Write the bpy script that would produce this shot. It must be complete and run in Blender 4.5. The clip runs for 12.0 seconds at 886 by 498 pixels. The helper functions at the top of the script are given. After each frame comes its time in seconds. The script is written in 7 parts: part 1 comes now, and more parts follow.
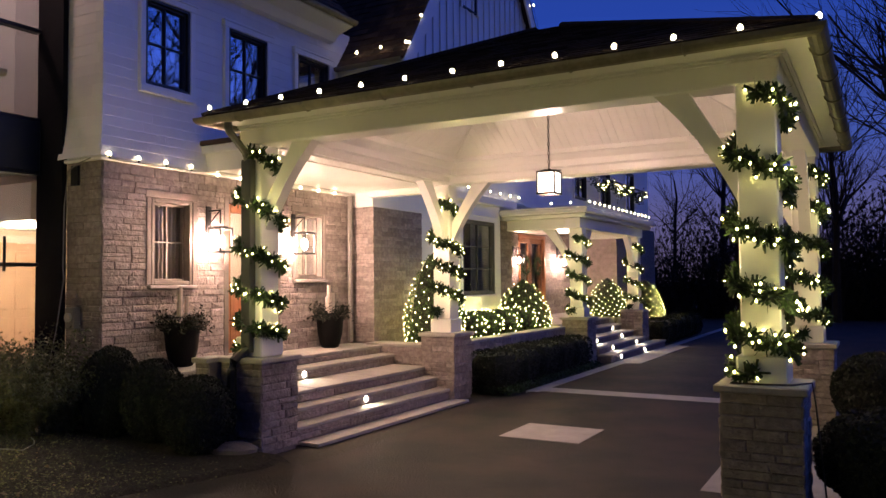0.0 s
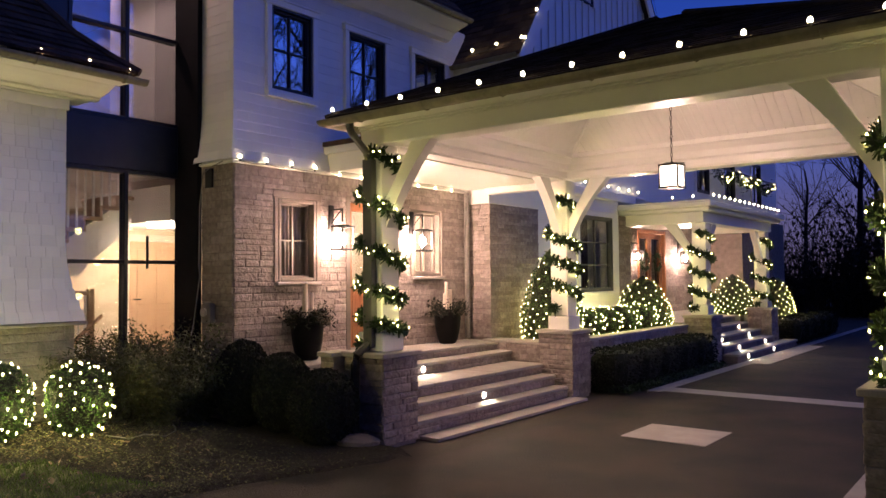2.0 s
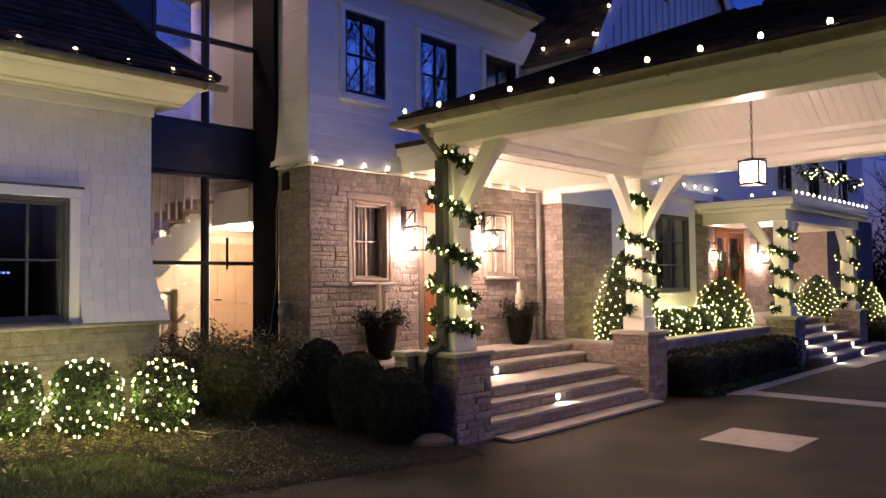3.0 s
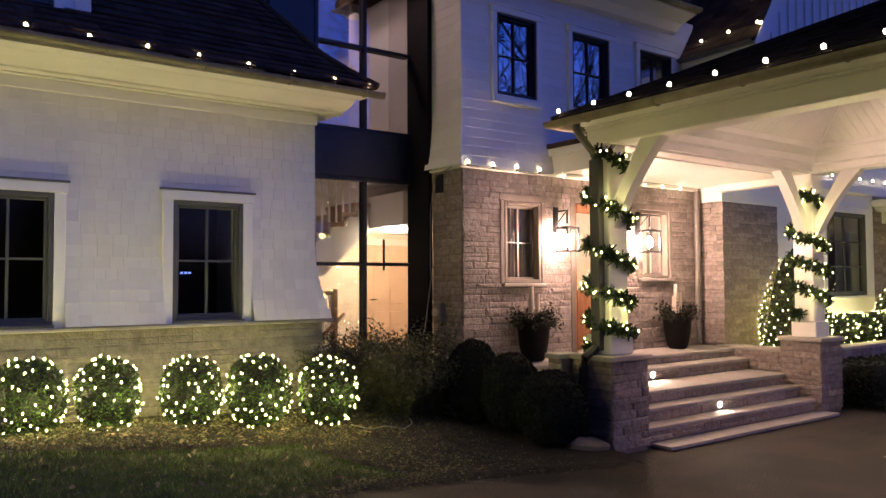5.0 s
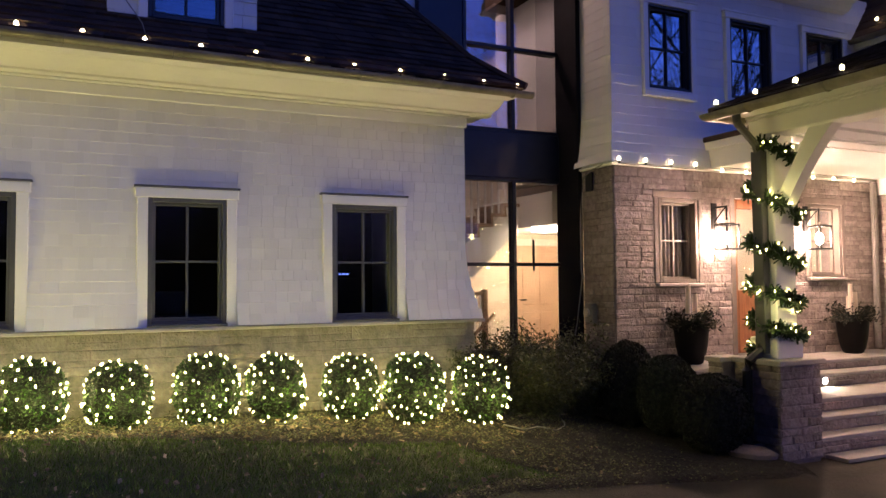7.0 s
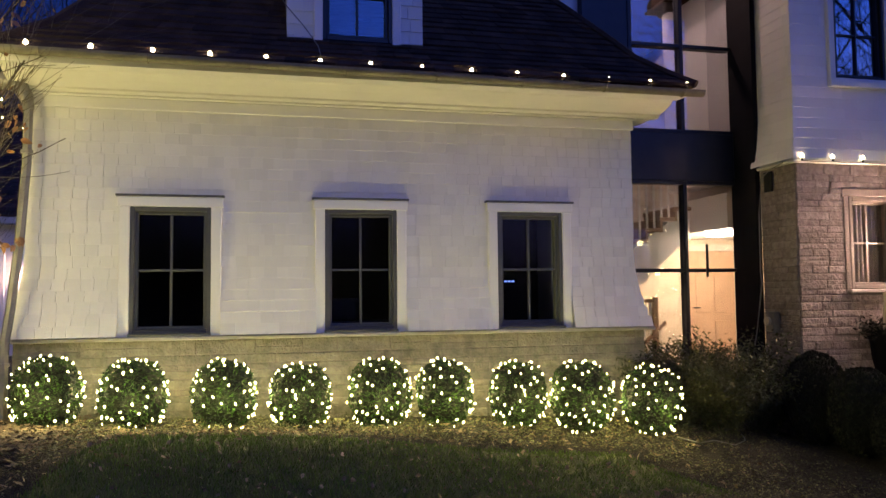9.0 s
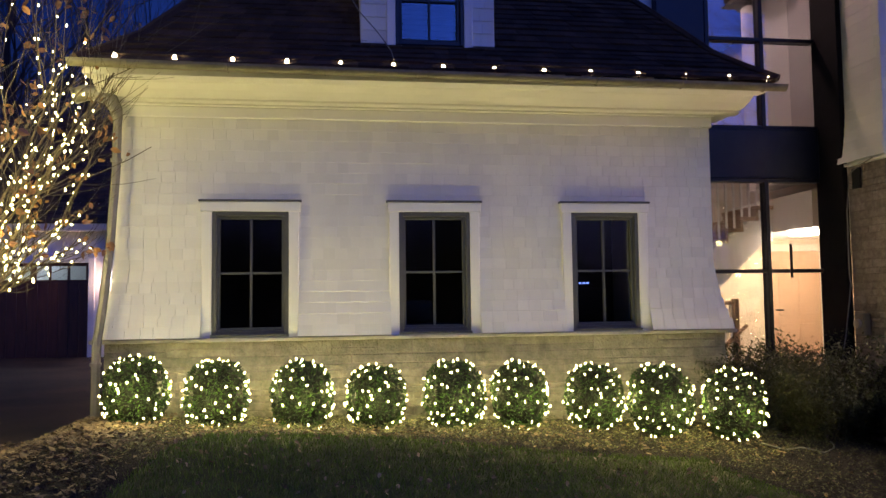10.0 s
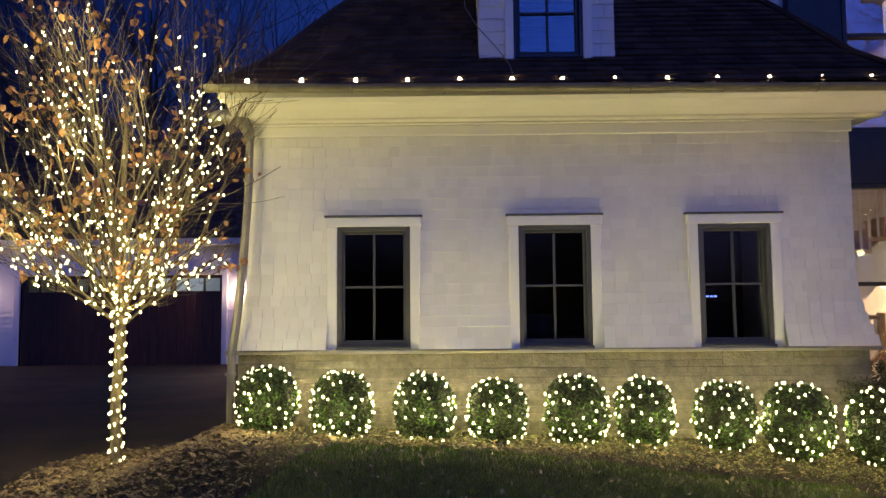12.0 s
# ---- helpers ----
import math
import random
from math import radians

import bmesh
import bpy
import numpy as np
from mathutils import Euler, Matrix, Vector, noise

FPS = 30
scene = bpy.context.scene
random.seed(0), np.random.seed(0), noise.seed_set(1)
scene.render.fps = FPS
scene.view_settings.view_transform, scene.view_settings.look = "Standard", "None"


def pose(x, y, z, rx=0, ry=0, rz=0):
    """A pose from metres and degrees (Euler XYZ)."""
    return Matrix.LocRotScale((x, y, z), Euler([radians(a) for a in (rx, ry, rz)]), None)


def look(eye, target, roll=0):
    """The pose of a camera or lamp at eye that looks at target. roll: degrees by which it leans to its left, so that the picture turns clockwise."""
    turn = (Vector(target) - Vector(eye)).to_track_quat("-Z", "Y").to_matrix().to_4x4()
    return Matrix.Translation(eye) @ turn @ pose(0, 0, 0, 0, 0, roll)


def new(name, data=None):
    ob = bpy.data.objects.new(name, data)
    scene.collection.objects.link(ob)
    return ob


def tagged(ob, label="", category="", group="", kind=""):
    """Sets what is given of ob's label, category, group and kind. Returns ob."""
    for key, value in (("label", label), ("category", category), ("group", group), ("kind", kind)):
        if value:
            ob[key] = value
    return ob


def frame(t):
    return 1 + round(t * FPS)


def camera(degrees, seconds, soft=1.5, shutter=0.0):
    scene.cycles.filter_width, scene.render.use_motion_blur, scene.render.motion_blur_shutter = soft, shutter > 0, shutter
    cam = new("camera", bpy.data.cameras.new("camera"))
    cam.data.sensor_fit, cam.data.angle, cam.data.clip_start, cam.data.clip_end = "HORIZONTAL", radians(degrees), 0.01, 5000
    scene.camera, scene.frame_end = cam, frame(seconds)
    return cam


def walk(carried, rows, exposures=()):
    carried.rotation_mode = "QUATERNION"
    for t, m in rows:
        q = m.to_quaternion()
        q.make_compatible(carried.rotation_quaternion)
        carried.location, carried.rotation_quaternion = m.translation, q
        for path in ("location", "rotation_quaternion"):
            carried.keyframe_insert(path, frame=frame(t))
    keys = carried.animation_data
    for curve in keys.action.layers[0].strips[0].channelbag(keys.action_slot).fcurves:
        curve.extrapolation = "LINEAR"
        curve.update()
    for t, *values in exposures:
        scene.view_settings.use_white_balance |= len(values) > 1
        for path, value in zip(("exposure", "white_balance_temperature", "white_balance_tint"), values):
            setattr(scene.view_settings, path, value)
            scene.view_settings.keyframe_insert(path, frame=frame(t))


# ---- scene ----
cam = camera(59.6, 12.0)
PATH = [
    (0, (-0.239, -0.259, 1.719), (-1.221, 1.482, 1.802), -0.5),
    (0.5, (-0.257, -0.26, 1.721), (-1.287, 1.453, 1.8), -0.5),
    (1, (-0.263, -0.265, 1.72), (-1.356, 1.408, 1.795), -0.4),
    (1.5, (-0.272, -0.278, 1.728), (-1.43, 1.352, 1.8), -0.5),
    (2, (-0.28, -0.283, 1.724), (-1.506, 1.296, 1.8), -0.5),
    (2.5, (-0.295, -0.288, 1.721), (-1.59, 1.234, 1.798), -0.6),
    (3, (-0.3, -0.296, 1.711), (-1.664, 1.165, 1.792), -0.6),
    (3.2, (-0.315, -0.306, 1.711), (-1.704, 1.131, 1.794), -0.7),
    (5, (-0.36, -0.357, 1.712), (-1.972, 0.824, 1.799), -0.3),
    (5.5, (-0.377, -0.37, 1.709), (-2.04, 0.738, 1.788), -0.2),
    (6, (-0.386, -0.383, 1.71), (-2.095, 0.652, 1.786), -0.3),
    (6.5, (-0.389, -0.393, 1.705), (-2.147, 0.557, 1.788), -0.4),
    (7, (-0.379, -0.392, 1.704), (-2.184, 0.465, 1.796), -0.5),
    (7.2, (-0.368, -0.395, 1.701), (-2.19, 0.423, 1.798), -0.6),
    (9, (-0.369, -0.396, 1.683), (-2.313, 0.06, 1.802), -0.6),
    (9.5, (-0.38, -0.401, 1.678), (-2.344, -0.042, 1.8), -0.6),
    (10, (-0.374, -0.42, 1.667), (-2.351, -0.144, 1.797), -0.7),
    (10.5, (-0.363, -0.415, 1.675), (-2.351, -0.237, 1.813), -0.7),
    (11, (-0.357, -0.429, 1.684), (-2.349, -0.33, 1.835), -0.7),
    (11.5, (-0.362, -0.438, 1.7), (-2.356, -0.408, 1.857), -0.6),
    (12, (-0.377, -0.453, 1.711), (-2.37, -0.476, 1.868), -0.5),
]
walk(cam, [(t, look(eye, target, roll)) for t, eye, target, roll in PATH])

# ---- dusk sky ----
world = bpy.data.worlds.new("dusk")
scene.world = world
world.use_nodes = True
wn = world.node_tree.nodes
wl = world.node_tree.links
w_geo = wn.new("ShaderNodeTexCoord")
w_sep = wn.new("ShaderNodeSeparateXYZ")
w_ramp = wn.new("ShaderNodeValToRGB")
wl.new(w_geo.outputs["Generated"], w_sep.inputs[0])
wl.new(w_sep.outputs["Z"], w_ramp.inputs[0])
SKY = [(0.0, (0.115, 0.085, 0.15)), (0.07, (0.11, 0.10, 0.24)), (0.16, (0.055, 0.09, 0.37)), (0.32, (0.018, 0.055, 0.36)), (0.6, (0.02, 0.05, 0.29)), (1.0, (0.024, 0.042, 0.19))]
w_ramp.color_ramp.elements[0].position, w_ramp.color_ramp.elements[1].position = SKY[0][0], SKY[-1][0]
for k, (p, c) in enumerate(SKY):
    e = w_ramp.color_ramp.elements[0] if k == 0 else (w_ramp.color_ramp.elements[-1] if k == len(SKY) - 1 else w_ramp.color_ramp.elements.new(p))
    e.color = (*c, 1)
w_east = wn.new("ShaderNodeMapRange")
w_east.inputs["From Min"].default_value, w_east.inputs["From Max"].default_value = 0.05, 0.8
w_east.inputs["To Min"].default_value, w_east.inputs["To Max"].default_value = 1.0, 4.3
wl.new(w_sep.outputs["X"], w_east.inputs["Value"])
w_mul = wn.new("ShaderNodeVectorMath")
w_mul.operation = "SCALE"
wl.new(w_ramp.outputs[0], w_mul.inputs[0])
w_south = wn.new("ShaderNodeMapRange")
w_south.inputs["From Min"].default_value, w_south.inputs["From Max"].default_value = -0.5, 0.3
w_south.inputs["To Min"].default_value, w_south.inputs["To Max"].default_value = 0.08, 1.0
wl.new(w_sep.outputs["Y"], w_south.inputs["Value"])
w_both = wn.new("ShaderNodeMath")
w_both.operation = "MULTIPLY"
wl.new(w_east.outputs[0], w_both.inputs[0])
wl.new(w_south.outputs[0], w_both.inputs[1])
wl.new(w_both.outputs[0], w_mul.inputs["Scale"])
wl.new(w_mul.outputs[0], wn["Background"].inputs["Color"])
wn["Background"].inputs["Strength"].default_value = 1.0
scene.view_settings.exposure = 0.0

# lamp powers
CANOPY_W, STEP_W, HALL_W = 91.0, 2.6, 105.0
MINI_E, CONE_E, GARLAND_E, TREE_E, BULB_E = 50.0, 40.0, 50.0, 45.0, 30.0
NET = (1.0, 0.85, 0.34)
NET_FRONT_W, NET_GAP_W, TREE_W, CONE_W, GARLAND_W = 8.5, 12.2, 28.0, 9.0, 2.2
WARM, ROSE = (1.0, 0.83, 0.24), (1.0, 0.62, 0.52)


# ---- materials ----
def mat(name, base, rough=0.6, metal=0.0, dark=None, scale=6.0, amount=0.35, bump=0.0, bump_scale=60.0, vary=0.0, stretch=(1, 1, 1), spec=0.5, relief=0.02, span=(0.5, 0.95)):
    """A surface with colour drift at two scales, fine relief and, for pieces, a shade of its own each."""
    m = bpy.data.materials.new(name)
    m.use_nodes = True
    n, l = m.node_tree.nodes, m.node_tree.links
    b = n["Principled BSDF"]
    b.inputs["Roughness"].default_value = rough
    b.inputs["Metallic"].default_value = metal
    b.inputs["Specular IOR Level"].default_value = spec
    tc = n.new("ShaderNodeTexCoord")
    geo = n.new("ShaderNodeNewGeometry")
    mp = n.new("ShaderNodeMapping")
    mp.inputs["Scale"].default_value = stretch
    l.new(geo.outputs["Position"], mp.inputs["Vector"])
    big = n.new("ShaderNodeTexNoise")
    big.inputs["Scale"].default_value = scale
    big.inputs["Detail"].default_value = 5
    l.new(mp.outputs[0], big.inputs["Vector"])
    fine = n.new("ShaderNodeTexNoise")
    fine.inputs["Scale"].default_value = bump_scale
    fine.inputs["Detail"].default_value = 6
    l.new(mp.outputs[0], fine.inputs["Vector"])
    add = n.new("ShaderNodeMath")
    add.operation = "MULTIPLY_ADD"
    add.inputs[1].default_value = 0.45
    l.new(fine.outputs["Fac"], add.inputs[0])
    l.new(big.outputs["Fac"], add.inputs[2])
    ramp = n.new("ShaderNodeMapRange")
    ramp.inputs["From Min"].default_value, ramp.inputs["From Max"].default_value = span
    l.new(add.outputs[0], ramp.inputs["Value"])
    mix = n.new("ShaderNodeMix")
    mix.data_type = "RGBA"
    dark = dark or tuple(c * (1 - amount) for c in base)
    mix.inputs[6].default_value, mix.inputs[7].default_value = (*dark, 1), (*base, 1)
    l.new(ramp.outputs[0], mix.inputs[0])
    out = mix.outputs[2]
    if vary:
        info = n.new("ShaderNodeObjectInfo")
        mr = n.new("ShaderNodeMapRange")
        mr.inputs["To Min"].default_value, mr.inputs["To Max"].default_value = 1 - vary, 1 + vary
        rnd = n.new("ShaderNodeMath")
        rnd.operation = "FRACT"
        plus = n.new("ShaderNodeMath")
        plus.operation = "ADD"
        l.new(info.outputs["Random"], plus.inputs[0])
        l.new(geo.outputs["Random Per Island"], plus.inputs[1])
        l.new(plus.outputs[0], rnd.inputs[0])
        l.new(rnd.outputs[0], mr.inputs["Value"])
        mul = n.new("ShaderNodeVectorMath")
        mul.operation = "SCALE"
        l.new(out, mul.inputs[0])
        l.new(mr.outputs[0], mul.inputs["Scale"])
        out = mul.outputs[0]
    l.new(out, b.inputs["Base Color"])
    if bump:
        bp = n.new("ShaderNodeBump")
        bp.inputs["Strength"].default_value = bump
        bp.inputs["Distance"].default_value = relief
        l.new(fine.outputs["Fac"], bp.inputs["Height"])
        l.new(bp.outputs[0], b.inputs["Normal"])
    return m


def glow(name, color, strength):
    m = bpy.data.materials.new(name)
    m.use_nodes = True
    b = m.node_tree.nodes["Principled BSDF"]
    b.inputs["Base Color"].default_value = (*[0.8 * c for c in color], 1)
    b.inputs["Emission Color"].default_value = (*color, 1)
    b.inputs["Emission Strength"].default_value = strength
    return m


def glass(name, tint=(0.9, 0.93, 0.95), clear=0.92, gloss=0.03):
    """Thin pane: gloss over a clear sheet, by the angle of view."""
    m = bpy.data.materials.new(name)
    m.use_nodes = True
    n, l = m.node_tree.nodes, m.node_tree.links
    n.remove(n["Principled BSDF"])
    tr = n.new("ShaderNodeBsdfTransparent")
    tr.inputs[0].default_value = (*[clear * c for c in tint], 1)
    gl = n.new("ShaderNodeBsdfGlossy")
    gl.inputs["Roughness"].default_value = 0.02
    lw = n.new("ShaderNodeLayerWeight")
    lw.inputs[0].default_value = 0.5
    pw = n.new("ShaderNodeMath")
    pw.operation = "POWER"
    pw.inputs[1].default_value = 5.0
    l.new(lw.outputs["Facing"], pw.inputs[0])
    fr = n.new("ShaderNodeMapRange")
    fr.inputs["To Min"].default_value, fr.inputs["To Max"].default_value = gloss, 1.0
    l.new(pw.outputs[0], fr.inputs["Value"])
    mx = n.new("ShaderNodeMixShader")
    l.new(fr.outputs[0], mx.inputs[0])
    l.new(tr.outputs[0], mx.inputs[1])
    l.new(gl.outputs[0], mx.inputs[2])
    l.new(mx.outputs[0], n["Material Output"].inputs[0])
    return m


white_paint = mat("white_paint", (0.80, 0.79, 0.76), 0.38, amount=0.06, scale=2.0, bump=0.05, bump_scale=40)
gloss_white = mat("gloss_white", (0.80, 0.79, 0.76), 0.28, amount=0.05, scale=2.5, bump=0.04, bump_scale=25)
shingle_white = mat("shingle_white", (0.78, 0.765, 0.71), 0.6, amount=0.06, scale=2.0, bump=0.15, bump_scale=70, vary=0.05, stretch=(1, 2, 0.7))
stone_mat = mat("ashlar_stone", (0.35, 0.295, 0.275), 0.88, dark=(0.20, 0.168, 0.158), scale=16, bump=0.8, bump_scale=30, vary=0.22, relief=0.03)
mortar = mat("mortar", (0.25, 0.21, 0.195), 0.95, scale=9, amount=0.35, bump=0.6, bump_scale=120)
buff_stone = mat("buff_stone", (0.27, 0.255, 0.20), 0.88, dark=(0.15, 0.14, 0.11), scale=9, bump=0.8, bump_scale=40, vary=0.12, relief=0.02)
bluestone = mat("bluestone", (0.36, 0.34, 0.33), 0.72, scale=5, amount=0.3, bump=0.3, bump_scale=60, vary=0.08)
window_stone = mat("dressed_stone", (0.27, 0.225, 0.205), 0.8, scale=6, amount=0.3, bump=0.5, bump_scale=60)
limestone = mat("limestone", (0.40, 0.37, 0.345), 0.75, scale=4, amount=0.25, bump=0.25, bump_scale=70)
asphalt = mat("asphalt", (0.036, 0.0235, 0.0165), 0.74, dark=(0.0058, 0.0052, 0.0052), scale=1.3, bump=0.8, bump_scale=45, spec=0.4, span=(0.56, 0.9))
soil = mat("soil", (0.06, 0.05, 0.035), 0.95, scale=0.5, amount=0.6, bump=0.6, bump_scale=20)
mulch_mat = mat("mulch", (0.045, 0.035, 0.022), 0.95, dark=(0.006, 0.005, 0.003), scale=26, bump=1.0, bump_scale=70, relief=0.05)
turf_mat = mat("turf", (0.07, 0.085, 0.018), 0.9, dark=(0.03, 0.04, 0.008), scale=6, bump=0.8, bump_scale=120)
grass_mat = mat("grass_blades", (0.12, 0.20, 0.02), 0.7, scale=3, amount=0.45, vary=0.3)
leaf_litter_mat = mat("dead_leaves", (0.21, 0.15, 0.09), 0.8, scale=12, amount=0.4, vary=0.45)
slate = mat("roof_shingle", (0.085, 0.056, 0.042), 0.9, scale=4, amount=0.45, bump=0.5, bump_scale=60, vary=0.3, spec=0.15)
# darker and duller than roof_shingle, for the canopy roof only
dark_slate = mat("canopy_shake", (0.026, 0.02, 0.018), 0.95, scale=5, amount=0.5, bump=0.8, bump_scale=50, vary=0.35, spec=0.1)
copper = mat("aged_copper", (0.24, 0.22, 0.16), 0.5, metal=0.35, scale=5, amount=0.4, bump=0.1, bump_scale=30)
dark_metal = mat("black_metal", (0.018, 0.019, 0.021), 0.38, metal=0.3, scale=6, amount=0.3, bump=0.05)
matte_black = mat("matte_black_cladding", (0.007, 0.007, 0.008), 0.75, scale=6, amount=0.3, bump=0.05, spec=0.15)
pipe_grey = mat("zinc_pipe", (0.26, 0.25, 0.24), 0.45, metal=0.6, scale=6, amount=0.3, bump=0.1)
frame_grey = mat("window_grey", (0.085, 0.088, 0.085), 0.45, scale=5, amount=0.2, bump=0.05)
frame_blue = mat("window_black", (0.012, 0.014, 0.02), 0.4, scale=5, amount=0.2)
frame_taupe = mat("window_taupe", (0.19, 0.16, 0.14), 0.5, scale=5, amount=0.25, bump=0.05)
oak = mat("stained_door", (0.34, 0.14, 0.06), 0.45, dark=(0.20, 0.075, 0.03), scale=5, bump=0.2, bump_scale=50, stretch=(6, 6, 0.6))
stair_oak = mat("stair_oak", (0.46, 0.31, 0.21), 0.4, scale=6, amount=0.35, bump=0.15, stretch=(5, 1, 5))
garage_wood = mat("garage_door_wood", (0.095, 0.035, 0.022), 0.5, scale=4, amount=0.4, bump=0.2, bump_scale=40, stretch=(5, 5, 0.5))
door_rose = mat("rose_door", (0.66, 0.47, 0.35), 0.5, scale=4, amount=0.15, bump=0.1)
plaster = mat("cream_plaster", (0.78, 0.70, 0.60), 0.8, scale=2, amount=0.08)
curtain = mat("linen", (0.40, 0.34, 0.30), 0.9, scale=9, amount=0.3, stretch=(1, 8, 0.5))
# near black for walls and furniture alike: the missing light is in the colour
room_shade = mat("unlit_room_shade", (0.05, 0.045, 0.04), 0.9, scale=2, amount=0.3)
pot_mat = mat("charcoal_pot", (0.008, 0.0075, 0.0075), 0.7, scale=8, amount=0.3, bump=0.15, spec=0.12)
candle_mat = mat("wax_candle", (0.62, 0.52, 0.45), 0.5, scale=8, amount=0.1)
evergreen = mat("evergreen", (0.03, 0.062, 0.018), 0.65, dark=(0.012, 0.028, 0.008), scale=18, vary=0.4, amount=0.5)
# near-black drift stands for leaves that the net lights leave in shade
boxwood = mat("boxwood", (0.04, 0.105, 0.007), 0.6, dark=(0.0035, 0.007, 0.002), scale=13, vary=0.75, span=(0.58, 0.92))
# unlit shrubs, hedges and shrub cores: shade put into a near-black leaf colour
shade_leaf = mat("shade_toned_boxwood", (0.010, 0.015, 0.006), 0.85, dark=(0.003, 0.005, 0.002), scale=16, vary=0.45)
creeper = mat("creeping_leaves", (0.15, 0.15, 0.055), 0.75, dark=(0.05, 0.055, 0.02), scale=9, vary=0.45)
pale_leaf = mat("pale_dry_leaf", (0.36, 0.27, 0.17), 0.8, scale=12, amount=0.35, vary=0.35)
wild_leaf = mat("soft_shrub", (0.085, 0.09, 0.032), 0.7, dark=(0.035, 0.042, 0.014), scale=10, vary=0.4)
twig = mat("twig_bark", (0.16, 0.13, 0.10), 0.85, scale=12, amount=0.45, bump=0.6, bump_scale=60)
pale_bark = mat("pale_bark", (0.15, 0.12, 0.085), 0.85, scale=14, amount=0.45, bump=0.6, bump_scale=60)
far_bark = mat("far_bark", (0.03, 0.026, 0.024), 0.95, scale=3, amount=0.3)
dry_leaf = mat("dry_leaf", (0.34, 0.17, 0.08), 0.7, scale=10, amount=0.4, vary=0.4)
rubber = mat("cable", (0.02, 0.02, 0.02), 0.6, scale=8, amount=0.2)
mini_glow = glow("mini_light", WARM, MINI_E)
garland_glow = glow("garland_light", WARM, GARLAND_E)
cone_glow = glow("cone_light", WARM, CONE_E)
tree_glow = glow("tree_light", WARM, TREE_E)
bulb_glow = glow("bulb_light", (1.0, 0.78, 0.42), BULB_E)
lantern_glow = glow("lantern_light", (1.0, 0.64, 0.48), 1350.0)
pane_glow = glow("frosted_lantern_pane", (1.0, 0.80, 0.66), 5.0)
spot_glow = glow("step_light", (1.0, 0.90, 0.68), 45.0)
hall_glow = glow("hall_light", (1.0, 0.86, 0.68), 14.0)
clear_glass = glass("clear_glass")
hall_glass = glass("hall_glass", clear=0.92, gloss=0.07)
dark_pane = glass("dark_pane", clear=0.85, gloss=0.012)
sky_glass = glass("coated_glass", clear=0.75, gloss=0.45)
link_glass = glass("tinted_glass", clear=0.88, gloss=0.17)


# ---- mesh helpers ----
def facing_east(X):
    """Wall frame of a face that looks along +x: u along y, v up, w outwards."""
    return lambda u, v, w: (X + w, u, v)


def facing_south(Y):
    """Wall frame of a face that looks along -y: u along x, v up, w outwards."""
    return lambda u, v, w: (u, Y - w, v)


def plain(x, y, z):
    return (x, y, z)


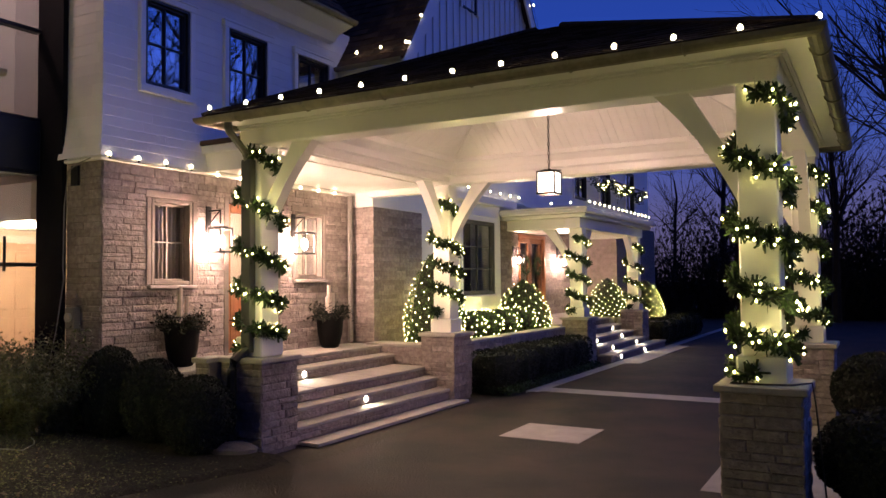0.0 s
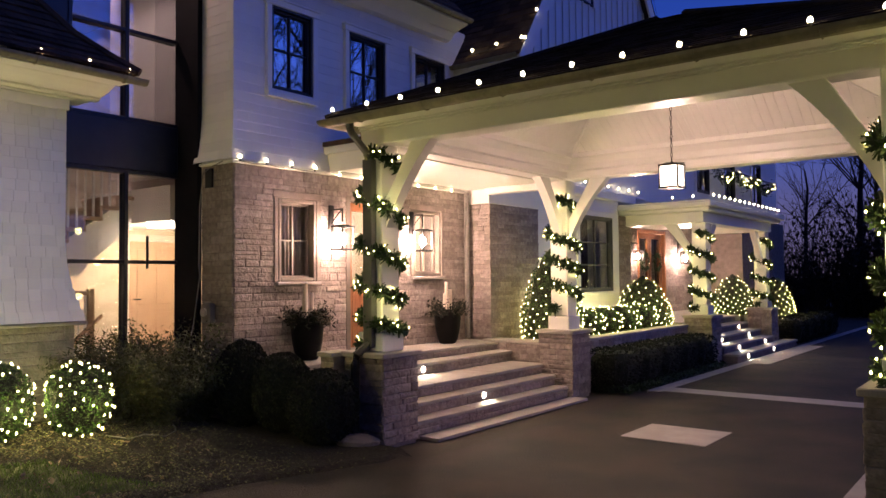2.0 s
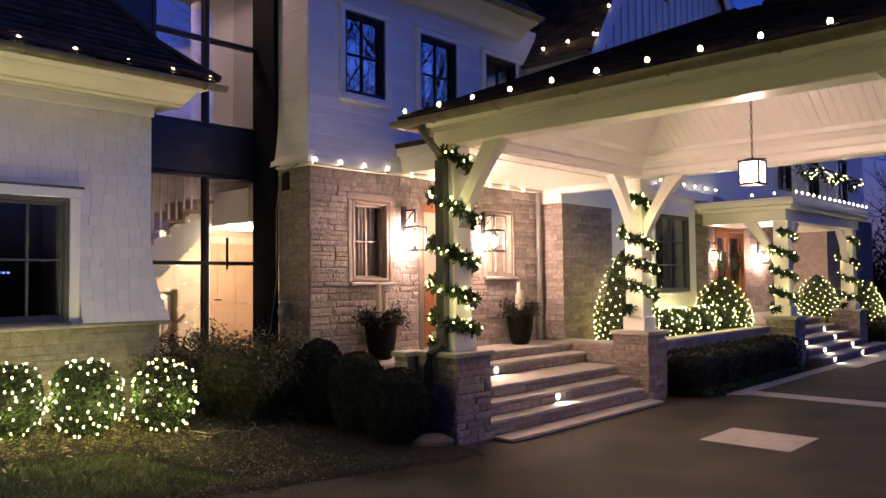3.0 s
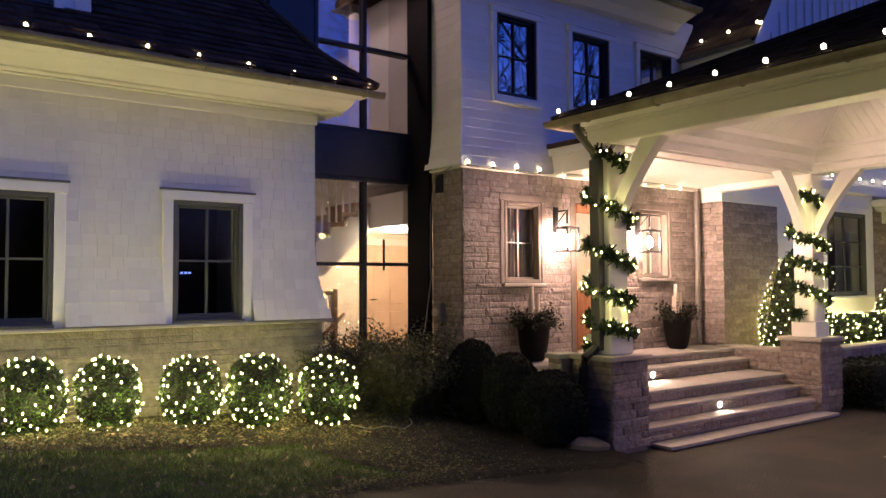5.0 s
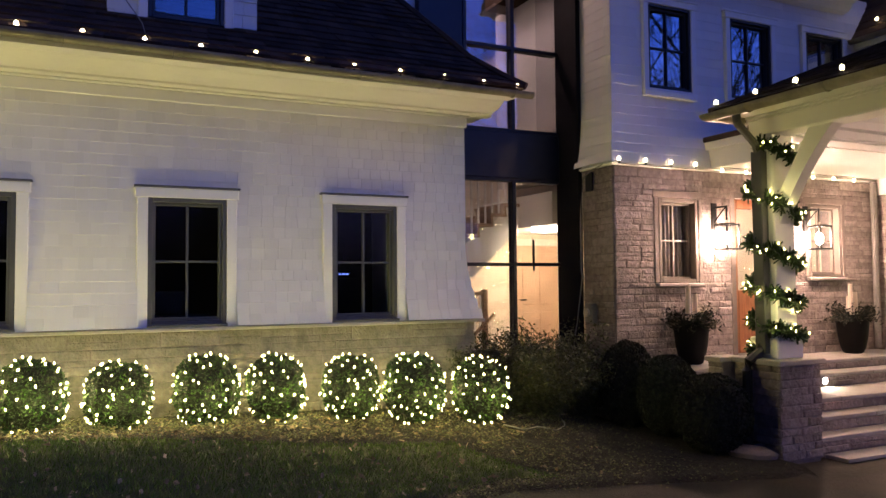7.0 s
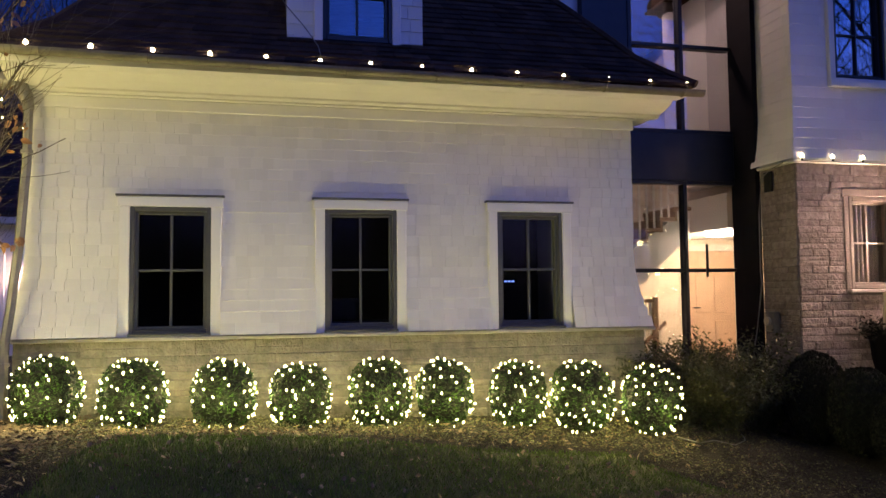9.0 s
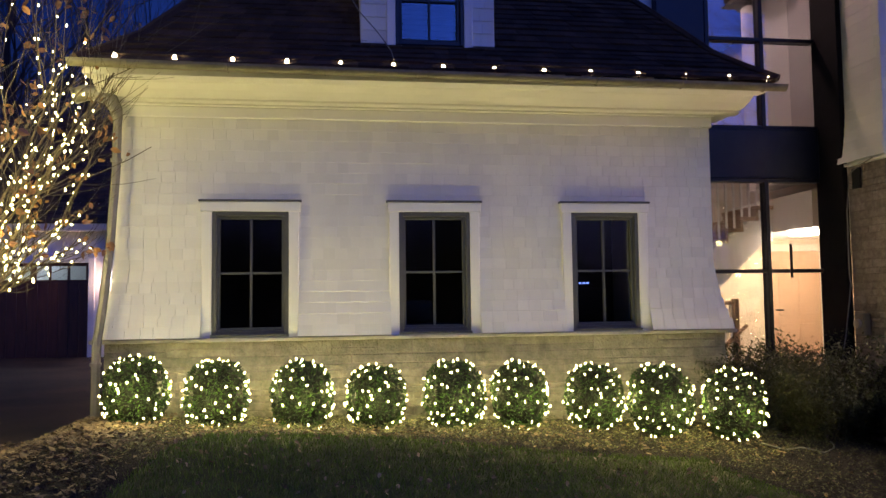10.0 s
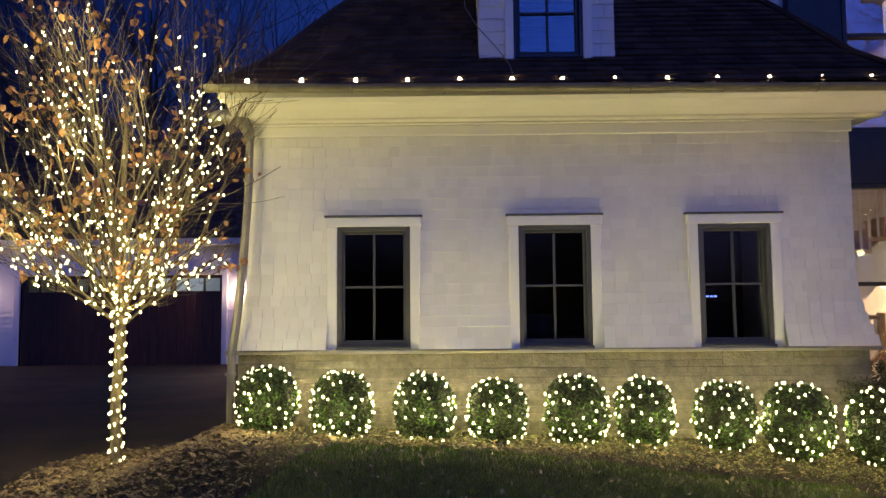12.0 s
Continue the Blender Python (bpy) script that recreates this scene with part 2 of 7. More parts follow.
class Shape:
    """Gathers vertices and faces of one mesh."""

    def __init__(self, T=plain):
        self.v, self.f, self.T = [], [], T

    def add(self, pts, faces):
        k = len(self.v)
        self.v += [self.T(*p) for p in pts]
        self.f += [tuple(k + i for i in f) for f in faces]
        return self

    def box(self, a0, a1, b0, b1, c0, c1, r=0.0):
        if r <= 0:
            p = [(a, b, c) for a in (a0, a1) for b in (b0, b1) for c in (c0, c1)]
            return self.add(p, [(0, 1, 3, 2), (4, 6, 7, 5), (0, 4, 5, 1), (2, 3, 7, 6), (0, 2, 6, 4), (1, 5, 7, 3)])
        r = min(r, 0.45 * min(a1 - a0, b1 - b0, c1 - c0))
        A, B, C = (a0, a1), (b0, b1), (c0, c1)
        s = (1, -1)
        pts, ids = [], {}
        for i in (0, 1):
            for j in (0, 1):
                for k in (0, 1):
                    for ax in (0, 1, 2):
                        ids[i, j, k, ax] = len(pts)
                        pts.append((A[i] + (0 if ax == 0 else s[i] * r), B[j] + (0 if ax == 1 else s[j] * r), C[k] + (0 if ax == 2 else s[k] * r)))
        F = []
        for i in (0, 1):
            F.append([ids[i, 0, 0, 0], ids[i, 1, 0, 0], ids[i, 1, 1, 0], ids[i, 0, 1, 0]])
            F.append([ids[0, i, 0, 1], ids[1, i, 0, 1], ids[1, i, 1, 1], ids[0, i, 1, 1]])
            F.append([ids[0, 0, i, 2], ids[1, 0, i, 2], ids[1, 1, i, 2], ids[0, 1, i, 2]])
        for i in (0, 1):
            for j in (0, 1):
                F.append([ids[i, j, 0, 0], ids[i, j, 1, 0], ids[i, j, 1, 1], ids[i, j, 0, 1]])
                F.append([ids[i, 0, j, 0], ids[i, 1, j, 0], ids[i, 1, j, 2], ids[i, 0, j, 2]])
                F.append([ids[0, i, j, 1], ids[1, i, j, 1], ids[1, i, j, 2], ids[0, i, j, 2]])
                for k in (0, 1):
                    F.append([ids[i, j, k, 0], ids[i, j, k, 1], ids[i, j, k, 2]])
        return self.add(pts, F)

    def tube(self, path, radii, n=6, cap=True):
        pts, F = [], []
        path = [Vector(p) for p in path]
        up = Vector((0.31, 0.17, 0.93))
        for i, p in enumerate(path):
            d = (path[min(i + 1, len(path) - 1)] - path[max(i - 1, 0)]).normalized()
            a = d.cross(up)
            a = a.normalized() if a.length > 1e-4 else Vector((1, 0, 0))
            b = d.cross(a)
            r = radii[i] if isinstance(radii, (list, tuple)) else radii
            for k in range(n):
                q = p + r * (math.cos(2 * math.pi * k / n) * a + math.sin(2 * math.pi * k / n) * b)
                pts.append(tuple(q))
        for i in range(len(path) - 1):
            for k in range(n):
                F.append((i * n + k, i * n + (k + 1) % n, (i + 1) * n + (k + 1) % n, (i + 1) * n + k))
        if cap:
            F.append(tuple(range(n)))
            F.append(tuple((len(path) - 1) * n + k for k in range(n)))
        return self.add(pts, F)

    def prism(self, poly, lo, hi, axis=0):
        """A flat outline, swept along an axis. poly holds the other two coordinates in order."""
        def P(a, b, c):
            return (c, a, b) if axis == 0 else (a, c, b) if axis == 1 else (a, b, c)
        n = len(poly)
        pts = [P(a, b, lo) for a, b in poly] + [P(a, b, hi) for a, b in poly]
        F = [tuple(range(n)), tuple(range(n, 2 * n))] + [(i, (i + 1) % n, n + (i + 1) % n, n + i) for i in range(n)]
        return self.add(pts, F)

    def lathe(self, profile, cx, cy, n=20):
        pts, F = [], []
        for r, z in profile:
            for k in range(n):
                a = 2 * math.pi * k / n
                pts.append((cx + r * math.cos(a), cy + r * math.sin(a), z))
        for i in range(len(profile) - 1):
            for k in range(n):
                F.append((i * n + k, i * n + (k + 1) % n, (i + 1) * n + (k + 1) % n, (i + 1) * n + k))
        F.append(tuple(range(n)))
        F.append(tuple((len(profile) - 1) * n + k for k in range(n)))
        return self.add(pts, F)

    def gem(self, c, r, stretch=1.0):
        """A small faceted bulb."""
        x, y, z = c
        return self.add([(x + r, y, z), (x, y + r, z), (x - r, y, z), (x, y - r, z), (x, y, z + r * stretch), (x, y, z - r * stretch)],
                        [(0, 1, 4), (1, 2, 4), (2, 3, 4), (3, 0, 4), (1, 0, 5), (2, 1, 5), (3, 2, 5), (0, 3, 5)])

    def ball(self, c, r, n=10, m=6, sz=1.0):
        prof = [(r * math.sin(math.pi * i / m) + 1e-4, c[2] - sz * r * math.cos(math.pi * i / m)) for i in range(m + 1)]
        return self.lathe(prof, c[0], c[1], n)

    def mesh(self, name, material, smooth=False):
        me = bpy.data.meshes.new(name)
        me.from_pydata(self.v, [], self.f)
        bm = bmesh.new()
        bm.from_mesh(me)
        if len(self.f) < 60000:
            bmesh.ops.recalc_face_normals(bm, faces=bm.faces)
        bm.to_mesh(me)
        bm.free()
        for mm in (material if isinstance(material, (list, tuple)) else [material]):
            me.materials.append(mm)
        if smooth:
            me.shade_smooth()
        return me


def part(name, shape, material, parent, label="", smooth=False, kind=""):
    ob = new(name, shape.mesh(name, material, smooth) if isinstance(shape, Shape) else shape)
    ob.parent = parent
    return tagged(ob, label=label, kind=kind)


def thing(name, label, category, group="", kind="", at=(0, 0, 0)):
    ob = new(name)
    ob.location = at
    ob.empty_display_size = 0.1
    return tagged(ob, label, category, group, kind)


def solid(name, shape, material, label, category, group="", kind="", smooth=False):
    return tagged(new(name, shape.mesh(name, material, smooth)), label, category, group, kind)


def rects(u0, u1, v0, v1, holes):
    """Splits a wall into rectangles round its openings."""
    us = sorted({u0, u1, *[h[0] for h in holes], *[h[1] for h in holes]})
    vs = sorted({v0, v1, *[h[2] for h in holes], *[h[3] for h in holes]})
    for a, b in zip(us, us[1:]):
        for c, d in zip(vs, vs[1:]):
            mu, mv = (a + b) / 2, (c + d) / 2
            if u0 <= mu <= u1 and v0 <= mv <= v1 and not any(h[0] < mu < h[1] and h[2] < mv < h[3] for h in holes):
                yield a, b, c, d


def wall(name, T, u0, u1, v0, v1, thick, material, holes=(), label="", kind="structure"):
    s = Shape(T)
    for a, b, c, d in rects(u0, u1, v0, v1, holes):
        s.box(a, b, c, d, -thick, 0)
    return solid(name, s, material, label, "wall", kind=kind)


STONES = {}


def stone_mesh(k, material):
    """A rough-faced block of unit size; it reaches from w = 0 to 1 in depth."""
    rng = random.Random(40 + k)
    s = Shape()
    j = lambda a: rng.uniform(-a, a)
    e = 0.035
    back = [(-0.5, -0.5, 0), (0.5, -0.5, 0), (0.5, 0.5, 0), (-0.5, 0.5, 0)]
    mid = [(-0.5 + j(.012), -0.5 + j(.03), 0.55 + j(.1)), (0.5 + j(.012), -0.5 + j(.03), 0.55 + j(.1)), (0.5 + j(.012), 0.5 + j(.03), 0.55 + j(.1)), (-0.5 + j(.012), 0.5 + j(.03), 0.55 + j(.1))]
    top = [(-0.46 + j(e), -0.40 + j(e), 0.85 + j(.15)), (0.46 + j(e), -0.40 + j(e), 0.85 + j(.15)), (0.46 + j(e), 0.40 + j(e), 0.85 + j(.15)), (-0.46 + j(e), 0.40 + j(e), 0.85 + j(.15))]
    c = [(j(.15), j(.15), 1.0 + j(.12))]
    s.add(back + mid + top + c, [(0, 1, 5, 4), (1, 2, 6, 5), (2, 3, 7, 6), (3, 0, 4, 7), (4, 5, 9, 8), (5, 6, 10, 9), (6, 7, 11, 10), (7, 4, 8, 11), (8, 9, 12), (9, 10, 12), (10, 11, 12), (11, 8, 12)])
    return s.mesh("stone", material)


def wall_basis(T):
    o = Vector(T(0, 0, 0))
    return o, Vector(T(1, 0, 0)) - o, Vector(T(0, 1, 0)) - o, Vector(T(0, 0, 1)) - o


def masonry(parent, T, u0, u1, v0, v1, holes=(), seed=1, course=(0.055, 0.105), length=(0.13, 0.40), depth=0.017, name="stone", material=None):
    """Coursed stones of uneven size on a wall frame, each a piece of its own."""
    material = material or stone_mat
    if material.name not in STONES:
        STONES[material.name] = [stone_mesh(k, material) for k in range(7)]
    rng = random.Random(seed)
    o, U, V, W = wall_basis(T)
    v = v0
    joint = 0.005
    while v < v1 - 0.02:
        h = rng.uniform(*course)
        if v + h > v1 - 0.05:
            h = v1 - v
        cuts = sorted({u0, u1, *[x for q in holes for x in q[:2] if u0 < x < u1 and v < q[3] and v + h > q[2]]})
        for ca, cb in zip(cuts, cuts[1:]):
            u = ca
            while u < cb - 0.01:
                w = rng.uniform(*length)
                if u + w > cb - 0.09:
                    w = cb - u
                mu = u + w / 2
                lo, hi = v, v + h
                for q in holes:
                    if q[0] < mu < q[1] and lo < q[3] and hi > q[2]:
                        if lo < q[2] - 0.03:
                            hi = q[2]
                        elif hi > q[3] + 0.03:
                            lo = q[3]
                        else:
                            lo = hi
                layers = [(lo, hi)]
                if hi - lo > 0.10 and rng.random() < 0.4:
                    cut = lo + (hi - lo) * rng.uniform(0.4, 0.6)
                    layers = [(lo, cut), (cut, hi)]
                for lo, hi in layers if hi - lo > 0.02 else ():
                    ob = new(name, rng.choice(STONES[material.name]))
                    a, b, d = w - joint, hi - lo - joint, depth * rng.uniform(0.55, 1.35)
                    flip = rng.choice((1, -1))
                    c = o + mu * U + (lo + hi) / 2 * V
                    ob.matrix_basis = Matrix(((U.x * a * flip, V.x * b, W.x * d, c.x), (U.y * a * flip, V.y * b, W.y * d, c.y), (U.z * a * flip, V.z * b, W.z * d, c.z), (0, 0, 0, 1)))
                    ob.parent = parent
                u += w
        v += h


# ---- ground ----
def smooth(a):
    a = max(0.0, min(1.0, a))
    return a * a * (3 - 2 * a)


def terrain(x, y):
    """The drive climbs a little towards the garage court."""
    return 0.36 * smooth((-x - 5.0) / 4.0) * smooth((-1.0 - y) / 2.5)


EDGE = [(-4.3, -6.6), (-3.9, -4.9), (-1.5, -4.6), (1.0, -5.4), (2.9, -6.0), (4.1, -5.65), (5.2, -5.28), (5.62, -5.35)]


def bed_edge(y):
    for (ya, xa), (yb, xb) in zip(EDGE, EDGE[1:]):
        if ya <= y <= yb:
            return xa + (xb - xa) * (y - ya) / (yb - ya)
    return EDGE[0][1] if y < EDGE[0][0] else EDGE[-1][1]


def bed_height(x, y):
    """The garden rises from the drive's edge to the house."""
    top = 0.58 - 0.041 * (y + 2.5) if y < 3.2 else 0.346 - 0.145 * (y - 3.2)
    top = max(top, 0.06) - 0.34 * smooth((-2.45 - y) / 1.0)
    d = (bed_edge(y) - x) / (1.9 if y < 3.5 else 1.9)
    side = smooth((y + 4.35) / 0.9)
    rise = top * smooth(d) + 0.02 if d > 0 else 0.02 + 0.9 * d
    return terrain(x, y) * (1 - side) + rise * side + (0.012 if d > 0 else 0.0)


def sheet(name, x0, x1, y0, y1, step, height, material, label, category, inside=None):
    nx, ny = int((x1 - x0) / step) + 1, int((y1 - y0) / step) + 1
    pts, idx, F = [], {}, []
    for i in range(nx):
        for j in range(ny):
            x, y = x0 + i * step, y0 + j * step
            if inside is None or inside(x, y):
                idx[i, j] = len(pts)
                pts.append((x, y, height(x, y)))
    for i in range(nx - 1):
        for j in range(ny - 1):
            q = [(i, j), (i + 1, j), (i + 1, j + 1), (i, j + 1)]
            if all(k in idx for k in q):
                F.append(tuple(idx[k] for k in q))
    s = Shape()
    s.add(pts, F)
    return solid(name, s, material, label, category, kind="structure", smooth=True)


g = Shape()
xs = [-400, -120, -40] + [-30 + 2 * k for k in range(31)] + [40, 120, 400]
ys = [-400, -120, -40] + [-30 + 2 * k for k in range(46)] + [70, 130, 400]
g.add([(x, y, terrain(x, y) - 0.04) for x in xs for y in ys], [(i * len(ys) + j, (i + 1) * len(ys) + j, (i + 1) * len(ys) + j + 1, i * len(ys) + j + 1) for i in range(len(xs) - 1) for j in range(len(ys) - 1)])
solid("ground", g, soil, "dark leaf-strewn earth that runs out to the woods", "ground", kind="structure")
drive = sheet("driveway", -21, 5.5, -14, 34, 0.5, terrain, asphalt, "dark worn asphalt driveway with brown stains", "driveway", lambda x, y: x > -5.2 or y < 1.6 or (y < 5.8 and x > bed_edge(y) - 1.1))


def curled(s, p, r, rng):
    """One broad dry leaf, pointed at the tip and folded along its rib."""
    d = Vector((rng.gauss(0, 0.7), rng.gauss(0, 0.7), rng.gauss(-0.6, 0.6))).normalized()
    e = Vector((rng.gauss(0, 1), rng.gauss(0, 1), rng.gauss(0, 1)))
    e = (e - d * e.dot(d)).normalized()
    f = d.cross(e) * rng.uniform(0.15, 0.6)
    p = Vector(p)
    pts = [p - d * r, p - d * 0.5 * r + (e + f) * 0.62 * r, p + d * 0.2 * r + (e + f) * 0.66 * r, p + d * 1.15 * r + f * 0.5 * r, p + d * 0.2 * r - (e - f) * 0.66 * r, p - d * 0.5 * r - (e - f) * 0.62 * r]
    s.add([tuple(q) for q in pts], [(0, 1, 2, 3), (0, 3, 4, 5)])


def in_bed(x, y):
    return x < bed_edge(y) + 0.22 and (x > -8.85) and y > -4.3 + 1.1 * max(0.0, (-7.6 - x)) and y < 5.62


bed = sheet("planting_bed", -8.9, -4.4, -4.4, 5.7, 0.1, lambda x, y: bed_height(x, y) + 0.014 * noise.noise((x * 3, y * 3, 0)) + 0.012 * noise.noise((x * 11, y * 11, 4)), mulch_mat, "brown mulch bed under leaf litter beside the house", "garden bed", in_bed)


def lawn_margin(x, y):
    a = -6.97 + 0.06 * math.sin(y * 1.3)
    b = bed_edge(y) - 0.12
    return min(x - a, b - x, y + 1.9 + 0.4 * (x + 6), 3.45 - 0.6 * max(0.0, -6.0 - x) - y)


def in_lawn(x, y):
    return lawn_margin(x, y) > 0


lawn = sheet("lawn", -7.1, -4.4, -2.4, 3.5, 0.06, lambda x, y: bed_height(x, y) - 0.03 + 0.065 * smooth(lawn_margin(x, y) / 0.18), turf_mat, "small dark green lawn between the drive and the bed", "lawn", in_lawn)
rng = random.Random(5)
s = Shape()
for _ in range(32000):
    x, y = rng.uniform(-7.0, -4.7), rng.uniform(-2.4, 3.5)
    if in_lawn(x, y):
        z, h, a = bed_height(x, y) - 0.03 + 0.06 * smooth(lawn_margin(x, y) / 0.18), rng.uniform(0.025, 0.055), rng.uniform(0, 6.28)
        dx, dy, t = 0.005 * math.cos(a), 0.005 * math.sin(a), rng.uniform(-0.03, 0.03)
        s.add([(x - dx, y - dy, z), (x + dx, y + dy, z), (x + t, y + t * 0.7, z + h)], [(0, 1, 2)])
tagged(part("grass", s, grass_mat, lawn), kind="stuff")

s = Shape()
for _ in range(36000):
    x, y = rng.uniform(-8.6, -4.8), rng.uniform(-4.4, 5.6)
    pick = rng.random()
    if pick < 0.26:
        x, y = rng.gauss(-7.1, 0.6), rng.gauss(-3.1, 0.7)
    elif pick < 0.48:
        x, y = rng.gauss(-7.1, 0.22), rng.uniform(-2.6, 4.2)
    if in_bed(x, y):
        if in_lawn(x, y) and rng.random() < 0.93 or y > -1.9 and not in_lawn(x, y) and rng.random() < 0.8 or y > 3.4 and rng.random() < min(0.94, 1.0 * (y - 3.3)):
            continue
        z = bed_height(x, y) + (0.05 if in_lawn(x, y) else 0.02) + rng.uniform(0, 0.02)
        r, a = (rng.uniform(0.02, 0.042) if rng.random() < (0.4 if y < -2.0 else 0.16) else rng.uniform(0.006, 0.017)), rng.uniform(0, 6.28)
        ca, sa = math.cos(a), math.sin(a)
        t1, t2 = rng.uniform(-0.4, 0.8) * r, rng.uniform(-0.4, 0.8) * r
        s.add([(x + r * ca, y + r * sa, z + t1), (x - 0.55 * r * sa, y + 0.55 * r * ca, z + 0.5 * t2), (x - r * ca, y - r * sa, z + t2), (x + 0.55 * r * sa, y - 0.55 * r * ca, z + 0.012)], [(0, 1, 2), (0, 2, 3)])
solid("leaf_litter", s, leaf_litter_mat, "scattered dry brown leaves on the mulch and lawn", "leaf litter", kind="stuff")

# low creeping ground cover between shrubs and lawn
s = Shape()
for _ in range(60000):
    x, y = rng.uniform(-7.9, -5.2), rng.uniform(-2.35, 5.3)
    if not in_bed(x, y) or in_lawn(x, y) or rng.random() < (-1.4 - y) or rng.random() < 0.45 * (y - 2.8):
        continue
    lump = 0.5 + noise.noise((x * 6.0, y * 6.0, 2.0))
    if lump < 0.22:
        continue
    z = bed_height(x, y) + 0.01 + rng.random() * (0.02 + 0.055 * lump)
    r, a, t = rng.uniform(0.007, 0.016), rng.uniform(0, 6.28), rng.uniform(-0.7, 0.9)
    ca, sa = r * math.cos(a), r * math.sin(a)
    s.add([(x + ca, y + sa, z + t * r), (x - 0.6 * sa, y + 0.6 * ca, z), (x - ca, y - sa, z - 0.3 * t * r), (x + 0.6 * sa, y - 0.6 * ca, z + 0.3 * r)], [(0, 1, 2, 3)])
solid("creeping_ground_cover", s, creeper, "low olive-green creeping ground cover in front of the lit shrubs", "ground cover", kind="stuff")
s = Shape()
for _ in range(420):
    x, y = rng.uniform(-6.9, -4.9), rng.uniform(-2.2, 3.4)
    if in_lawn(x, y):
        curled(s, (x, y, bed_height(x, y) + 0.05), rng.uniform(0.010, 0.027), rng)
solid("fallen_leaves", s, pale_leaf, "single pale curled leaves lying on the lawn", "leaf litter", kind="stuff")

# pale paving set into the drive
for label, box in [("square pale stone slab set into the drive", (-3.96, -3.04, 7.56, 8.42)), ("pale stone band across the drive", (-4.86, 5.2, 11.0, 11.42)),
                   ("pale stone apron below the entrance steps", (-5.72, -5.46, 6.28, 9.72)), ("pale stone slab between two canopy piers", (-1.56, -0.55, 6.3, 9.75)),
                   ("pale stone edging along the planting strip", (-5.08, -4.86, 10.9, 30.0)), ("pale stone landing below the far entrance steps", (-4.86, -4.55, 15.5, 20.2))]:
    x0, x1, y0, y1 = box
    solid("paving_slab", Shape().box(x0, x1, y0, y1, -0.03, 0.006, 0.003), limestone, label, "paving", kind="structure")

# ---- main block: stone below, shingles above ----
WX = -7.73
E1 = facing_east(WX)
holes_main = [(5.99, 6.62, 1.70, 2.74), (8.58, 9.24, 1.76, 2.76), (7.16, 8.24, 0.77, 2.86)]
wall_main = wall("wall_main", E1, 5.33, 9.95, -0.1, 3.12, 0.32, mortar, holes_main, "coursed grey-brown stone wall of the house")
wall_south = wall("wall_south", facing_south(5.33), -8.34, WX, -0.1, 3.12, 0.3, mortar, label="short stone return of the house wall")

# upper wall with a flared foot
def flare(z, z0, amount=0.14, reach=0.8):
    a = max(0.0, 1 - (z - z0) / reach)
    return amount * a * a


SHINGLES = []


def shingle_unit():
    s = Shape()
    s.add([(-0.5, 0, 0), (0.5, 0, 0), (0.5, 1, 0), (-0.5, 1, 0), (-0.5, 0, 1), (0.5, 0, 1), (0.5, 1, 0.25), (-0.5, 1, 0.25), (-0.49, 0.0, 1.0), (0.49, 0.0, 1.0)],
          [(0, 1, 2, 3), (4, 5, 6, 7), (0, 1, 5, 4), (1, 2, 6, 5), (3, 0, 4, 7), (2, 3, 7, 6)])
    return s.mesh("shingle", shingle_white)


def shingles(parent, T, u0, u1, v0, v1, holes, seed, course=0.135, width=(0.10, 0.17), flare_z=None, near=None, widen=0.0, limit=300, out=1.0, thick=0.016, gap=0.003):
    """Courses of wood shingles; those in the stretch near = (u0, u1, v0, v1) are pieces of their own, the rest one mesh."""
    if not SHINGLES:
        SHINGLES.append(shingle_unit())
    rng = random.Random(seed)
    o, U, V, W = wall_basis(T)
    rest, made = Shape(T), 0
    v = v0
    while v < v1 - 0.01:
        h = min(course, v1 - v)
        f0, f1 = (out * flare(v, flare_z), out * flare(v + h, flare_z)) if flare_z is not None else (0, 0)
        a0, b0 = u0 - widen * f0, u1 + widen * f0
        cuts = sorted({a0, b0, *[x for q in holes for x in q[:2] if a0 < x < b0 and v < q[3] and v + h > q[2]]})
        for ca, cb in zip(cuts, cuts[1:]):
            u = ca
            while u < cb - 0.005:
                w = rng.uniform(*width)
                if u + w > cb - 0.05:
                    w = cb - u
                mu = u + w / 2
                lo, hi = v, v + h
                for q in holes:
                    if q[0] < mu < q[1] and lo < q[3] and hi > q[2]:
                        if lo < q[2] - 0.02:
                            hi = q[2]
                        elif hi > q[3] + 0.02:
                            lo = q[3]
                        else:
                            lo = hi
                if hi - lo > 0.015:
                    g, dz, th = gap, 0.0, thick
                    if near and near[0] < mu < near[1] and near[2] < v < near[3] and made < limit:
                        made += 1
                        ob = new("shingle", SHINGLES[0])
                        c = o + mu * U + (lo + dz) * V + f0 * W
                        up = (hi - lo) * V + (f1 - f0) * W
                        a = w - g
                        N = U.cross(up).normalized() * (1 if U.cross(up).dot(W) > 0 else -1)
                        ob.matrix_basis = Matrix(((U.x * a, up.x, N.x * th, c.x), (U.y * a, up.y, N.y * th, c.y), (U.z * a, up.z, N.z * th, c.z), (0, 0, 0, 1)))
                        ob.parent = parent
                    else:
                        p, q2 = mu - w / 2 + g / 2, mu + w / 2 - g / 2
                        rest.add([(p, lo + dz, f0), (q2, lo + dz, f0), (q2, hi + dz, f1), (p, hi + dz, f1), (p, lo + dz, f0 + th), (q2, lo + dz, f0 + th), (q2, hi + dz, f1 + 0.25 * th), (p, hi + dz, f1 + 0.25 * th)],
                                 [(4, 5, 6, 7), (0, 1, 5, 4), (1, 2, 6, 5), (3, 0, 4, 7), (2, 3, 7, 6)])
                u += w
        v += h
    if rest.v:
        tagged(part("shingles", rest, shingle_white, parent), kind="stuff")


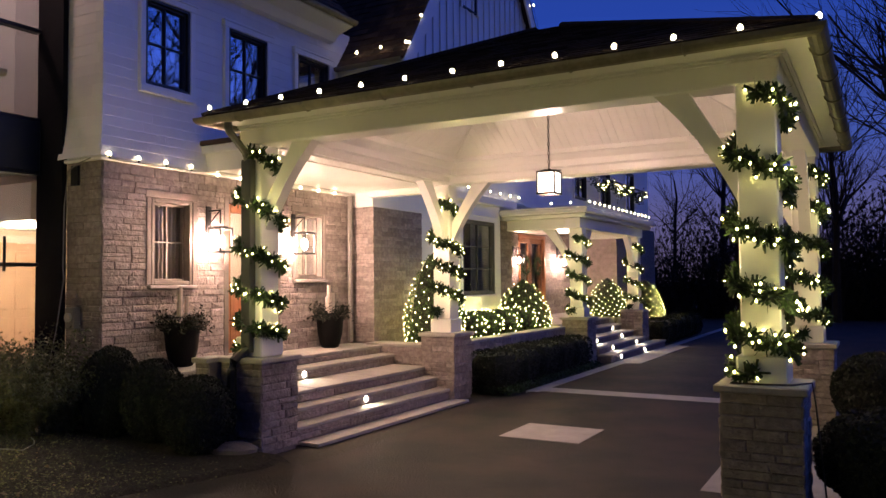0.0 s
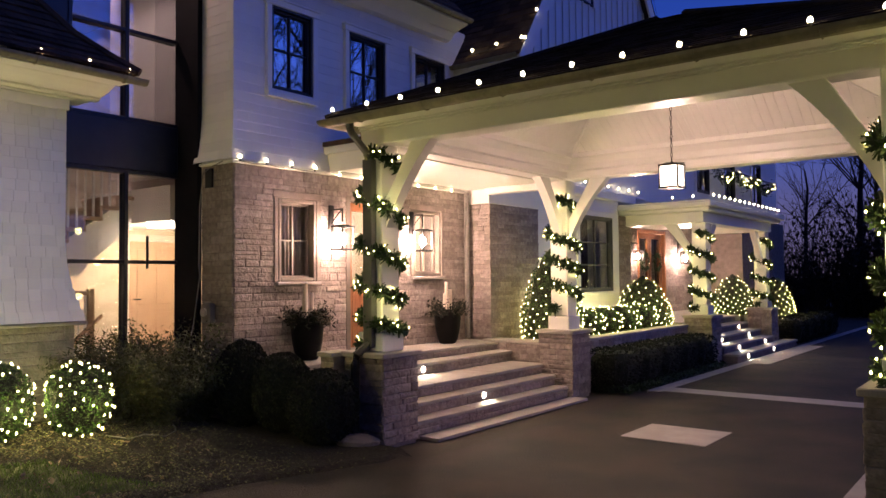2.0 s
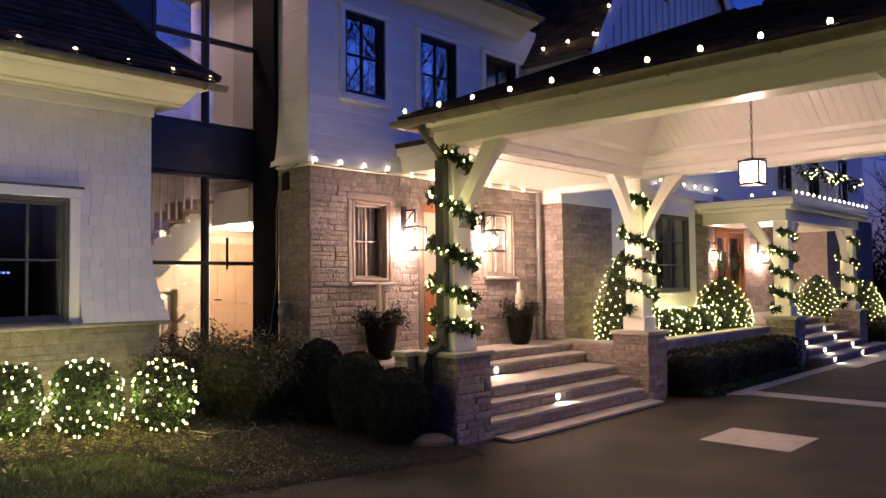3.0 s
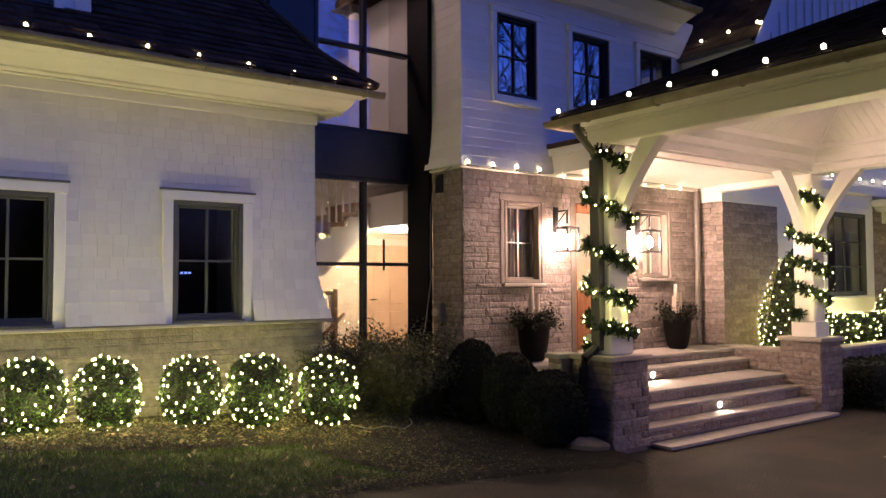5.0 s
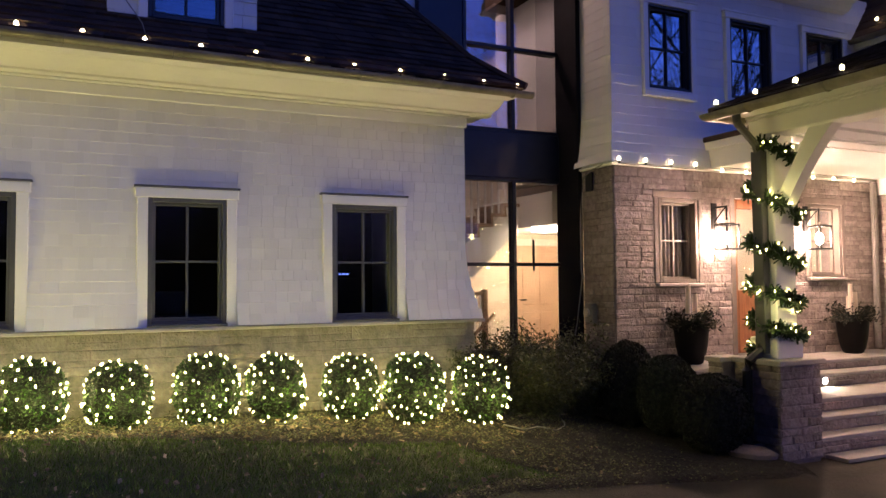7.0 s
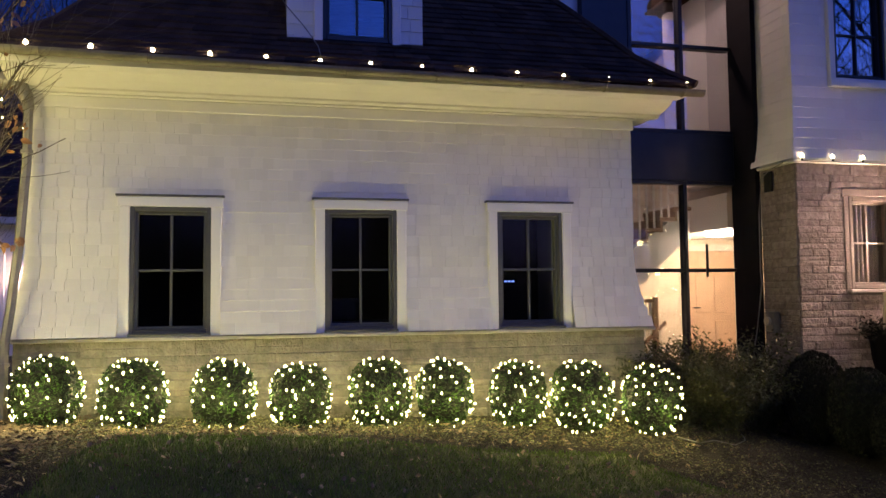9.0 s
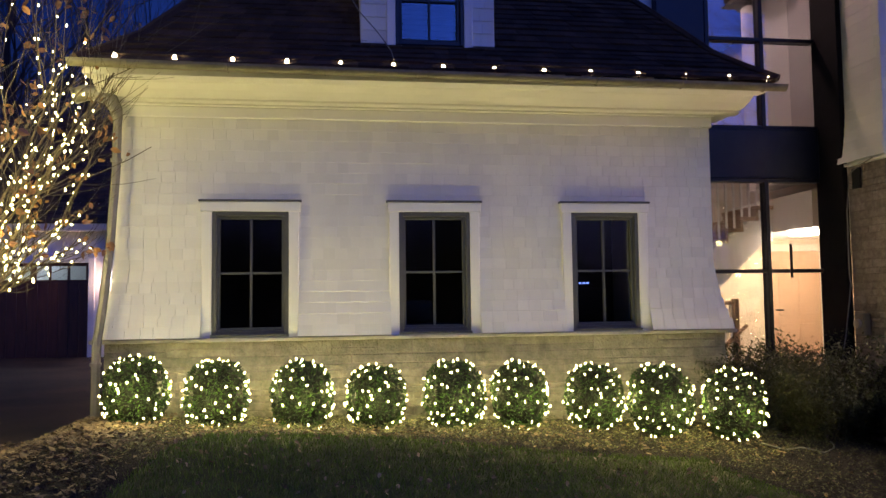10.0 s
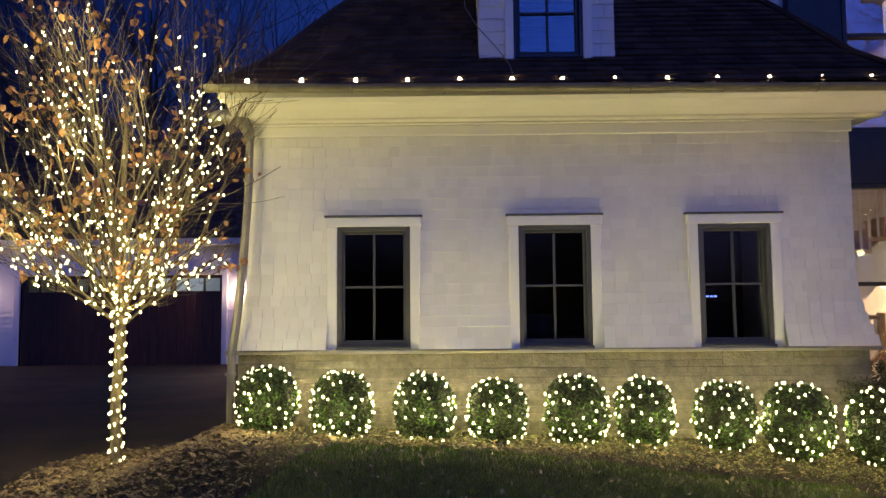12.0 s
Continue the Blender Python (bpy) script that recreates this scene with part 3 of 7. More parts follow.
holes_up = [(5.80, 6.62, 4.00, 5.20), (7.14, 8.02, 4.00, 5.20), (8.54, 9.42, 4.00, 5.20)]
wall_upper = wall("wall_upper", E1, 5.33, 9.95, 3.12, 5.75, 0.3, white_paint, holes_up, "white shingled upper wall above the stone")
wall_upper_south = wall("wall_upper_south", facing_south(5.33), -10.5, WX, 3.12, 5.75, 0.3, white_paint, label="white shingled side wall of the upper storey")
solid("trim", Shape().box(-8.33, WX + 0.06, 5.27, 9.95, 3.10, 3.135, 0.008), white_paint, "white drip board where shingles meet the stone", "trim", kind="structure")

# ---- windows ----
def window(name, T, u0, u1, v0, v1, frame_mat, pane_mat, label, trim=0.09, sill=None, muntins=(1, 1), head=True, proud=0.03, deep=0.05, frame=0.05, apron=False, cap=None):
    """A sash window: outer casing, sash frame, bars and one pane for each light."""
    w = tagged(new(name), label, "window", kind="structure")
    if trim:
        s = Shape(T)
        s.box(u0 - trim, u0, v0 - 0.02, v1, -0.02, proud, 0.005).box(u1, u1 + trim, v0 - 0.02, v1, -0.02, proud, 0.005)
        s.box(u0 - trim - 0.015, u1 + trim + 0.015, v1, v1 + trim, -0.02, proud + 0.01, 0.005)
        if apron:
            s.box(u0 - trim, u1 + trim, v0 - 0.02 - trim, v0 - 0.02, -0.02, proud + 0.012, 0.005).box(u0, u1, v0 - 0.02, v0 + 0.004, -0.1, proud, 0.003)
        part("casing", s, white_paint, w, "white painted casing")
        if head:
            part("drip_cap", Shape(T).box(u0 - trim - 0.03, u1 + trim + 0.03, v1 + trim, v1 + trim + 0.02, -0.02, proud + 0.025, 0.004), cap or white_paint, w, "dark lead drip cap" if cap else "")
    s = Shape(T)
    f = frame
    s.box(u0, u0 + f, v0, v1, -deep - 0.05, proud - 0.012, 0.006).box(u1 - f, u1, v0, v1, -deep - 0.05, proud - 0.012, 0.006)
    s.box(u0 + f, u1 - f, v1 - f, v1, -deep - 0.05, proud - 0.012, 0.006).box(u0 + f, u1 - f, v0, v0 + f, -deep - 0.05, proud - 0.012, 0.006)
    part("window_frame", s, frame_mat, w)
    s = Shape(T)
    i = f + 0.028
    s.box(u0 + f, u0 + i, v0 + f, v1 - f, -deep - 0.03, -deep + 0.045, 0.004).box(u1 - i, u1 - f, v0 + f, v1 - f, -deep - 0.03, -deep + 0.045, 0.004)
    s.box(u0 + i, u1 - i, v1 - i, v1 - f, -deep - 0.03, -deep + 0.045, 0.004).box(u0 + i, u1 - i, v0 + f, v0 + i, -deep - 0.03, -deep + 0.045, 0.004)
    sash = part("sash", s, frame_mat, w)
    if sill:
        part("window_sill", Shape(T).box(u0 - trim - 0.05, u1 + trim + 0.05, v0 - 0.05, v0 - 0.005, -0.08, 0.065, 0.01), sill, w)
    nu, nv = muntins
    us = [u0 + i + k * (u1 - u0 - 2 * i) / (nu + 1) for k in range(nu + 2)]
    vs = [v0 + i + k * (v1 - v0 - 2 * i) / (nv + 1) for k in range(nv + 2)]
    for k in range(1, nu + 1):
        part("muntin", Shape(T).box(us[k] - 0.011, us[k] + 0.011, vs[0], vs[-1], -deep - 0.015, -deep + 0.028, 0.003), frame_mat, sash)
    for k in range(1, nv + 1):
        part("muntin", Shape(T).box(us[0], us[-1], vs[k] - 0.011, vs[k] + 0.011, -deep - 0.013, -deep + 0.024, 0.003), frame_mat, sash)
    for a, b in zip(us, us[1:]):
        for c, d in zip(vs, vs[1:]):
            p = part("pane", Shape(T).box(a, b, c, d, -deep - 0.004, -deep + 0.002), pane_mat, sash)
            p.visible_shadow = False
    return w


for k, (a, b, c, d) in enumerate(holes_up):
    window("window_%d" % (k + 1), E1, a + 0.07, b - 0.07, c + 0.07, d - 0.08, frame_blue, sky_glass, "black framed casement window reflecting the blue dusk sky", trim=0.075, proud=0.05, frame=0.035, apron=True)
    solid("window_back", Shape(E1).box(a - 0.1, b + 0.1, c - 0.1, d + 0.1, -0.75, -0.7), room_shade, "dim room behind an upper window", "interior wall", kind="structure")
window("window_4", E1, 5.995, 6.615, 1.705, 2.735, frame_taupe, clear_glass, "taupe framed window with drawn curtain in the stone wall", trim=0.0, sill=limestone, deep=0.12, frame=0.045)
window("window_5", E1, 8.585, 9.235, 1.765, 2.755, frame_taupe, clear_glass, "taupe framed window with bright room behind, in the stone wall", trim=0.0, sill=limestone, deep=0.12, frame=0.045)
s = Shape(E1)
pleat = [(5.99 + 0.008 * k, -0.178 - 0.014 * math.sin(k * 0.75) - 0.006 * math.sin(k * 0.31)) for k in range(80)]
s.add([(u, v, w + d) for u, w in pleat for d in (0.0, -0.006) for v in (1.70, 2.74)], [f for k in range(79) for f in ((4 * k, 4 * k + 4, 4 * k + 5, 4 * k + 1), (4 * k + 2, 4 * k + 3, 4 * k + 7, 4 * k + 6), (4 * k + 1, 4 * k + 5, 4 * k + 7, 4 * k + 3))])
solid("curtain", s, curtain, "drawn beige linen curtain behind the window", "curtain")
for u0, u1, v0, v1 in holes_main[:2]:
    s = Shape(E1)
    s.box(u0 - 0.07, u0, v0, v1, -0.1, 0.022, 0.008).box(u1, u1 + 0.07, v0, v1, -0.1, 0.022, 0.008).box(u0 - 0.09, u1 + 0.09, v1, v1 + 0.09, -0.1, 0.024, 0.008)
    solid("trim", s, window_stone, "smooth stone surround of a window", "trim", kind="structure")

# ---- front door between the wall lanterns ----
door = tagged(new("door_1"), "stained wooden front door with tall glass panels", "door", kind="structure")
s = Shape(E1)
s.box(7.16, 7.24, 0.77, 2.86, -0.2, 0.02, 0.006).box(8.16, 8.24, 0.77, 2.86, -0.2, 0.02, 0.006).box(7.24, 8.16, 2.78, 2.86, -0.2, 0.02, 0.006)
part("door_frame", s, frame_taupe, door)
s = Shape(E1)
s.box(7.24, 7.36, 0.79, 2.78, -0.13, -0.07, 0.005).box(8.04, 8.16, 0.79, 2.78, -0.13, -0.07, 0.005).box(7.36, 8.04, 2.66, 2.78, -0.13, -0.07, 0.005).box(7.36, 8.04, 0.79, 1.6, -0.13, -0.07, 0.005)
leaf_1 = part("door_leaf", s, oak, door)
p = part("pane", Shape(E1).box(7.36, 8.04, 1.6, 2.66, -0.105, -0.098), clear_glass, leaf_1)
p.visible_shadow = False
part("door_handle", Shape(E1).tube([(8.0, 1.5, -0.06), (8.0, 1.5, -0.01), (8.0, 1.8, -0.01), (8.0, 1.8, -0.06)], 0.012, 6), dark_metal, leaf_1)

# room behind the stone wall, warmly lit
s = Shape()
s.box(-9.6, -9.55, 6.9, 9.9, 0.7, 3.05).box(-9.55, WX - 0.33, 6.85, 6.9, 0.7, 3.05).box(-9.55, WX - 0.33, 9.9, 9.95, 0.7, 3.05).box(-9.6, WX - 0.32, 6.85, 9.95, 3.05, 3.1).box(-9.6, WX - 0.32, 6.85, 9.95, 0.66, 0.72)
solid("interior_wall", s, plaster, "cream plastered entrance room behind the door", "interior wall", kind="structure")


def lamp(name, at, power, color, radius=0.06):
    d = bpy.data.lights.new(name, "POINT")
    d.energy, d.color, d.shadow_soft_size = power, color, radius
    ob = new(name, d)
    ob.location = at
    return ob


lamp("room_lamp", (-8.9, 8.3, 2.7), 110, (1.0, 0.74, 0.56), 0.15)

# ---- roofs ----
def tabs(s, quad, n, seed, width=(0.13, 0.24), lift=0.018):
    """Courses broken into single roof shingles."""
    rng = random.Random(seed)
    a, b, c, d = [Vector(q) for q in quad]
    nrm = (b - a).cross(d - a).normalized()
    if nrm.z < 0:
        nrm = -nrm
    for i in range(n):
        t0, t1 = i / n, min(1.0, (i + 1.2) / n)
        p0, p1, q0, q1 = a.lerp(d, t0), b.lerp(c, t0), a.lerp(d, t1), b.lerp(c, t1)
        L = (p1 - p0).length
        u = 0.0
        while u < L - 0.01:
            w = rng.uniform(*width)
            if u + w > L - 0.08:
                w = L - u
            e0, e1 = u / L, min(1, (u + w - 0.006) / L)
            k = lift * rng.uniform(0.7, 1.3)
            A, B, C, D = p0.lerp(p1, e0), p0.lerp(p1, e1), q0.lerp(q1, e1), q0.lerp(q1, e0)
            s.add([tuple(v) for v in (A, B, C, D, A + k * nrm, B + k * nrm, C + 0.2 * k * nrm, D + 0.2 * k * nrm)], [(4, 5, 6, 7), (0, 1, 5, 4), (1, 2, 6, 5), (3, 0, 4, 7)])
            u += w


def gutter(parent, path, r=0.07, label=""):
    """A half-round gutter along level points, with strap hangers."""
    pts, F = [], []
    path = [Vector(p) for p in path]
    n = 9
    for i, p in enumerate(path):
        d0 = (path[i] - path[i - 1]).normalized() if i else (path[1] - path[0]).normalized()
        d1 = (path[i + 1] - path[i]).normalized() if i < len(path) - 1 else d0
        out0, out1 = Vector((d0.y, -d0.x, 0)), Vector((d1.y, -d1.x, 0))
        out = (out0 + out1) / max(0.3, (1 + out0.dot(out1)))
        for k in range(n):
            a = math.pi * (k / (n - 1))
            pts.append(tuple(p + out * (r * math.cos(a)) + Vector((0, 0, -r * math.sin(a)))))
        for k in range(n):
            a = math.pi * ((n - 1 - k) / (n - 1))
            q = r - 0.008
            pts.append(tuple(p + out * (q * math.cos(a)) + Vector((0, 0, -q * math.sin(a)))))
    m = 2 * n
    for i in range(len(path) - 1):
        for k in range(m):
            F.append((i * m + k, i * m + (k + 1) % m, (i + 1) * m + (k + 1) % m, (i + 1) * m + k))
    F += [tuple(range(m)), tuple((len(path) - 1) * m + k for k in range(m))]
    s = Shape()
    s.add(pts, F)
    part("gutter", s, copper, parent, label or "half-round aged copper gutter")
    for a, b in zip(path, path[1:]):
        L = (b - a).length
        d = (b - a).normalized()
        out = Vector((d.y, -d.x, 0))
        k = 0.5
        while k < L - 0.2:
            c = a + d * k
            h = Shape()
            h.tube([tuple(c + out * (1.06 * r * math.cos(t)) + Vector((0, 0, -1.06 * r * math.sin(t)))) for t in [math.pi * j / 7 for j in range(8)]], 0.008, 4)
            part("hanger", h, copper, parent)
            k += 0.85




def bulb_mesh():
    s = Shape()
    s.ball((0, 0, 0.03), 0.019, 10, 6, 1.3)
    return s.mesh("bulb", bulb_glow, True)


def socket_mesh():
    return Shape().tube([(0, 0, -0.025), (0, 0, 0.012)], 0.012, 6).mesh("socket", rubber)


BULB_M, SOCKET_M = bulb_mesh(), socket_mesh()


def string_of_bulbs(label, points, hang=False, cord=True):
    """Round clear bulbs on one cord, upright in their sockets or hanging."""
    t = thing("string_lights", label, "string lights", group="strings of round bulbs")
    for p in points:
        b = part("bulb", BULB_M, None, t)
        b.location = p
        k = part("socket", SOCKET_M, None, t)
        k.location = p
        if hang:
            b.rotation_euler = k.rotation_euler = (math.pi, 0, 0)
    if cord:
        z = 0.02 if hang else -0.02
        q = []
        for a, b in zip(points, points[1:]):
            a, b = Vector(a), Vector(b)
            q += [a + Vector((0, 0, z)), a.lerp(b, 0.5) + Vector((0, 0, z - 0.012))]
        q.append(Vector(points[-1]) + Vector((0, 0, z)))
        part("cord", Shape().tube([tuple(v) for v in q], 0.004, 4), rubber, t)
    return t


def along(a, b, n):
    a, b = Vector(a), Vector(b)
    return [tuple(a.lerp(b, k / (n - 1))) for k in range(n)]


# ---- glazed link between garage and house ----
LX = -8.77
EL = facing_east(LX)
link = tagged(new("window_link"), "two-storey glazed wall in black metal frames, lit stair hall behind", "window", kind="structure")
s = Shape(EL)
s.box(2.8, 5.262, 3.03, 3.62, -0.15, 0.03, 0.01)
part("spandrel", s, dark_metal, link, "black metal band between the storeys")
part("corner_post", Shape().box(LX - 0.05, -8.335, 5.262, 5.326, 0.3, 7.2, 0.008), matte_black, link, "broad black metal corner cladding")
for u in (3.42, 4.585):
    part("mullion", Shape(EL).box(u - 0.025, u + 0.025, 0.45, 3.03, -0.1, 0.02, 0.004), dark_metal, link)
for u in (3.905, 4.585):
    part("mullion", Shape(EL).box(u - 0.025, u + 0.025, 3.62, 7.2, -0.1, 0.02, 0.004), dark_metal, link)
for v, u in ((0.47, 3.44), (1.95, 3.44), (3.012, 3.44), (3.64, 3.93), (4.695, 3.93), (5.9, 3.93)):
    part("transom", Shape(EL).box(u, 5.262, v - 0.022, v + 0.022, -0.098, 0.016, 0.004), dark_metal, link)
for low, v0, v1 in ((True, 0.5, 1.93), (True, 1.97, 2.99), (False, 3.66, 4.675), (False, 4.715, 5.88), (False, 5.92, 7.2)):
    for u0, u1 in ((3.445 if low else 3.93, 4.56), (4.61, 5.262)):
        p = part("pane", Shape(EL).box(u0, u1, v0, v1, -0.045, -0.037), hall_glass if low else link_glass, link)
        p.visible_shadow = False
part("side_cladding", Shape().box(LX - 0.12, LX + 0.012, 3.29, 3.88, 3.622, 7.2, 0.006), dark_metal, link, "dark metal cladding beside the upper glass")
part("pull_handle", Shape(EL).tube([(4.83, 1.87, 0.06), (4.83, 2.26, 0.06)], 0.016, 6), dark_metal, link, "long black bar handle")
HX = LX - 2.3
s = Shape()
s.box(HX - 0.1, HX, 2.0, 7.4, 0.4, 7.2).box(HX, LX - 0.15, 7.3, 7.4, 0.4, 7.2).box(HX, LX - 0.15, 2.0, 2.1, 0.4, 7.2).box(HX - 0.1, LX - 0.1, 2.0, 7.4, 7.2, 7.3)
solid("interior_wall", s, plaster, "cream plaster walls of the stair hall", "interior wall", kind="structure")
solid("floor", Shape().box(HX - 0.1, LX - 0.1, 2.0, 7.4, 0.38, 0.46), stair_oak, "oak floor of the stair hall", "floor", kind="structure")
solid("landing", Shape().box(HX, LX - 0.3, 5.36, 7.3, 2.50, 2.95), white_paint, "white edged upper landing of the stair hall", "floor", kind="structure")
stair = thing("staircase", "oak staircase with white stringer and pale balusters in the hall", "staircase")
part("stringer", Shape(facing_east(LX - 1.2)).prism([(3.7, 1.70), (4.62, 1.80), (5.36, 2.47), (5.36, 2.92), (5.0, 2.62), (4.4, 2.2), (3.7, 2.1)], -0.9, 0, 2), white_paint, stair, "white sloping stair underside")
for k in range(6):
    y, z = 4.0 + 0.22 * k, 2.06 + 0.15 * k
    part("tread", Shape().box(LX - 2.05, LX - 1.14, y, y + 0.27, z, z + 0.05, 0.006), stair_oak, stair)
    part("riser", Shape().box(LX - 2.05, LX - 1.16, y + 0.02, y + 0.05, z - 0.1, z), stair_oak, stair)
    for j in (0, 1):
        part("baluster", Shape().box(LX - 1.22, LX - 1.195, y + 0.05 + 0.11 * j, y + 0.075 + 0.11 * j, z + 0.05, z + 0.9), gloss_white, stair)
part("handrail", Shape().tube([(LX - 1.21, 3.9, 2.92), (LX - 1.21, 5.36, 3.93)], 0.03, 6), stair_oak, stair, "oak handrail")
rail = thing("stair_railing", "pinkish oak railing with thin white balusters at the hall floor", "railing")
part("handrail", Shape().box(LX - 1.27, LX - 1.21, 3.9, 4.82, 1.55, 1.60, 0.01), stair_oak, rail)
part("newel_post", Shape().box(LX - 1.28, LX - 1.20, 4.78, 4.86, 0.46, 1.63, 0.01), stair_oak, rail)
part("slanted_rail", Shape().tube([(LX - 1.15, 4.4, 0.83), (LX - 1.15, 4.93, 1.28)], 0.028, 6), stair_oak, rail)
for k in range(10):
    part("baluster", Shape().box(LX - 1.255, LX - 1.225, 3.93 + 0.09 * k, 3.955 + 0.09 * k, 0.46, 1.55), gloss_white, rail)
hd = tagged(new("door_2"), "pale pinkish panelled door in the stair hall", "door", kind="structure")
EH = facing_east(HX)
hl = part("door_leaf", Shape(EH).box(5.95, 6.75, 0.47, 2.32, 0.0, 0.03, 0.005), door_rose, hd)
for v0, v1 in ((0.62, 1.25), (1.37, 2.2)):
    part("door_panel", Shape(EH).box(6.07, 6.31, v0, v1, 0.03, 0.042, 0.005).box(6.39, 6.63, v0, v1, 0.03, 0.042, 0.005), door_rose, hl)
part("door_handle", Shape(EH).tube([(6.03, 1.45, 0.03), (6.03, 1.45, 0.07), (6.12, 1.45, 0.075)], 0.012, 6), dark_metal, hl)
s = Shape(EH)
s.box(5.85, 5.95, 0.46, 2.42, 0, 0.045, 0.005).box(6.75, 6.85, 0.46, 2.42, 0, 0.045, 0.005).box(5.95, 6.75, 2.32, 2.42, 0, 0.045, 0.005)
part("door_frame", s, gloss_white, hd)
cl = thing("ceiling_light", "oval glowing light below the hall landing", "ceiling light")
part("shade", Shape().lathe([(0.05, 2.42), (0.17, 2.43), (0.19, 2.46), (0.18, 2.49)], LX - 0.75, 5.52, 16), hall_glow, cl)
part("rose", Shape().lathe([(0.06, 2.49), (0.06, 2.51)], LX - 0.75, 5.52, 12), gloss_white, cl)
lamp("hall_lamp", (LX - 1.2, 5.9, 2.2), HALL_W, (1.0, 0.68, 0.42), 0.14)
# fill without a fitting, added to brighten the upper glass with a pinkish tone
lamp("upper_hall_fill", (LX - 1.1, 4.3, 6.6), 100, (1.0, 0.64, 0.62), 0.14)
# dark slab added for the sloped edge of a reflection in the upper glass
solid("interior_wall", Shape().prism([(3.4, 4.25), (4.9, 5.06), (6.03, 5.76), (7.25, 5.76), (7.25, 7.15), (3.4, 7.15)], HX + 0.004, HX + 0.10, 0), room_shade, "dark slab on the upper hall's back wall, shaped to a reflection's sloped edge", "interior wall", kind="structure")
solid("link_wall", Shape().box(-11.9, LX - 0.1, 3.0, 3.3, 3.8, 7.6), white_paint, "painted end wall of the upper link", "wall", kind="structure")
solid("link_roof", Shape().box(-12, LX + 0.15, 1.4, 5.5, 7.3, 7.45, 0.01), slate, "flat roof of the glazed link", "roof", kind="structure")

# ---- garage wing ----
GX, GS = -8.10, -8.05
EG = facing_east(GX)
GW = [(-1.60, -0.87), (0.21, 0.93), (1.99, 2.71)]
holes_g = [(a - 0.09, b + 0.09, 1.28, 2.63) for a, b in GW]
wall_garage = wall("wall_garage", EG, -2.5, 3.55, 1.28, 3.62, 0.3, white_paint, [(a, b, 1.28, 2.545) for a, b in GW], "white shingled garage wall with a flared foot")
wall_garage_base = wall("wall_garage_base", facing_east(GS - 0.03), -2.58, 3.64, 0.2, 1.285, 0.3, mortar, label="low stone base of the garage wall")
solid("garage_end_wall", Shape().box(-14, GX - 0.3, 3.25, 3.55, 0.2, 3.7).box(-14, GX - 0.3, -2.5, -2.2, 0.2, 3.7), shingle_white, "side walls of the garage wing", "wall", kind="structure")
solid("garage_interior", Shape().box(-10.4, -10.3, -2.2, 3.25, 0.2, 3.6).box(-10.4, GX - 0.3, -2.2, 3.25, 0.15, 0.2).box(-10.4, GX - 0.3, -2.2, 3.25, 3.55, 3.6), room_shade, "unlit room behind the garage windows", "interior wall", kind="structure")
s = Shape().box(GX - 0.1, GS + 0.06, -2.70, 3.74, 1.285, 1.325, 0.01)
solid("sill_course", s, bluestone, "dark bluestone ledge above the stone base", "ledge", kind="structure")
for k, (a, b) in enumerate(GW):
    window("window_%d" % (k + 6), EG, a, b, 1.345, 2.545, frame_grey, dark_pane, "dark grey framed garage window with white casing, unlit inside", trim=0.095, proud=0.055, deep=0.04, frame=0.042, cap=frame_grey)
    part_of = bpy.data.objects["window_%d" % (k + 6)]
    part("window_sill", Shape(EG).box(a - 0.005, b + 0.005, 1.325, 1.352, -0.05, 0.10, 0.005), frame_grey, part_of)
solid("storage_basket", Shape().lathe([(0.12, 1.42), (0.17, 1.45), (0.19, 1.62), (0.16, 1.66), (0.15, 1.64)], -8.75, 0.45, 14), room_shade, "woven basket on a table inside the dark garage room", "basket", smooth=True)
solid("work_table", Shape().box(-9.1, -8.45, -0.4, 1.6, 1.36, 1.42, 0.01).box(-9.0, -8.95, -0.3, -0.25, 0.2, 1.36).box(-9.0, -8.95, 1.5, 1.55, 0.2, 1.36).box(-8.6, -8.55, -0.3, -0.25, 0.2, 1.36).box(-8.6, -8.55, 1.5, 1.55, 0.2, 1.36), room_shade, "dark table inside the unlit garage room", "table")
disp = thing("appliance_display", "tiny blue glowing clock display in the dark room", "display")
part("panel", Shape().box(-9.31, -9.28, 2.42, 2.60, 1.80, 1.88), dark_metal, disp)
dd = glow("blue_display", (0.2, 0.3, 1.0), 3.0)
for k in range(3):
    part("digit", Shape().box(-9.279, -9.275, 2.45 + 0.045 * k, 2.48 + 0.045 * k, 1.83, 1.85), dd, disp)
solid("appliance_shelf", Shape().box(-9.6, -9.28, 2.2, 2.8, 0.2, 1.79, 0.01), room_shade, "dark cabinet that carries the clock display", "cabinet")

# cornice: frieze, cove and soffit under the gutter
s2 = Shape()
s2.prism([(GX, 3.60), (GX + 0.07, 3.60), (GX + 0.11, 3.615), (GX + 0.11, 3.635), (GX + 0.20, 3.645), (GX + 0.30, 3.67), (GX + 0.38, 3.705), (GX + 0.42, 3.735), (GX + 0.47, 3.735), (GX + 0.47, 3.70), (GX + 0.68, 3.69), (GX + 0.68, 3.76), (GX, 3.78)], -2.62, 3.85, 1)
s3 = Shape(EG)
s3.box(-2.52, 3.57, 3.468, 3.575, 0, 0.032, 0.006).box(-2.55, 3.60, 3.575, 3.60, 0, 0.05, 0.008)
cornice = tagged(new("cornice"), "white painted cove cornice below the garage gutter", "cornice", kind="structure")
part("frieze", s3, gloss_white, cornice)
part("soffit", s2, gloss_white, cornice)
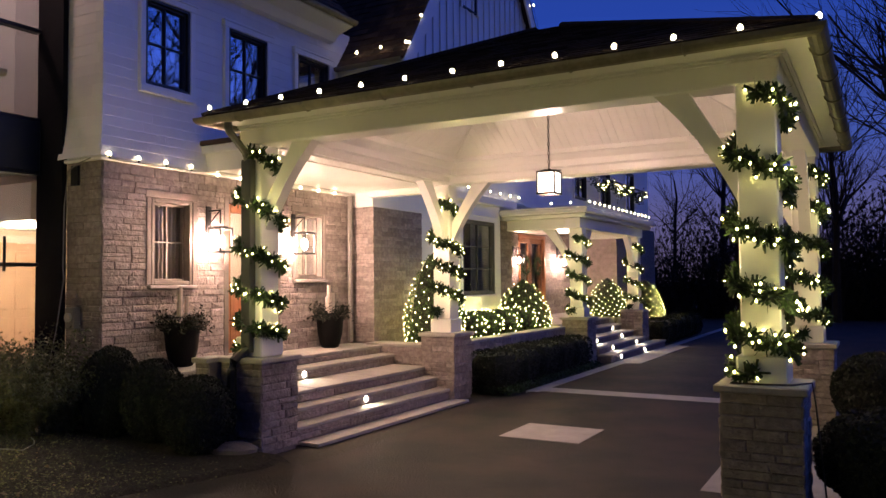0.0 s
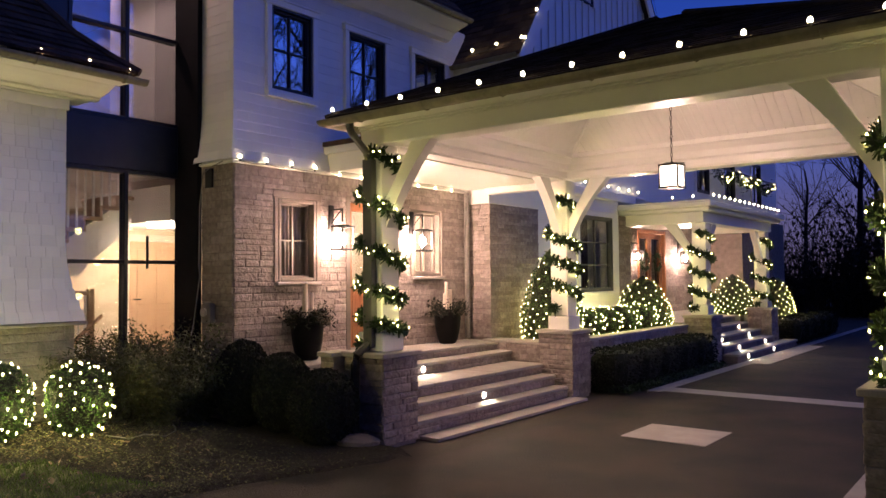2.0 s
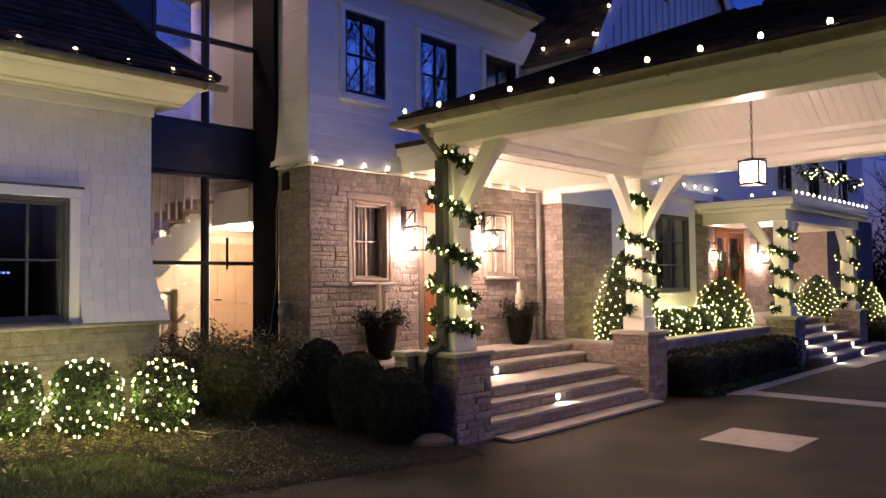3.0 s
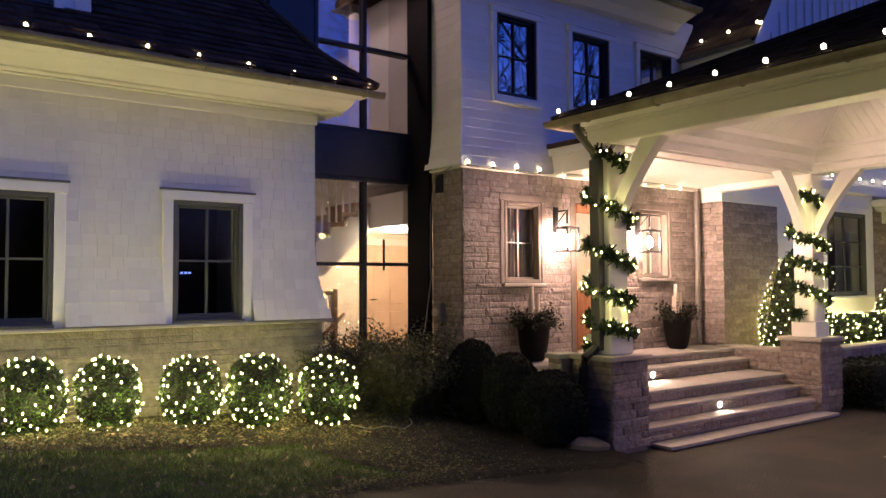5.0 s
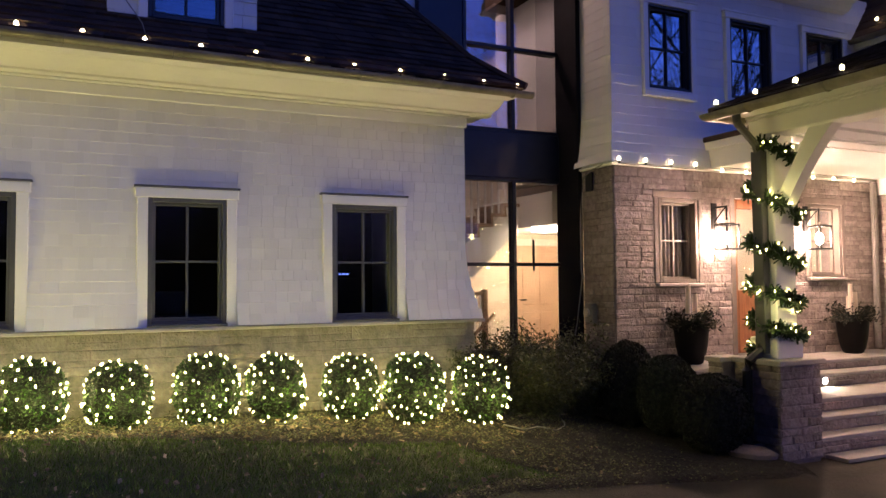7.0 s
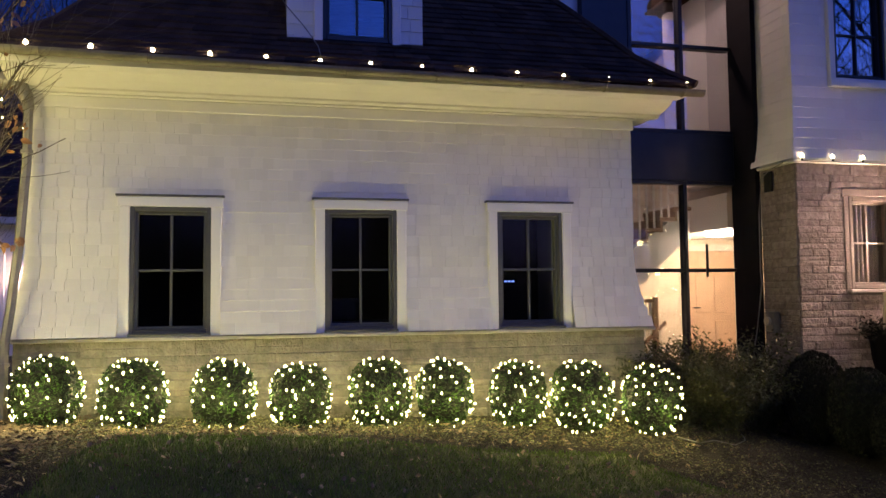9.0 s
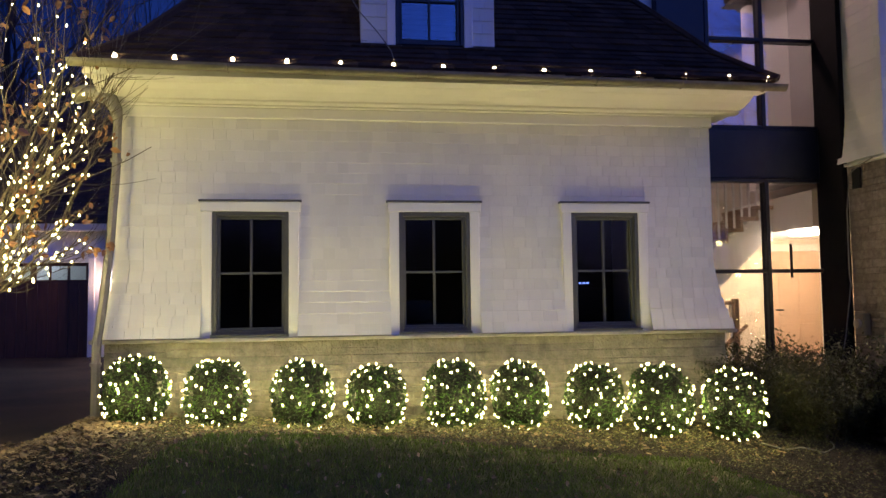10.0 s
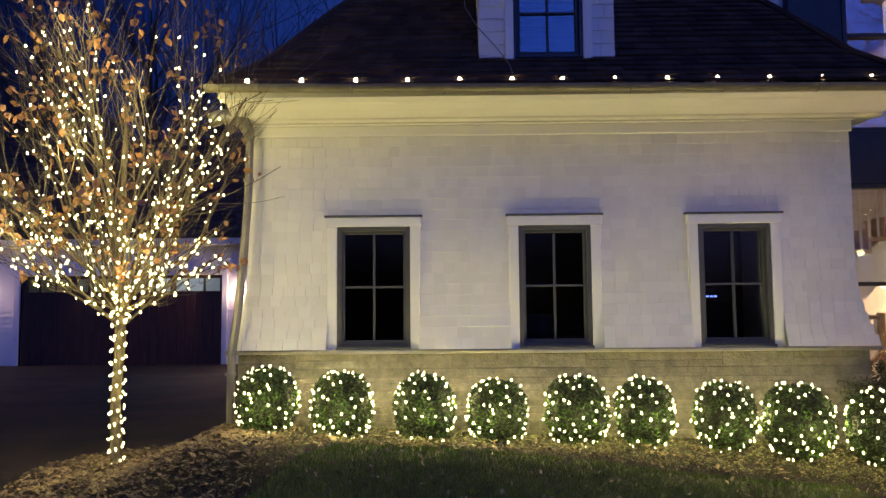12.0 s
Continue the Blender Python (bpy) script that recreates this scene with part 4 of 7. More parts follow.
part("end_return", Shape().box(GX - 0.4, GX - 0.002, 3.555, 3.85, 3.62, 3.76, 0.01).box(GX - 0.4, GX - 0.002, -2.62, -2.505, 3.62, 3.76, 0.01), gloss_white, cornice)

groof = tagged(new("roof_garage"), "hipped garage roof of dark brown shingles with a flared eave", "roof", kind="structure")
PROF = [(0.0, 3.785), (0.2, 3.945), (0.45, 4.17), (0.65, 4.43), (1.0, 4.87), (1.3, 5.22), (2.6, 6.72)]
XE, YL, YR = -7.36, -2.66, 3.92
s = Shape()
for (d0, z0), (d1, z1) in zip(PROF, PROF[1:]):
    n = max(2, int(math.hypot(d1 - d0, z1 - z0) / 0.088))
    tabs(s, [(XE - d0, YL + d0, z0), (XE - d0, YR - d0, z0), (XE - d1, YR - d1, z1), (XE - d1, YL + d1, z1)], n, int(d0 * 100), (0.14, 0.3), 0.026)
    tabs(s, [(-14, YL + d0, z0), (XE - d0, YL + d0, z0), (XE - d1, YL + d1, z1), (-14, YL + d1, z1)], n, 7, (0.3, 0.5))
    tabs(s, [(XE - d0, YR - d0, z0), (-14, YR - d0, z0), (-14, YR - d1, z1), (XE - d1, YR - d1, z1)], n, 8, (0.3, 0.5))
part("roof_covering", s, slate, groof, kind="stuff")
s = Shape()
for (d0, z0), (d1, z1) in zip(PROF, PROF[1:]):
    s.add([(XE - d0, YL + d0, z0 - 0.004), (XE - d0, YR - d0, z0 - 0.004), (XE - d1, YR - d1, z1 - 0.004), (XE - d1, YL + d1, z1 - 0.004)], [(0, 1, 2, 3)])
    s.add([(-14, YL + d0, z0 - 0.004), (XE - d0, YL + d0, z0 - 0.004), (XE - d1, YL + d1, z1 - 0.004), (-14, YL + d1, z1 - 0.004)], [(0, 1, 2, 3)])
    s.add([(XE - d0, YR - d0, z0 - 0.004), (-14, YR - d0, z0 - 0.004), (-14, YR - d1, z1 - 0.004), (XE - d1, YR - d1, z1 - 0.004)], [(0, 1, 2, 3)])
part("decking", s, slate, groof)
for sy, y0 in ((1, YL), (-1, YR)):
    part("hip_cap", Shape().tube([(XE - d, y0 + sy * d, z + 0.02) for d, z in PROF], 0.045, 6), slate, groof)
gutter(groof, [(XE + 0.03, YL - 0.05, 3.785), (XE + 0.03, YR + 0.05, 3.725)], 0.06)
string_of_bulbs("warm white round bulbs standing along the garage gutter", [(XE - 0.02, y, 3.798 - 0.006 * y) for y in (-2.336, -1.829, -1.327, -0.849, -0.366, 0.117, 0.582, 1.064, 1.546, 2.006, 2.483, 2.964, 3.415, 3.824)])
string_of_bulbs("warm white round bulbs along the far garage slope", along((-9.4, YL + 0.02, 3.87), (-13.0, YL + 0.02, 3.87), 6))

# dormer in the garage roof
DX = -7.80
ED = facing_east(DX)
dormer = tagged(new("dormer"), "white shingled dormer with one dark framed window", "dormer", kind="structure")
part("front_wall", Shape(ED).box(-0.17, 0.10, 4.04, 6.0, -0.12, 0).box(0.90, 1.16, 4.04, 6.0, -0.12, 0).box(0.10, 0.90, 4.04, 4.16, -0.12, 0).box(0.10, 0.90, 5.5, 6.0, -0.12, 0), white_paint, dormer)
part("side_wall", Shape().box(-10.2, DX - 0.12, -0.17, -0.05, 4.1, 6.0), shingle_white, dormer)
part("side_wall", Shape().box(-10.2, DX - 0.12, 1.04, 1.16, 4.1, 6.0), shingle_white, dormer)
part("roof", Shape().prism([(-0.4, 5.95), (0.5, 6.6), (1.4, 5.95), (1.4, 6.05), (0.5, 6.72), (-0.4, 6.05)], -10.5, DX + 0.3, 0), slate, dormer)
part("apron_flashing", Shape().box(DX - 0.01, DX + 0.12, -0.22, 1.21, 4.0, 4.035, 0.004), dark_metal, dormer)
shingles(dormer, ED, -0.17, 0.10, 4.04, 5.9, [], 31, 0.13)
shingles(dormer, ED, 0.90, 1.16, 4.04, 5.9, [], 32, 0.13)
window("window_9", ED, 0.17, 0.85, 4.16, 5.49, frame_blue, link_glass, "dark framed dormer window reflecting bare trees and sky", trim=0.085, proud=0.04, frame=0.04, muntins=(1, 2))
solid("window_back", Shape(ED).box(0.1, 0.9, 4.2, 5.5, -0.7, -0.65), plaster, "pale blind behind the dormer window", "interior wall", kind="structure")
part("cord", Shape().tube([(-7.9, -0.32, 5.0), (-7.83, -0.30, 4.7), (-7.72, -0.18, 4.45), (-7.6, -0.02, 4.22), (-7.42, 0.1, 3.98), (-7.37, 0.12, 3.88)], 0.006, 4), pipe_grey, dormer, "grey lighting cable across the shingles")

# downspout at the garage corner
dp = thing("downspout", "round zinc downspout at the garage corner", "downspout")
part("elbow", Shape().tube([(-7.97, -2.86, 3.62), (-7.97, -2.74, 3.66), (-7.97, -2.62, 3.65), (-7.97, -2.52, 3.59), (-7.97, -2.475, 3.50), (-7.97, -2.46, 3.40)], [0.075, 0.075, 0.075, 0.07, 0.06, 0.045], 12), pipe_grey, dp, smooth=True)
part("pipe", Shape().tube([(-7.97, -2.46, 3.42), (-7.96, -2.465, 2.9), (-7.92, -2.50, 2.2), (-7.87, -2.545, 1.6), (-7.84, -2.575, 1.32), (-7.83, -2.58, 1.1), (-7.83, -2.58, 0.3)], 0.04, 8), pipe_grey, dp)
for z in (3.0, 1.1):
    part("bracket", Shape().tube([(-7.96 if z > 2 else -7.82, -2.465 if z > 2 else -2.58, z), (-7.96 if z > 2 else -7.82, -2.465 if z > 2 else -2.58, z + 0.03)], 0.054, 8), pipe_grey, dp)

# ---- entrance steps and porch ----
RISE = 0.154
NOSES = [-5.74, -5.945, -6.16, -6.75, -7.0]
TREADS = [0.0, 0.16, 0.312, 0.455, 0.615, 0.74]
steps = tagged(new("entrance_steps"), "broad stone steps with a deep landing and pale treads up to the porch", "steps", kind="structure")
for k, x in enumerate(NOSES):
    z0, z = TREADS[k], TREADS[k + 1]
    back = NOSES[k + 1] - 0.05 if k < 4 else WX
    y0 = (6.20, 6.20, 5.80, 5.6, 5.45)[k]
    ymax = 9.74 if k < 3 else 9.9
    part("riser", Shape().box(back - 0.02, x - 0.03, y0, ymax, z0 - (0.05 if k == 0 else 0), z - 0.045), mortar, steps)
    n = 3 if k != 4 else 4
    for j in range(n):
        a, b = y0 + (ymax - y0) * j / n, y0 + (ymax - y0) * (j + 1) / n
        part("tread", Shape().box(back - 0.02, x, a + 0.002, b - 0.002, z - 0.045, z, 0.008), limestone, steps)
solid("porch_base", Shape().box(WX, -7.1, 5.45, 9.9, -0.05, 0.69), mortar, "stone mass under the porch floor", "porch", kind="structure")
solid("landing_base", Shape().box(-7.1, -6.3, 5.8, 9.7, -0.05, 0.40), mortar, "stone mass under the landing", "porch", kind="structure")
low_wall = solid("low_wall", Shape().box(-7.28, -6.2, 9.76, 10.1, 0, 0.725), mortar, "low stone wall beside the steps", "wall", kind="structure")
solid("coping", Shape().box(-7.28, -6.2, 9.73, 10.13, 0.725, 0.77, 0.008), limestone, "pale coping on the low wall", "coping", kind="structure")
planter_wall = solid("planter_wall", Shape().box(-6.1, -5.93, 10.3, 14.9, 0, 0.725), mortar, "long low retaining wall of the raised planter", "wall", kind="structure")
solid("coping", Shape().box(-6.16, -5.90, 10.3, 14.9, 0.725, 0.77, 0.008), limestone, "pale coping along the raised planter", "coping", kind="structure")
solid("planter_soil", Shape().box(-7.28, -6.1, 10.1, 15.0, 0, 0.70), mulch_mat, "mulch in the raised planter", "garden bed", kind="structure")
cheek = solid("cheek_wall", Shape().box(-6.44, -6.24, 5.50, 5.78, -0.05, 0.90), mortar, "stone side wall of the steps", "wall", kind="structure")
solid("coping", Shape().box(-6.47, -6.24, 5.46, 5.80, 0.90, 0.95, 0.008), limestone, "pale coping on the step side wall", "coping", kind="structure")

# ---- canopy ----
COLS = [(-5.95, 5.92), (-5.95, 9.95), (-1.0, 5.92), (-1.0, 10.0)]
BZ = 3.16


def pier(cx, cy, seed, half=0.28, top=0.90, label="square stone pier with a pale cap under a canopy column", faces="sew"):
    p = tagged(new("stone_pier"), label, "pier", "canopy piers")
    part("core", Shape().box(cx - half + 0.02, cx + half - 0.02, cy - half + 0.02, cy + half - 0.02, -0.05, top), mortar, p)
    part("cap", Shape().box(cx - half - 0.035, cx + half + 0.035, cy - half - 0.035, cy + half + 0.035, top, top + 0.055, 0.01), limestone, p, "pale stone cap")
    if "s" in faces:
        masonry(p, facing_south(cy - half + 0.02), cx - half, cx + half, 0, top, seed=seed, depth=0.025, length=(0.14, 0.34))
    if "e" in faces:
        masonry(p, facing_east(cx + half - 0.02), cy - half, cy + half, 0, top, seed=seed + 1, depth=0.025, length=(0.14, 0.34))
    if "w" in faces:
        masonry(p, lambda u, v, w: (cx - half + 0.02 - w, u, v), cy - half, cy + half, 0, top, seed=seed + 2, depth=0.025, length=(0.14, 0.34))
    return p


def brace(s, cx, cy, dx, dy, zt, drop=0.91, reach=0.63, half=0.065, off=0.13):
    """A broad, gently curved timber brace from a column up to the beam, in the direction (dx, dy)."""
    n = 10
    def curve(p, c, q):
        return [tuple((1 - t) ** 2 * p[i] + 2 * t * (1 - t) * c[i] + t * t * q[i] for i in (0, 1)) for t in [k / (n - 1) for k in range(n)]]
    low = curve((off, zt - drop), (off + 0.38 * reach, zt - 0.42 * drop), (off + reach, zt))
    top = curve((off, zt - 0.65 * drop), (off + 0.24 * reach, zt - 0.40 * drop), (off + 0.58 * reach, zt))
    old = s.T
    s.T = (lambda u, w, z: (cx + dx * u, cy + w, z)) if dx else (lambda u, w, z: (cx + w, cy + dy * u, z))
    pts = [(u, w, z) for w in (-half, half) for line in (low, top) for u, z in line]
    F = []
    for k in range(n - 1):
        F += [(k, k + 1, n + k + 1, n + k), (2 * n + k, 2 * n + k + 1, 3 * n + k + 1, 3 * n + k), (k, k + 1, 2 * n + k + 1, 2 * n + k), (n + k, n + k + 1, 3 * n + k + 1, 3 * n + k)]
    F += [(0, n, 3 * n, 2 * n), (n - 1, 2 * n - 1, 4 * n - 1, 3 * n - 1)]
    s.add(pts, F)
    s.T = old


def column(cx, cy, base, top, dirs, label="square white wooden canopy column with curved braces", w=0.14):
    c = tagged(new("column"), label, "column", "canopy columns")
    part("shaft", Shape().box(cx - w, cx + w, cy - w, cy + w, base + 0.2, top, 0.012), gloss_white, c)
    part("plinth", Shape().box(cx - w - 0.035, cx + w + 0.035, cy - w - 0.035, cy + w + 0.035, base, base + 0.2, 0.012), gloss_white, c)
    for dx, dy in dirs:
        s = Shape()
        brace(s, cx, cy, dx, dy, top, off=w - 0.01)
        part("brace", s, gloss_white, c)
    return c


for k, (cx, cy) in enumerate(COLS):
    pier(cx, cy, 100 + 10 * k)
    column(cx, cy, 0.955, BZ, [(1 if cx < -3 else -1, 0), (0, 1 if cy < 8 else -1)])

canopy = thing("canopy", "white timber carport canopy with hipped dark roof and panelled ceiling", "canopy")
x0, x1, y0, y1 = -5.95, -1.0, 5.92, 9.98
for name_, b in [("front_beam", (x0 - 0.16, x1 + 0.16, y0 - 0.14, y0 + 0.14)), ("back_beam", (x0 - 0.16, x1 + 0.16, y1 - 0.14, y1 + 0.14)), ("side_beam", (x0 - 0.16, x0 + 0.12, y0 + 0.14, y1 - 0.14)), ("side_beam", (x1 - 0.12, x1 + 0.16, y0 + 0.14, y1 - 0.14))]:
    part(name_, Shape().box(b[0], b[1], b[2], b[3], BZ, BZ + 0.26, 0.012), gloss_white, canopy)
EX0, EX1, EY0, EY1 = -6.15, -0.56, 5.30, 10.62
s = Shape()
# stepped crown and soffit ring
for a, z0, z1 in ((0.03, BZ + 0.165, BZ + 0.185), (0.06, BZ + 0.185, BZ + 0.205)):
    s.box(x0 - 0.16 - a, x1 + 0.16 + a, y0 - 0.14 - a, y0 - 0.13, z0, z1, 0.004).box(x0 - 0.16 - a, x1 + 0.16 + a, y1 + 0.13, y1 + 0.14 + a, z0, z1, 0.004)
    s.box(x1 + 0.15, x1 + 0.16 + a, y0 - 0.13, y1 + 0.13, z0, z1, 0.004).box(x0 - 0.16 - a, x0 - 0.15, y0 - 0.13, y1 + 0.13, z0, z1, 0.004)
part("crown_moulding", s, gloss_white, canopy)
for b in ((EX0 + 0.04, EX1 - 0.04, EY0 + 0.04, y0 - 0.13), (EX0 + 0.04, EX1 - 0.04, y1 + 0.13, EY1 - 0.04), (EX0 + 0.04, x0 - 0.15, y0 - 0.13, y1 + 0.13), (x1 + 0.15, EX1 - 0.04, y0 - 0.13, y1 + 0.13)):
    part("soffit", Shape().box(b[0], b[1], b[2], b[3], BZ + 0.205, BZ + 0.23), gloss_white, canopy)
# roof
RZ, PEAK = BZ + 0.235, 4.60
P1, P2 = (-3.62, 7.96, PEAK), (-3.30, 7.96, PEAK)
c00, c10, c11, c01 = (EX0, EY0, RZ), (EX1, EY0, RZ), (EX1, EY1, RZ), (EX0, EY1, RZ)
s = Shape()
tabs(s, [c00, c10, P2, P1], 26, 11, (0.14, 0.3), 0.014)
tabs(s, [c10, c11, P2, P2], 26, 12, (0.14, 0.3), 0.014)
tabs(s, [c11, c01, P1, P2], 26, 13, (0.2, 0.4), 0.014)
tabs(s, [c01, c00, P1, P1], 26, 14, (0.14, 0.3), 0.014)
part("roof_covering", s, dark_slate, canopy, kind="stuff")
s = Shape()
s.add([c00, c10, c11, c01, P1, P2], [(0, 1, 5, 4), (1, 2, 5), (2, 3, 4, 5), (3, 0, 4)])
part("decking", s, dark_slate, canopy)
for c, p in ((c00, P1), (c10, P2), (c11, P2), (c01, P1)):
    part("hip_cap", Shape().tube([c, p], 0.045, 6), dark_slate, canopy)
gutter(canopy, [(EX0, EY1, RZ - 0.02), (EX0, EY0, RZ - 0.02), (EX1, EY0, RZ - 0.02), (EX1, EY1, RZ - 0.02), (EX0, EY1, RZ - 0.02)], 0.07)
# panelled ceiling in one mesh: cove, then boards running up to a flat centre
s = Shape()
ix0, ix1, iy0, iy1 = x0 + 0.12, x1 - 0.12, y0 + 0.14, y1 - 0.14
rings = [(0.0, BZ + 0.02), (0.05, BZ + 0.02), (0.06, BZ + 0.10), (0.11, BZ + 0.12), (0.12, BZ + 0.20), (0.20, BZ + 0.27), (0.24, BZ + 0.28), (0.25, BZ + 0.34)]
def ring_pts(d, z):
    return [(ix0 + d, iy0 + d, z), (ix1 - d, iy0 + d, z), (ix1 - d, iy1 - d, z), (ix0 + d, iy1 - d, z)]
for (d0, z0), (d1, z1) in zip(rings, rings[1:]):
    a, b = ring_pts(d0, z0), ring_pts(d1, z1)
    for k in range(4):
        s.add([a[k], a[(k + 1) % 4], b[(k + 1) % 4], b[k]], [(0, 1, 2, 3)])
lo, hi = ring_pts(0.25, BZ + 0.34), ring_pts(1.55, 4.32)
for k in range(4):
    a, b, c, d = [Vector(q) for q in (lo[k], lo[(k + 1) % 4], hi[(k + 1) % 4], hi[k])]
    n = int((b - a).length / 0.11)
    nrm = (b - a).cross(d - a).normalized()
    nrm = nrm if nrm.z < 0 else -nrm
    ab = (b - a).normalized()
    for i in range(n):
        u0, u1 = (b - a).length * i / n, (b - a).length * (i + 1) / n - 0.005
        L, sl = (b - a).length, (d - a)
        run = 1.30
        def top_at(u):
            t = min(1.0, u / run, (L - u) / run)
            return a + ab * u + (sl - ab * sl.dot(ab)) * t
        p = [a + ab * u0, a + ab * u1, top_at(u1), top_at(u0)]
        s.add([tuple(q) for q in p] + [tuple(q - 0.012 * nrm) for q in p], [(0, 1, 2, 3), (0, 1, 5, 4), (1, 2, 6, 5), (2, 3, 7, 6), (3, 0, 4, 7)])
    s.add([tuple(q - 0.012 * nrm) for q in (a, b, c, d)], [(0, 1, 2, 3)])
    s.tube([tuple(a), tuple(d)], 0.022, 6)
s.add([tuple(q) for q in hi], [(0, 1, 2, 3)])
solid("ceiling", s, gloss_white, "white beadboard vault under the canopy roof", "ceiling", kind="structure")
string_of_bulbs("warm white round bulbs standing along the canopy gutter", [(x, EY0 + 0.02, RZ + 0.008 - 0.0083 * x) for x in (-6.07, -5.582, -5.135, -4.676, -4.21, -3.75, -3.281, -2.836, -2.38, -1.913, -1.477, -1.027, -0.54)])
string_of_bulbs("warm white round bulbs along the canopy's drive side", along((EX1 - 0.02, EY0 + 0.5, RZ + 0.05), (EX1 - 0.02, EY1 - 0.1, RZ + 0.05), 10))
# downspout on the first column
dp = thing("downspout", "grey square downspout strapped to the canopy column", "downspout")
part("pipe", Shape().box(-6.005, -5.875, 5.69, 5.778, 1.0, 3.0, 0.008), frame_grey, dp)
part("elbow", Shape().tube([(-5.83, 5.33, 3.36), (-5.83, 5.34, 3.25), (-5.84, 5.37, 3.22), (-5.93, 5.68, 3.07), (-5.94, 5.735, 2.97)], 0.04, 8), frame_grey, dp)
part("foot", Shape().tube([(-5.94, 5.735, 1.05), (-5.95, 5.66, 0.995), (-5.97, 5.56, 0.93), (-5.985, 5.55, 0.84), (-5.995, 5.55, 0.03)], 0.05, 8), dark_metal, dp)

# porch roof that joins canopy and house
pr = tagged(new("porch_roof"), "white flat-ceilinged link roof between canopy and house", "roof", kind="structure")
part("soffit", Shape().box(WX, -6.11, 6.85, 9.95, 3.15, 3.19), white_paint, pr)
part("fascia", Shape().box(WX, -6.35, 6.80, 6.85, 3.13, 3.46, 0.008).box(WX, -6.35, 6.74, 6.80, 3.36, 3.46, 0.01), gloss_white, pr)
part("deck", Shape().box(WX, -6.35, 6.72, 9.95, 3.46, 3.52), slate, pr)
s = Shape()
s.box(WX, -7.24, 9.89, 9.945, 2.92, 3.15, 0.006).box(-7.24, -6.11, 9.76, 9.945, 3.05, 3.15, 0.01)
part("cornice", s, gloss_white, pr)
string_of_bulbs("warm white bulbs on the ledge above the stone wall", along((WX + 0.09, 5.355, 3.135), (WX + 0.09, 6.53, 3.135), 4))
string_of_bulbs("warm white bulbs hanging under the porch ceiling by the stone wall", along((WX + 0.13, 6.93, 3.135), (WX + 0.13, 9.38, 3.135), 7), hang=True)

# ---- canopy lantern on a chain ----
def lantern_body(t, cx, cy, z0, z1, r):
    """Twelve thin bars round a glazed box."""
    def bar(*b):
        part("cage_bar", Shape().box(*b), dark_metal, t)
    for dx in (-1, 1):
        for dy in (-1, 1):
            bar(cx + dx * r - 0.008, cx + dx * r + 0.008, cy + dy * r - 0.008, cy + dy * r + 0.008, z0 + 0.01, z1 - 0.01)
    for z in (z0, z1):
        for d in (-r, r):
            bar(cx - r - 0.01, cx + r + 0.01, cy + d - 0.01, cy + d + 0.01, z - 0.01, z + 0.01)
            bar(cx + d - 0.01, cx + d + 0.01, cy - r + 0.01, cy + r - 0.01, z - 0.01, z + 0.01)
    return t


CL = (-3.42, 7.80)
lt = thing("hanging_lantern", "square metal lantern with glowing frosted panes on a chain", "lantern")
lantern_body(lt, CL[0], CL[1], 2.68, 2.92, 0.10)
part("lid", Shape().lathe([(0.15, 2.93), (0.14, 2.94), (0.03, 2.948), (0.01, 2.965)], CL[0], CL[1], 4), dark_metal, lt)
for sx, sy in ((1, 0), (-1, 0), (0, 1), (0, -1)):
    if sx:
        s = Shape().box(CL[0] + sx * 0.095 - 0.002, CL[0] + sx * 0.095 + 0.002, CL[1] - 0.091, CL[1] + 0.091, 2.69, 2.91)
    else:
        s = Shape().box(CL[0] - 0.091, CL[0] + 0.091, CL[1] + sy * 0.095 - 0.002, CL[1] + sy * 0.095 + 0.002, 2.69, 2.91)
    part("pane", s, pane_glow, lt).visible_shadow = False
for k in range(27):
    z = 2.985 + 0.05 * k
    s = Shape()
    s.tube([(CL[0] + (0.012 * math.cos(a) if k % 2 else 0), CL[1] + (0 if k % 2 else 0.012 * math.cos(a)), z + 0.028 * math.sin(a)) for a in [2 * math.pi * j / 8 for j in range(9)]], 0.004, 4, False)
    part("chain_link", s, dark_metal, lt)
part("canopy_plate", Shape().lathe([(0.07, 4.28), (0.06, 4.32)], CL[0], CL[1], 14), dark_metal, lt)
lamp("canopy_lamp", (CL[0], CL[1], 2.82), CANOPY_W, ROSE, 0.09)

# ---- wall lanterns ----
def wall_lantern(x, y, z, s=1.0):
    t = thing("wall_lantern", "dark metal wall lantern, glowing, on a scrolled bracket", "wall lantern", "wall lanterns")
    cx = x + 0.22 * s
    lantern_body(t, cx, y, z - 0.17 * s, z + 0.13 * s, 0.10 * s)
    part("lid", Shape().lathe([(0.125 * s, z + 0.135 * s), (0.12 * s, z + 0.15 * s), (0.015, z + 0.155 * s)], cx, y, 4), dark_metal, t)
    part("bracket", Shape().tube([(x, y, z + 0.36 * s), (cx, y, z + 0.36 * s), (cx, y, z + 0.19 * s)], 0.012, 6).tube([(x, y, z + 0.16 * s), (x + 0.14 * s, y, z + 0.3 * s), (cx, y, z + 0.36 * s)], 0.008, 5), dark_metal, t)
    part("back_plate", Shape().box(x, x + 0.02, y - 0.045, y + 0.045, z + 0.08 * s, z + 0.42 * s, 0.006), dark_metal, t)
    part("candle_bulb", Shape().ball((cx, y, z - 0.03), 0.044 * s, 10, 6, 1.9), lantern_glow, t, smooth=True)


wall_lantern(WX + 0.03, 6.86, 2.28)
wall_lantern(WX + 0.03, 8.50, 2.30)

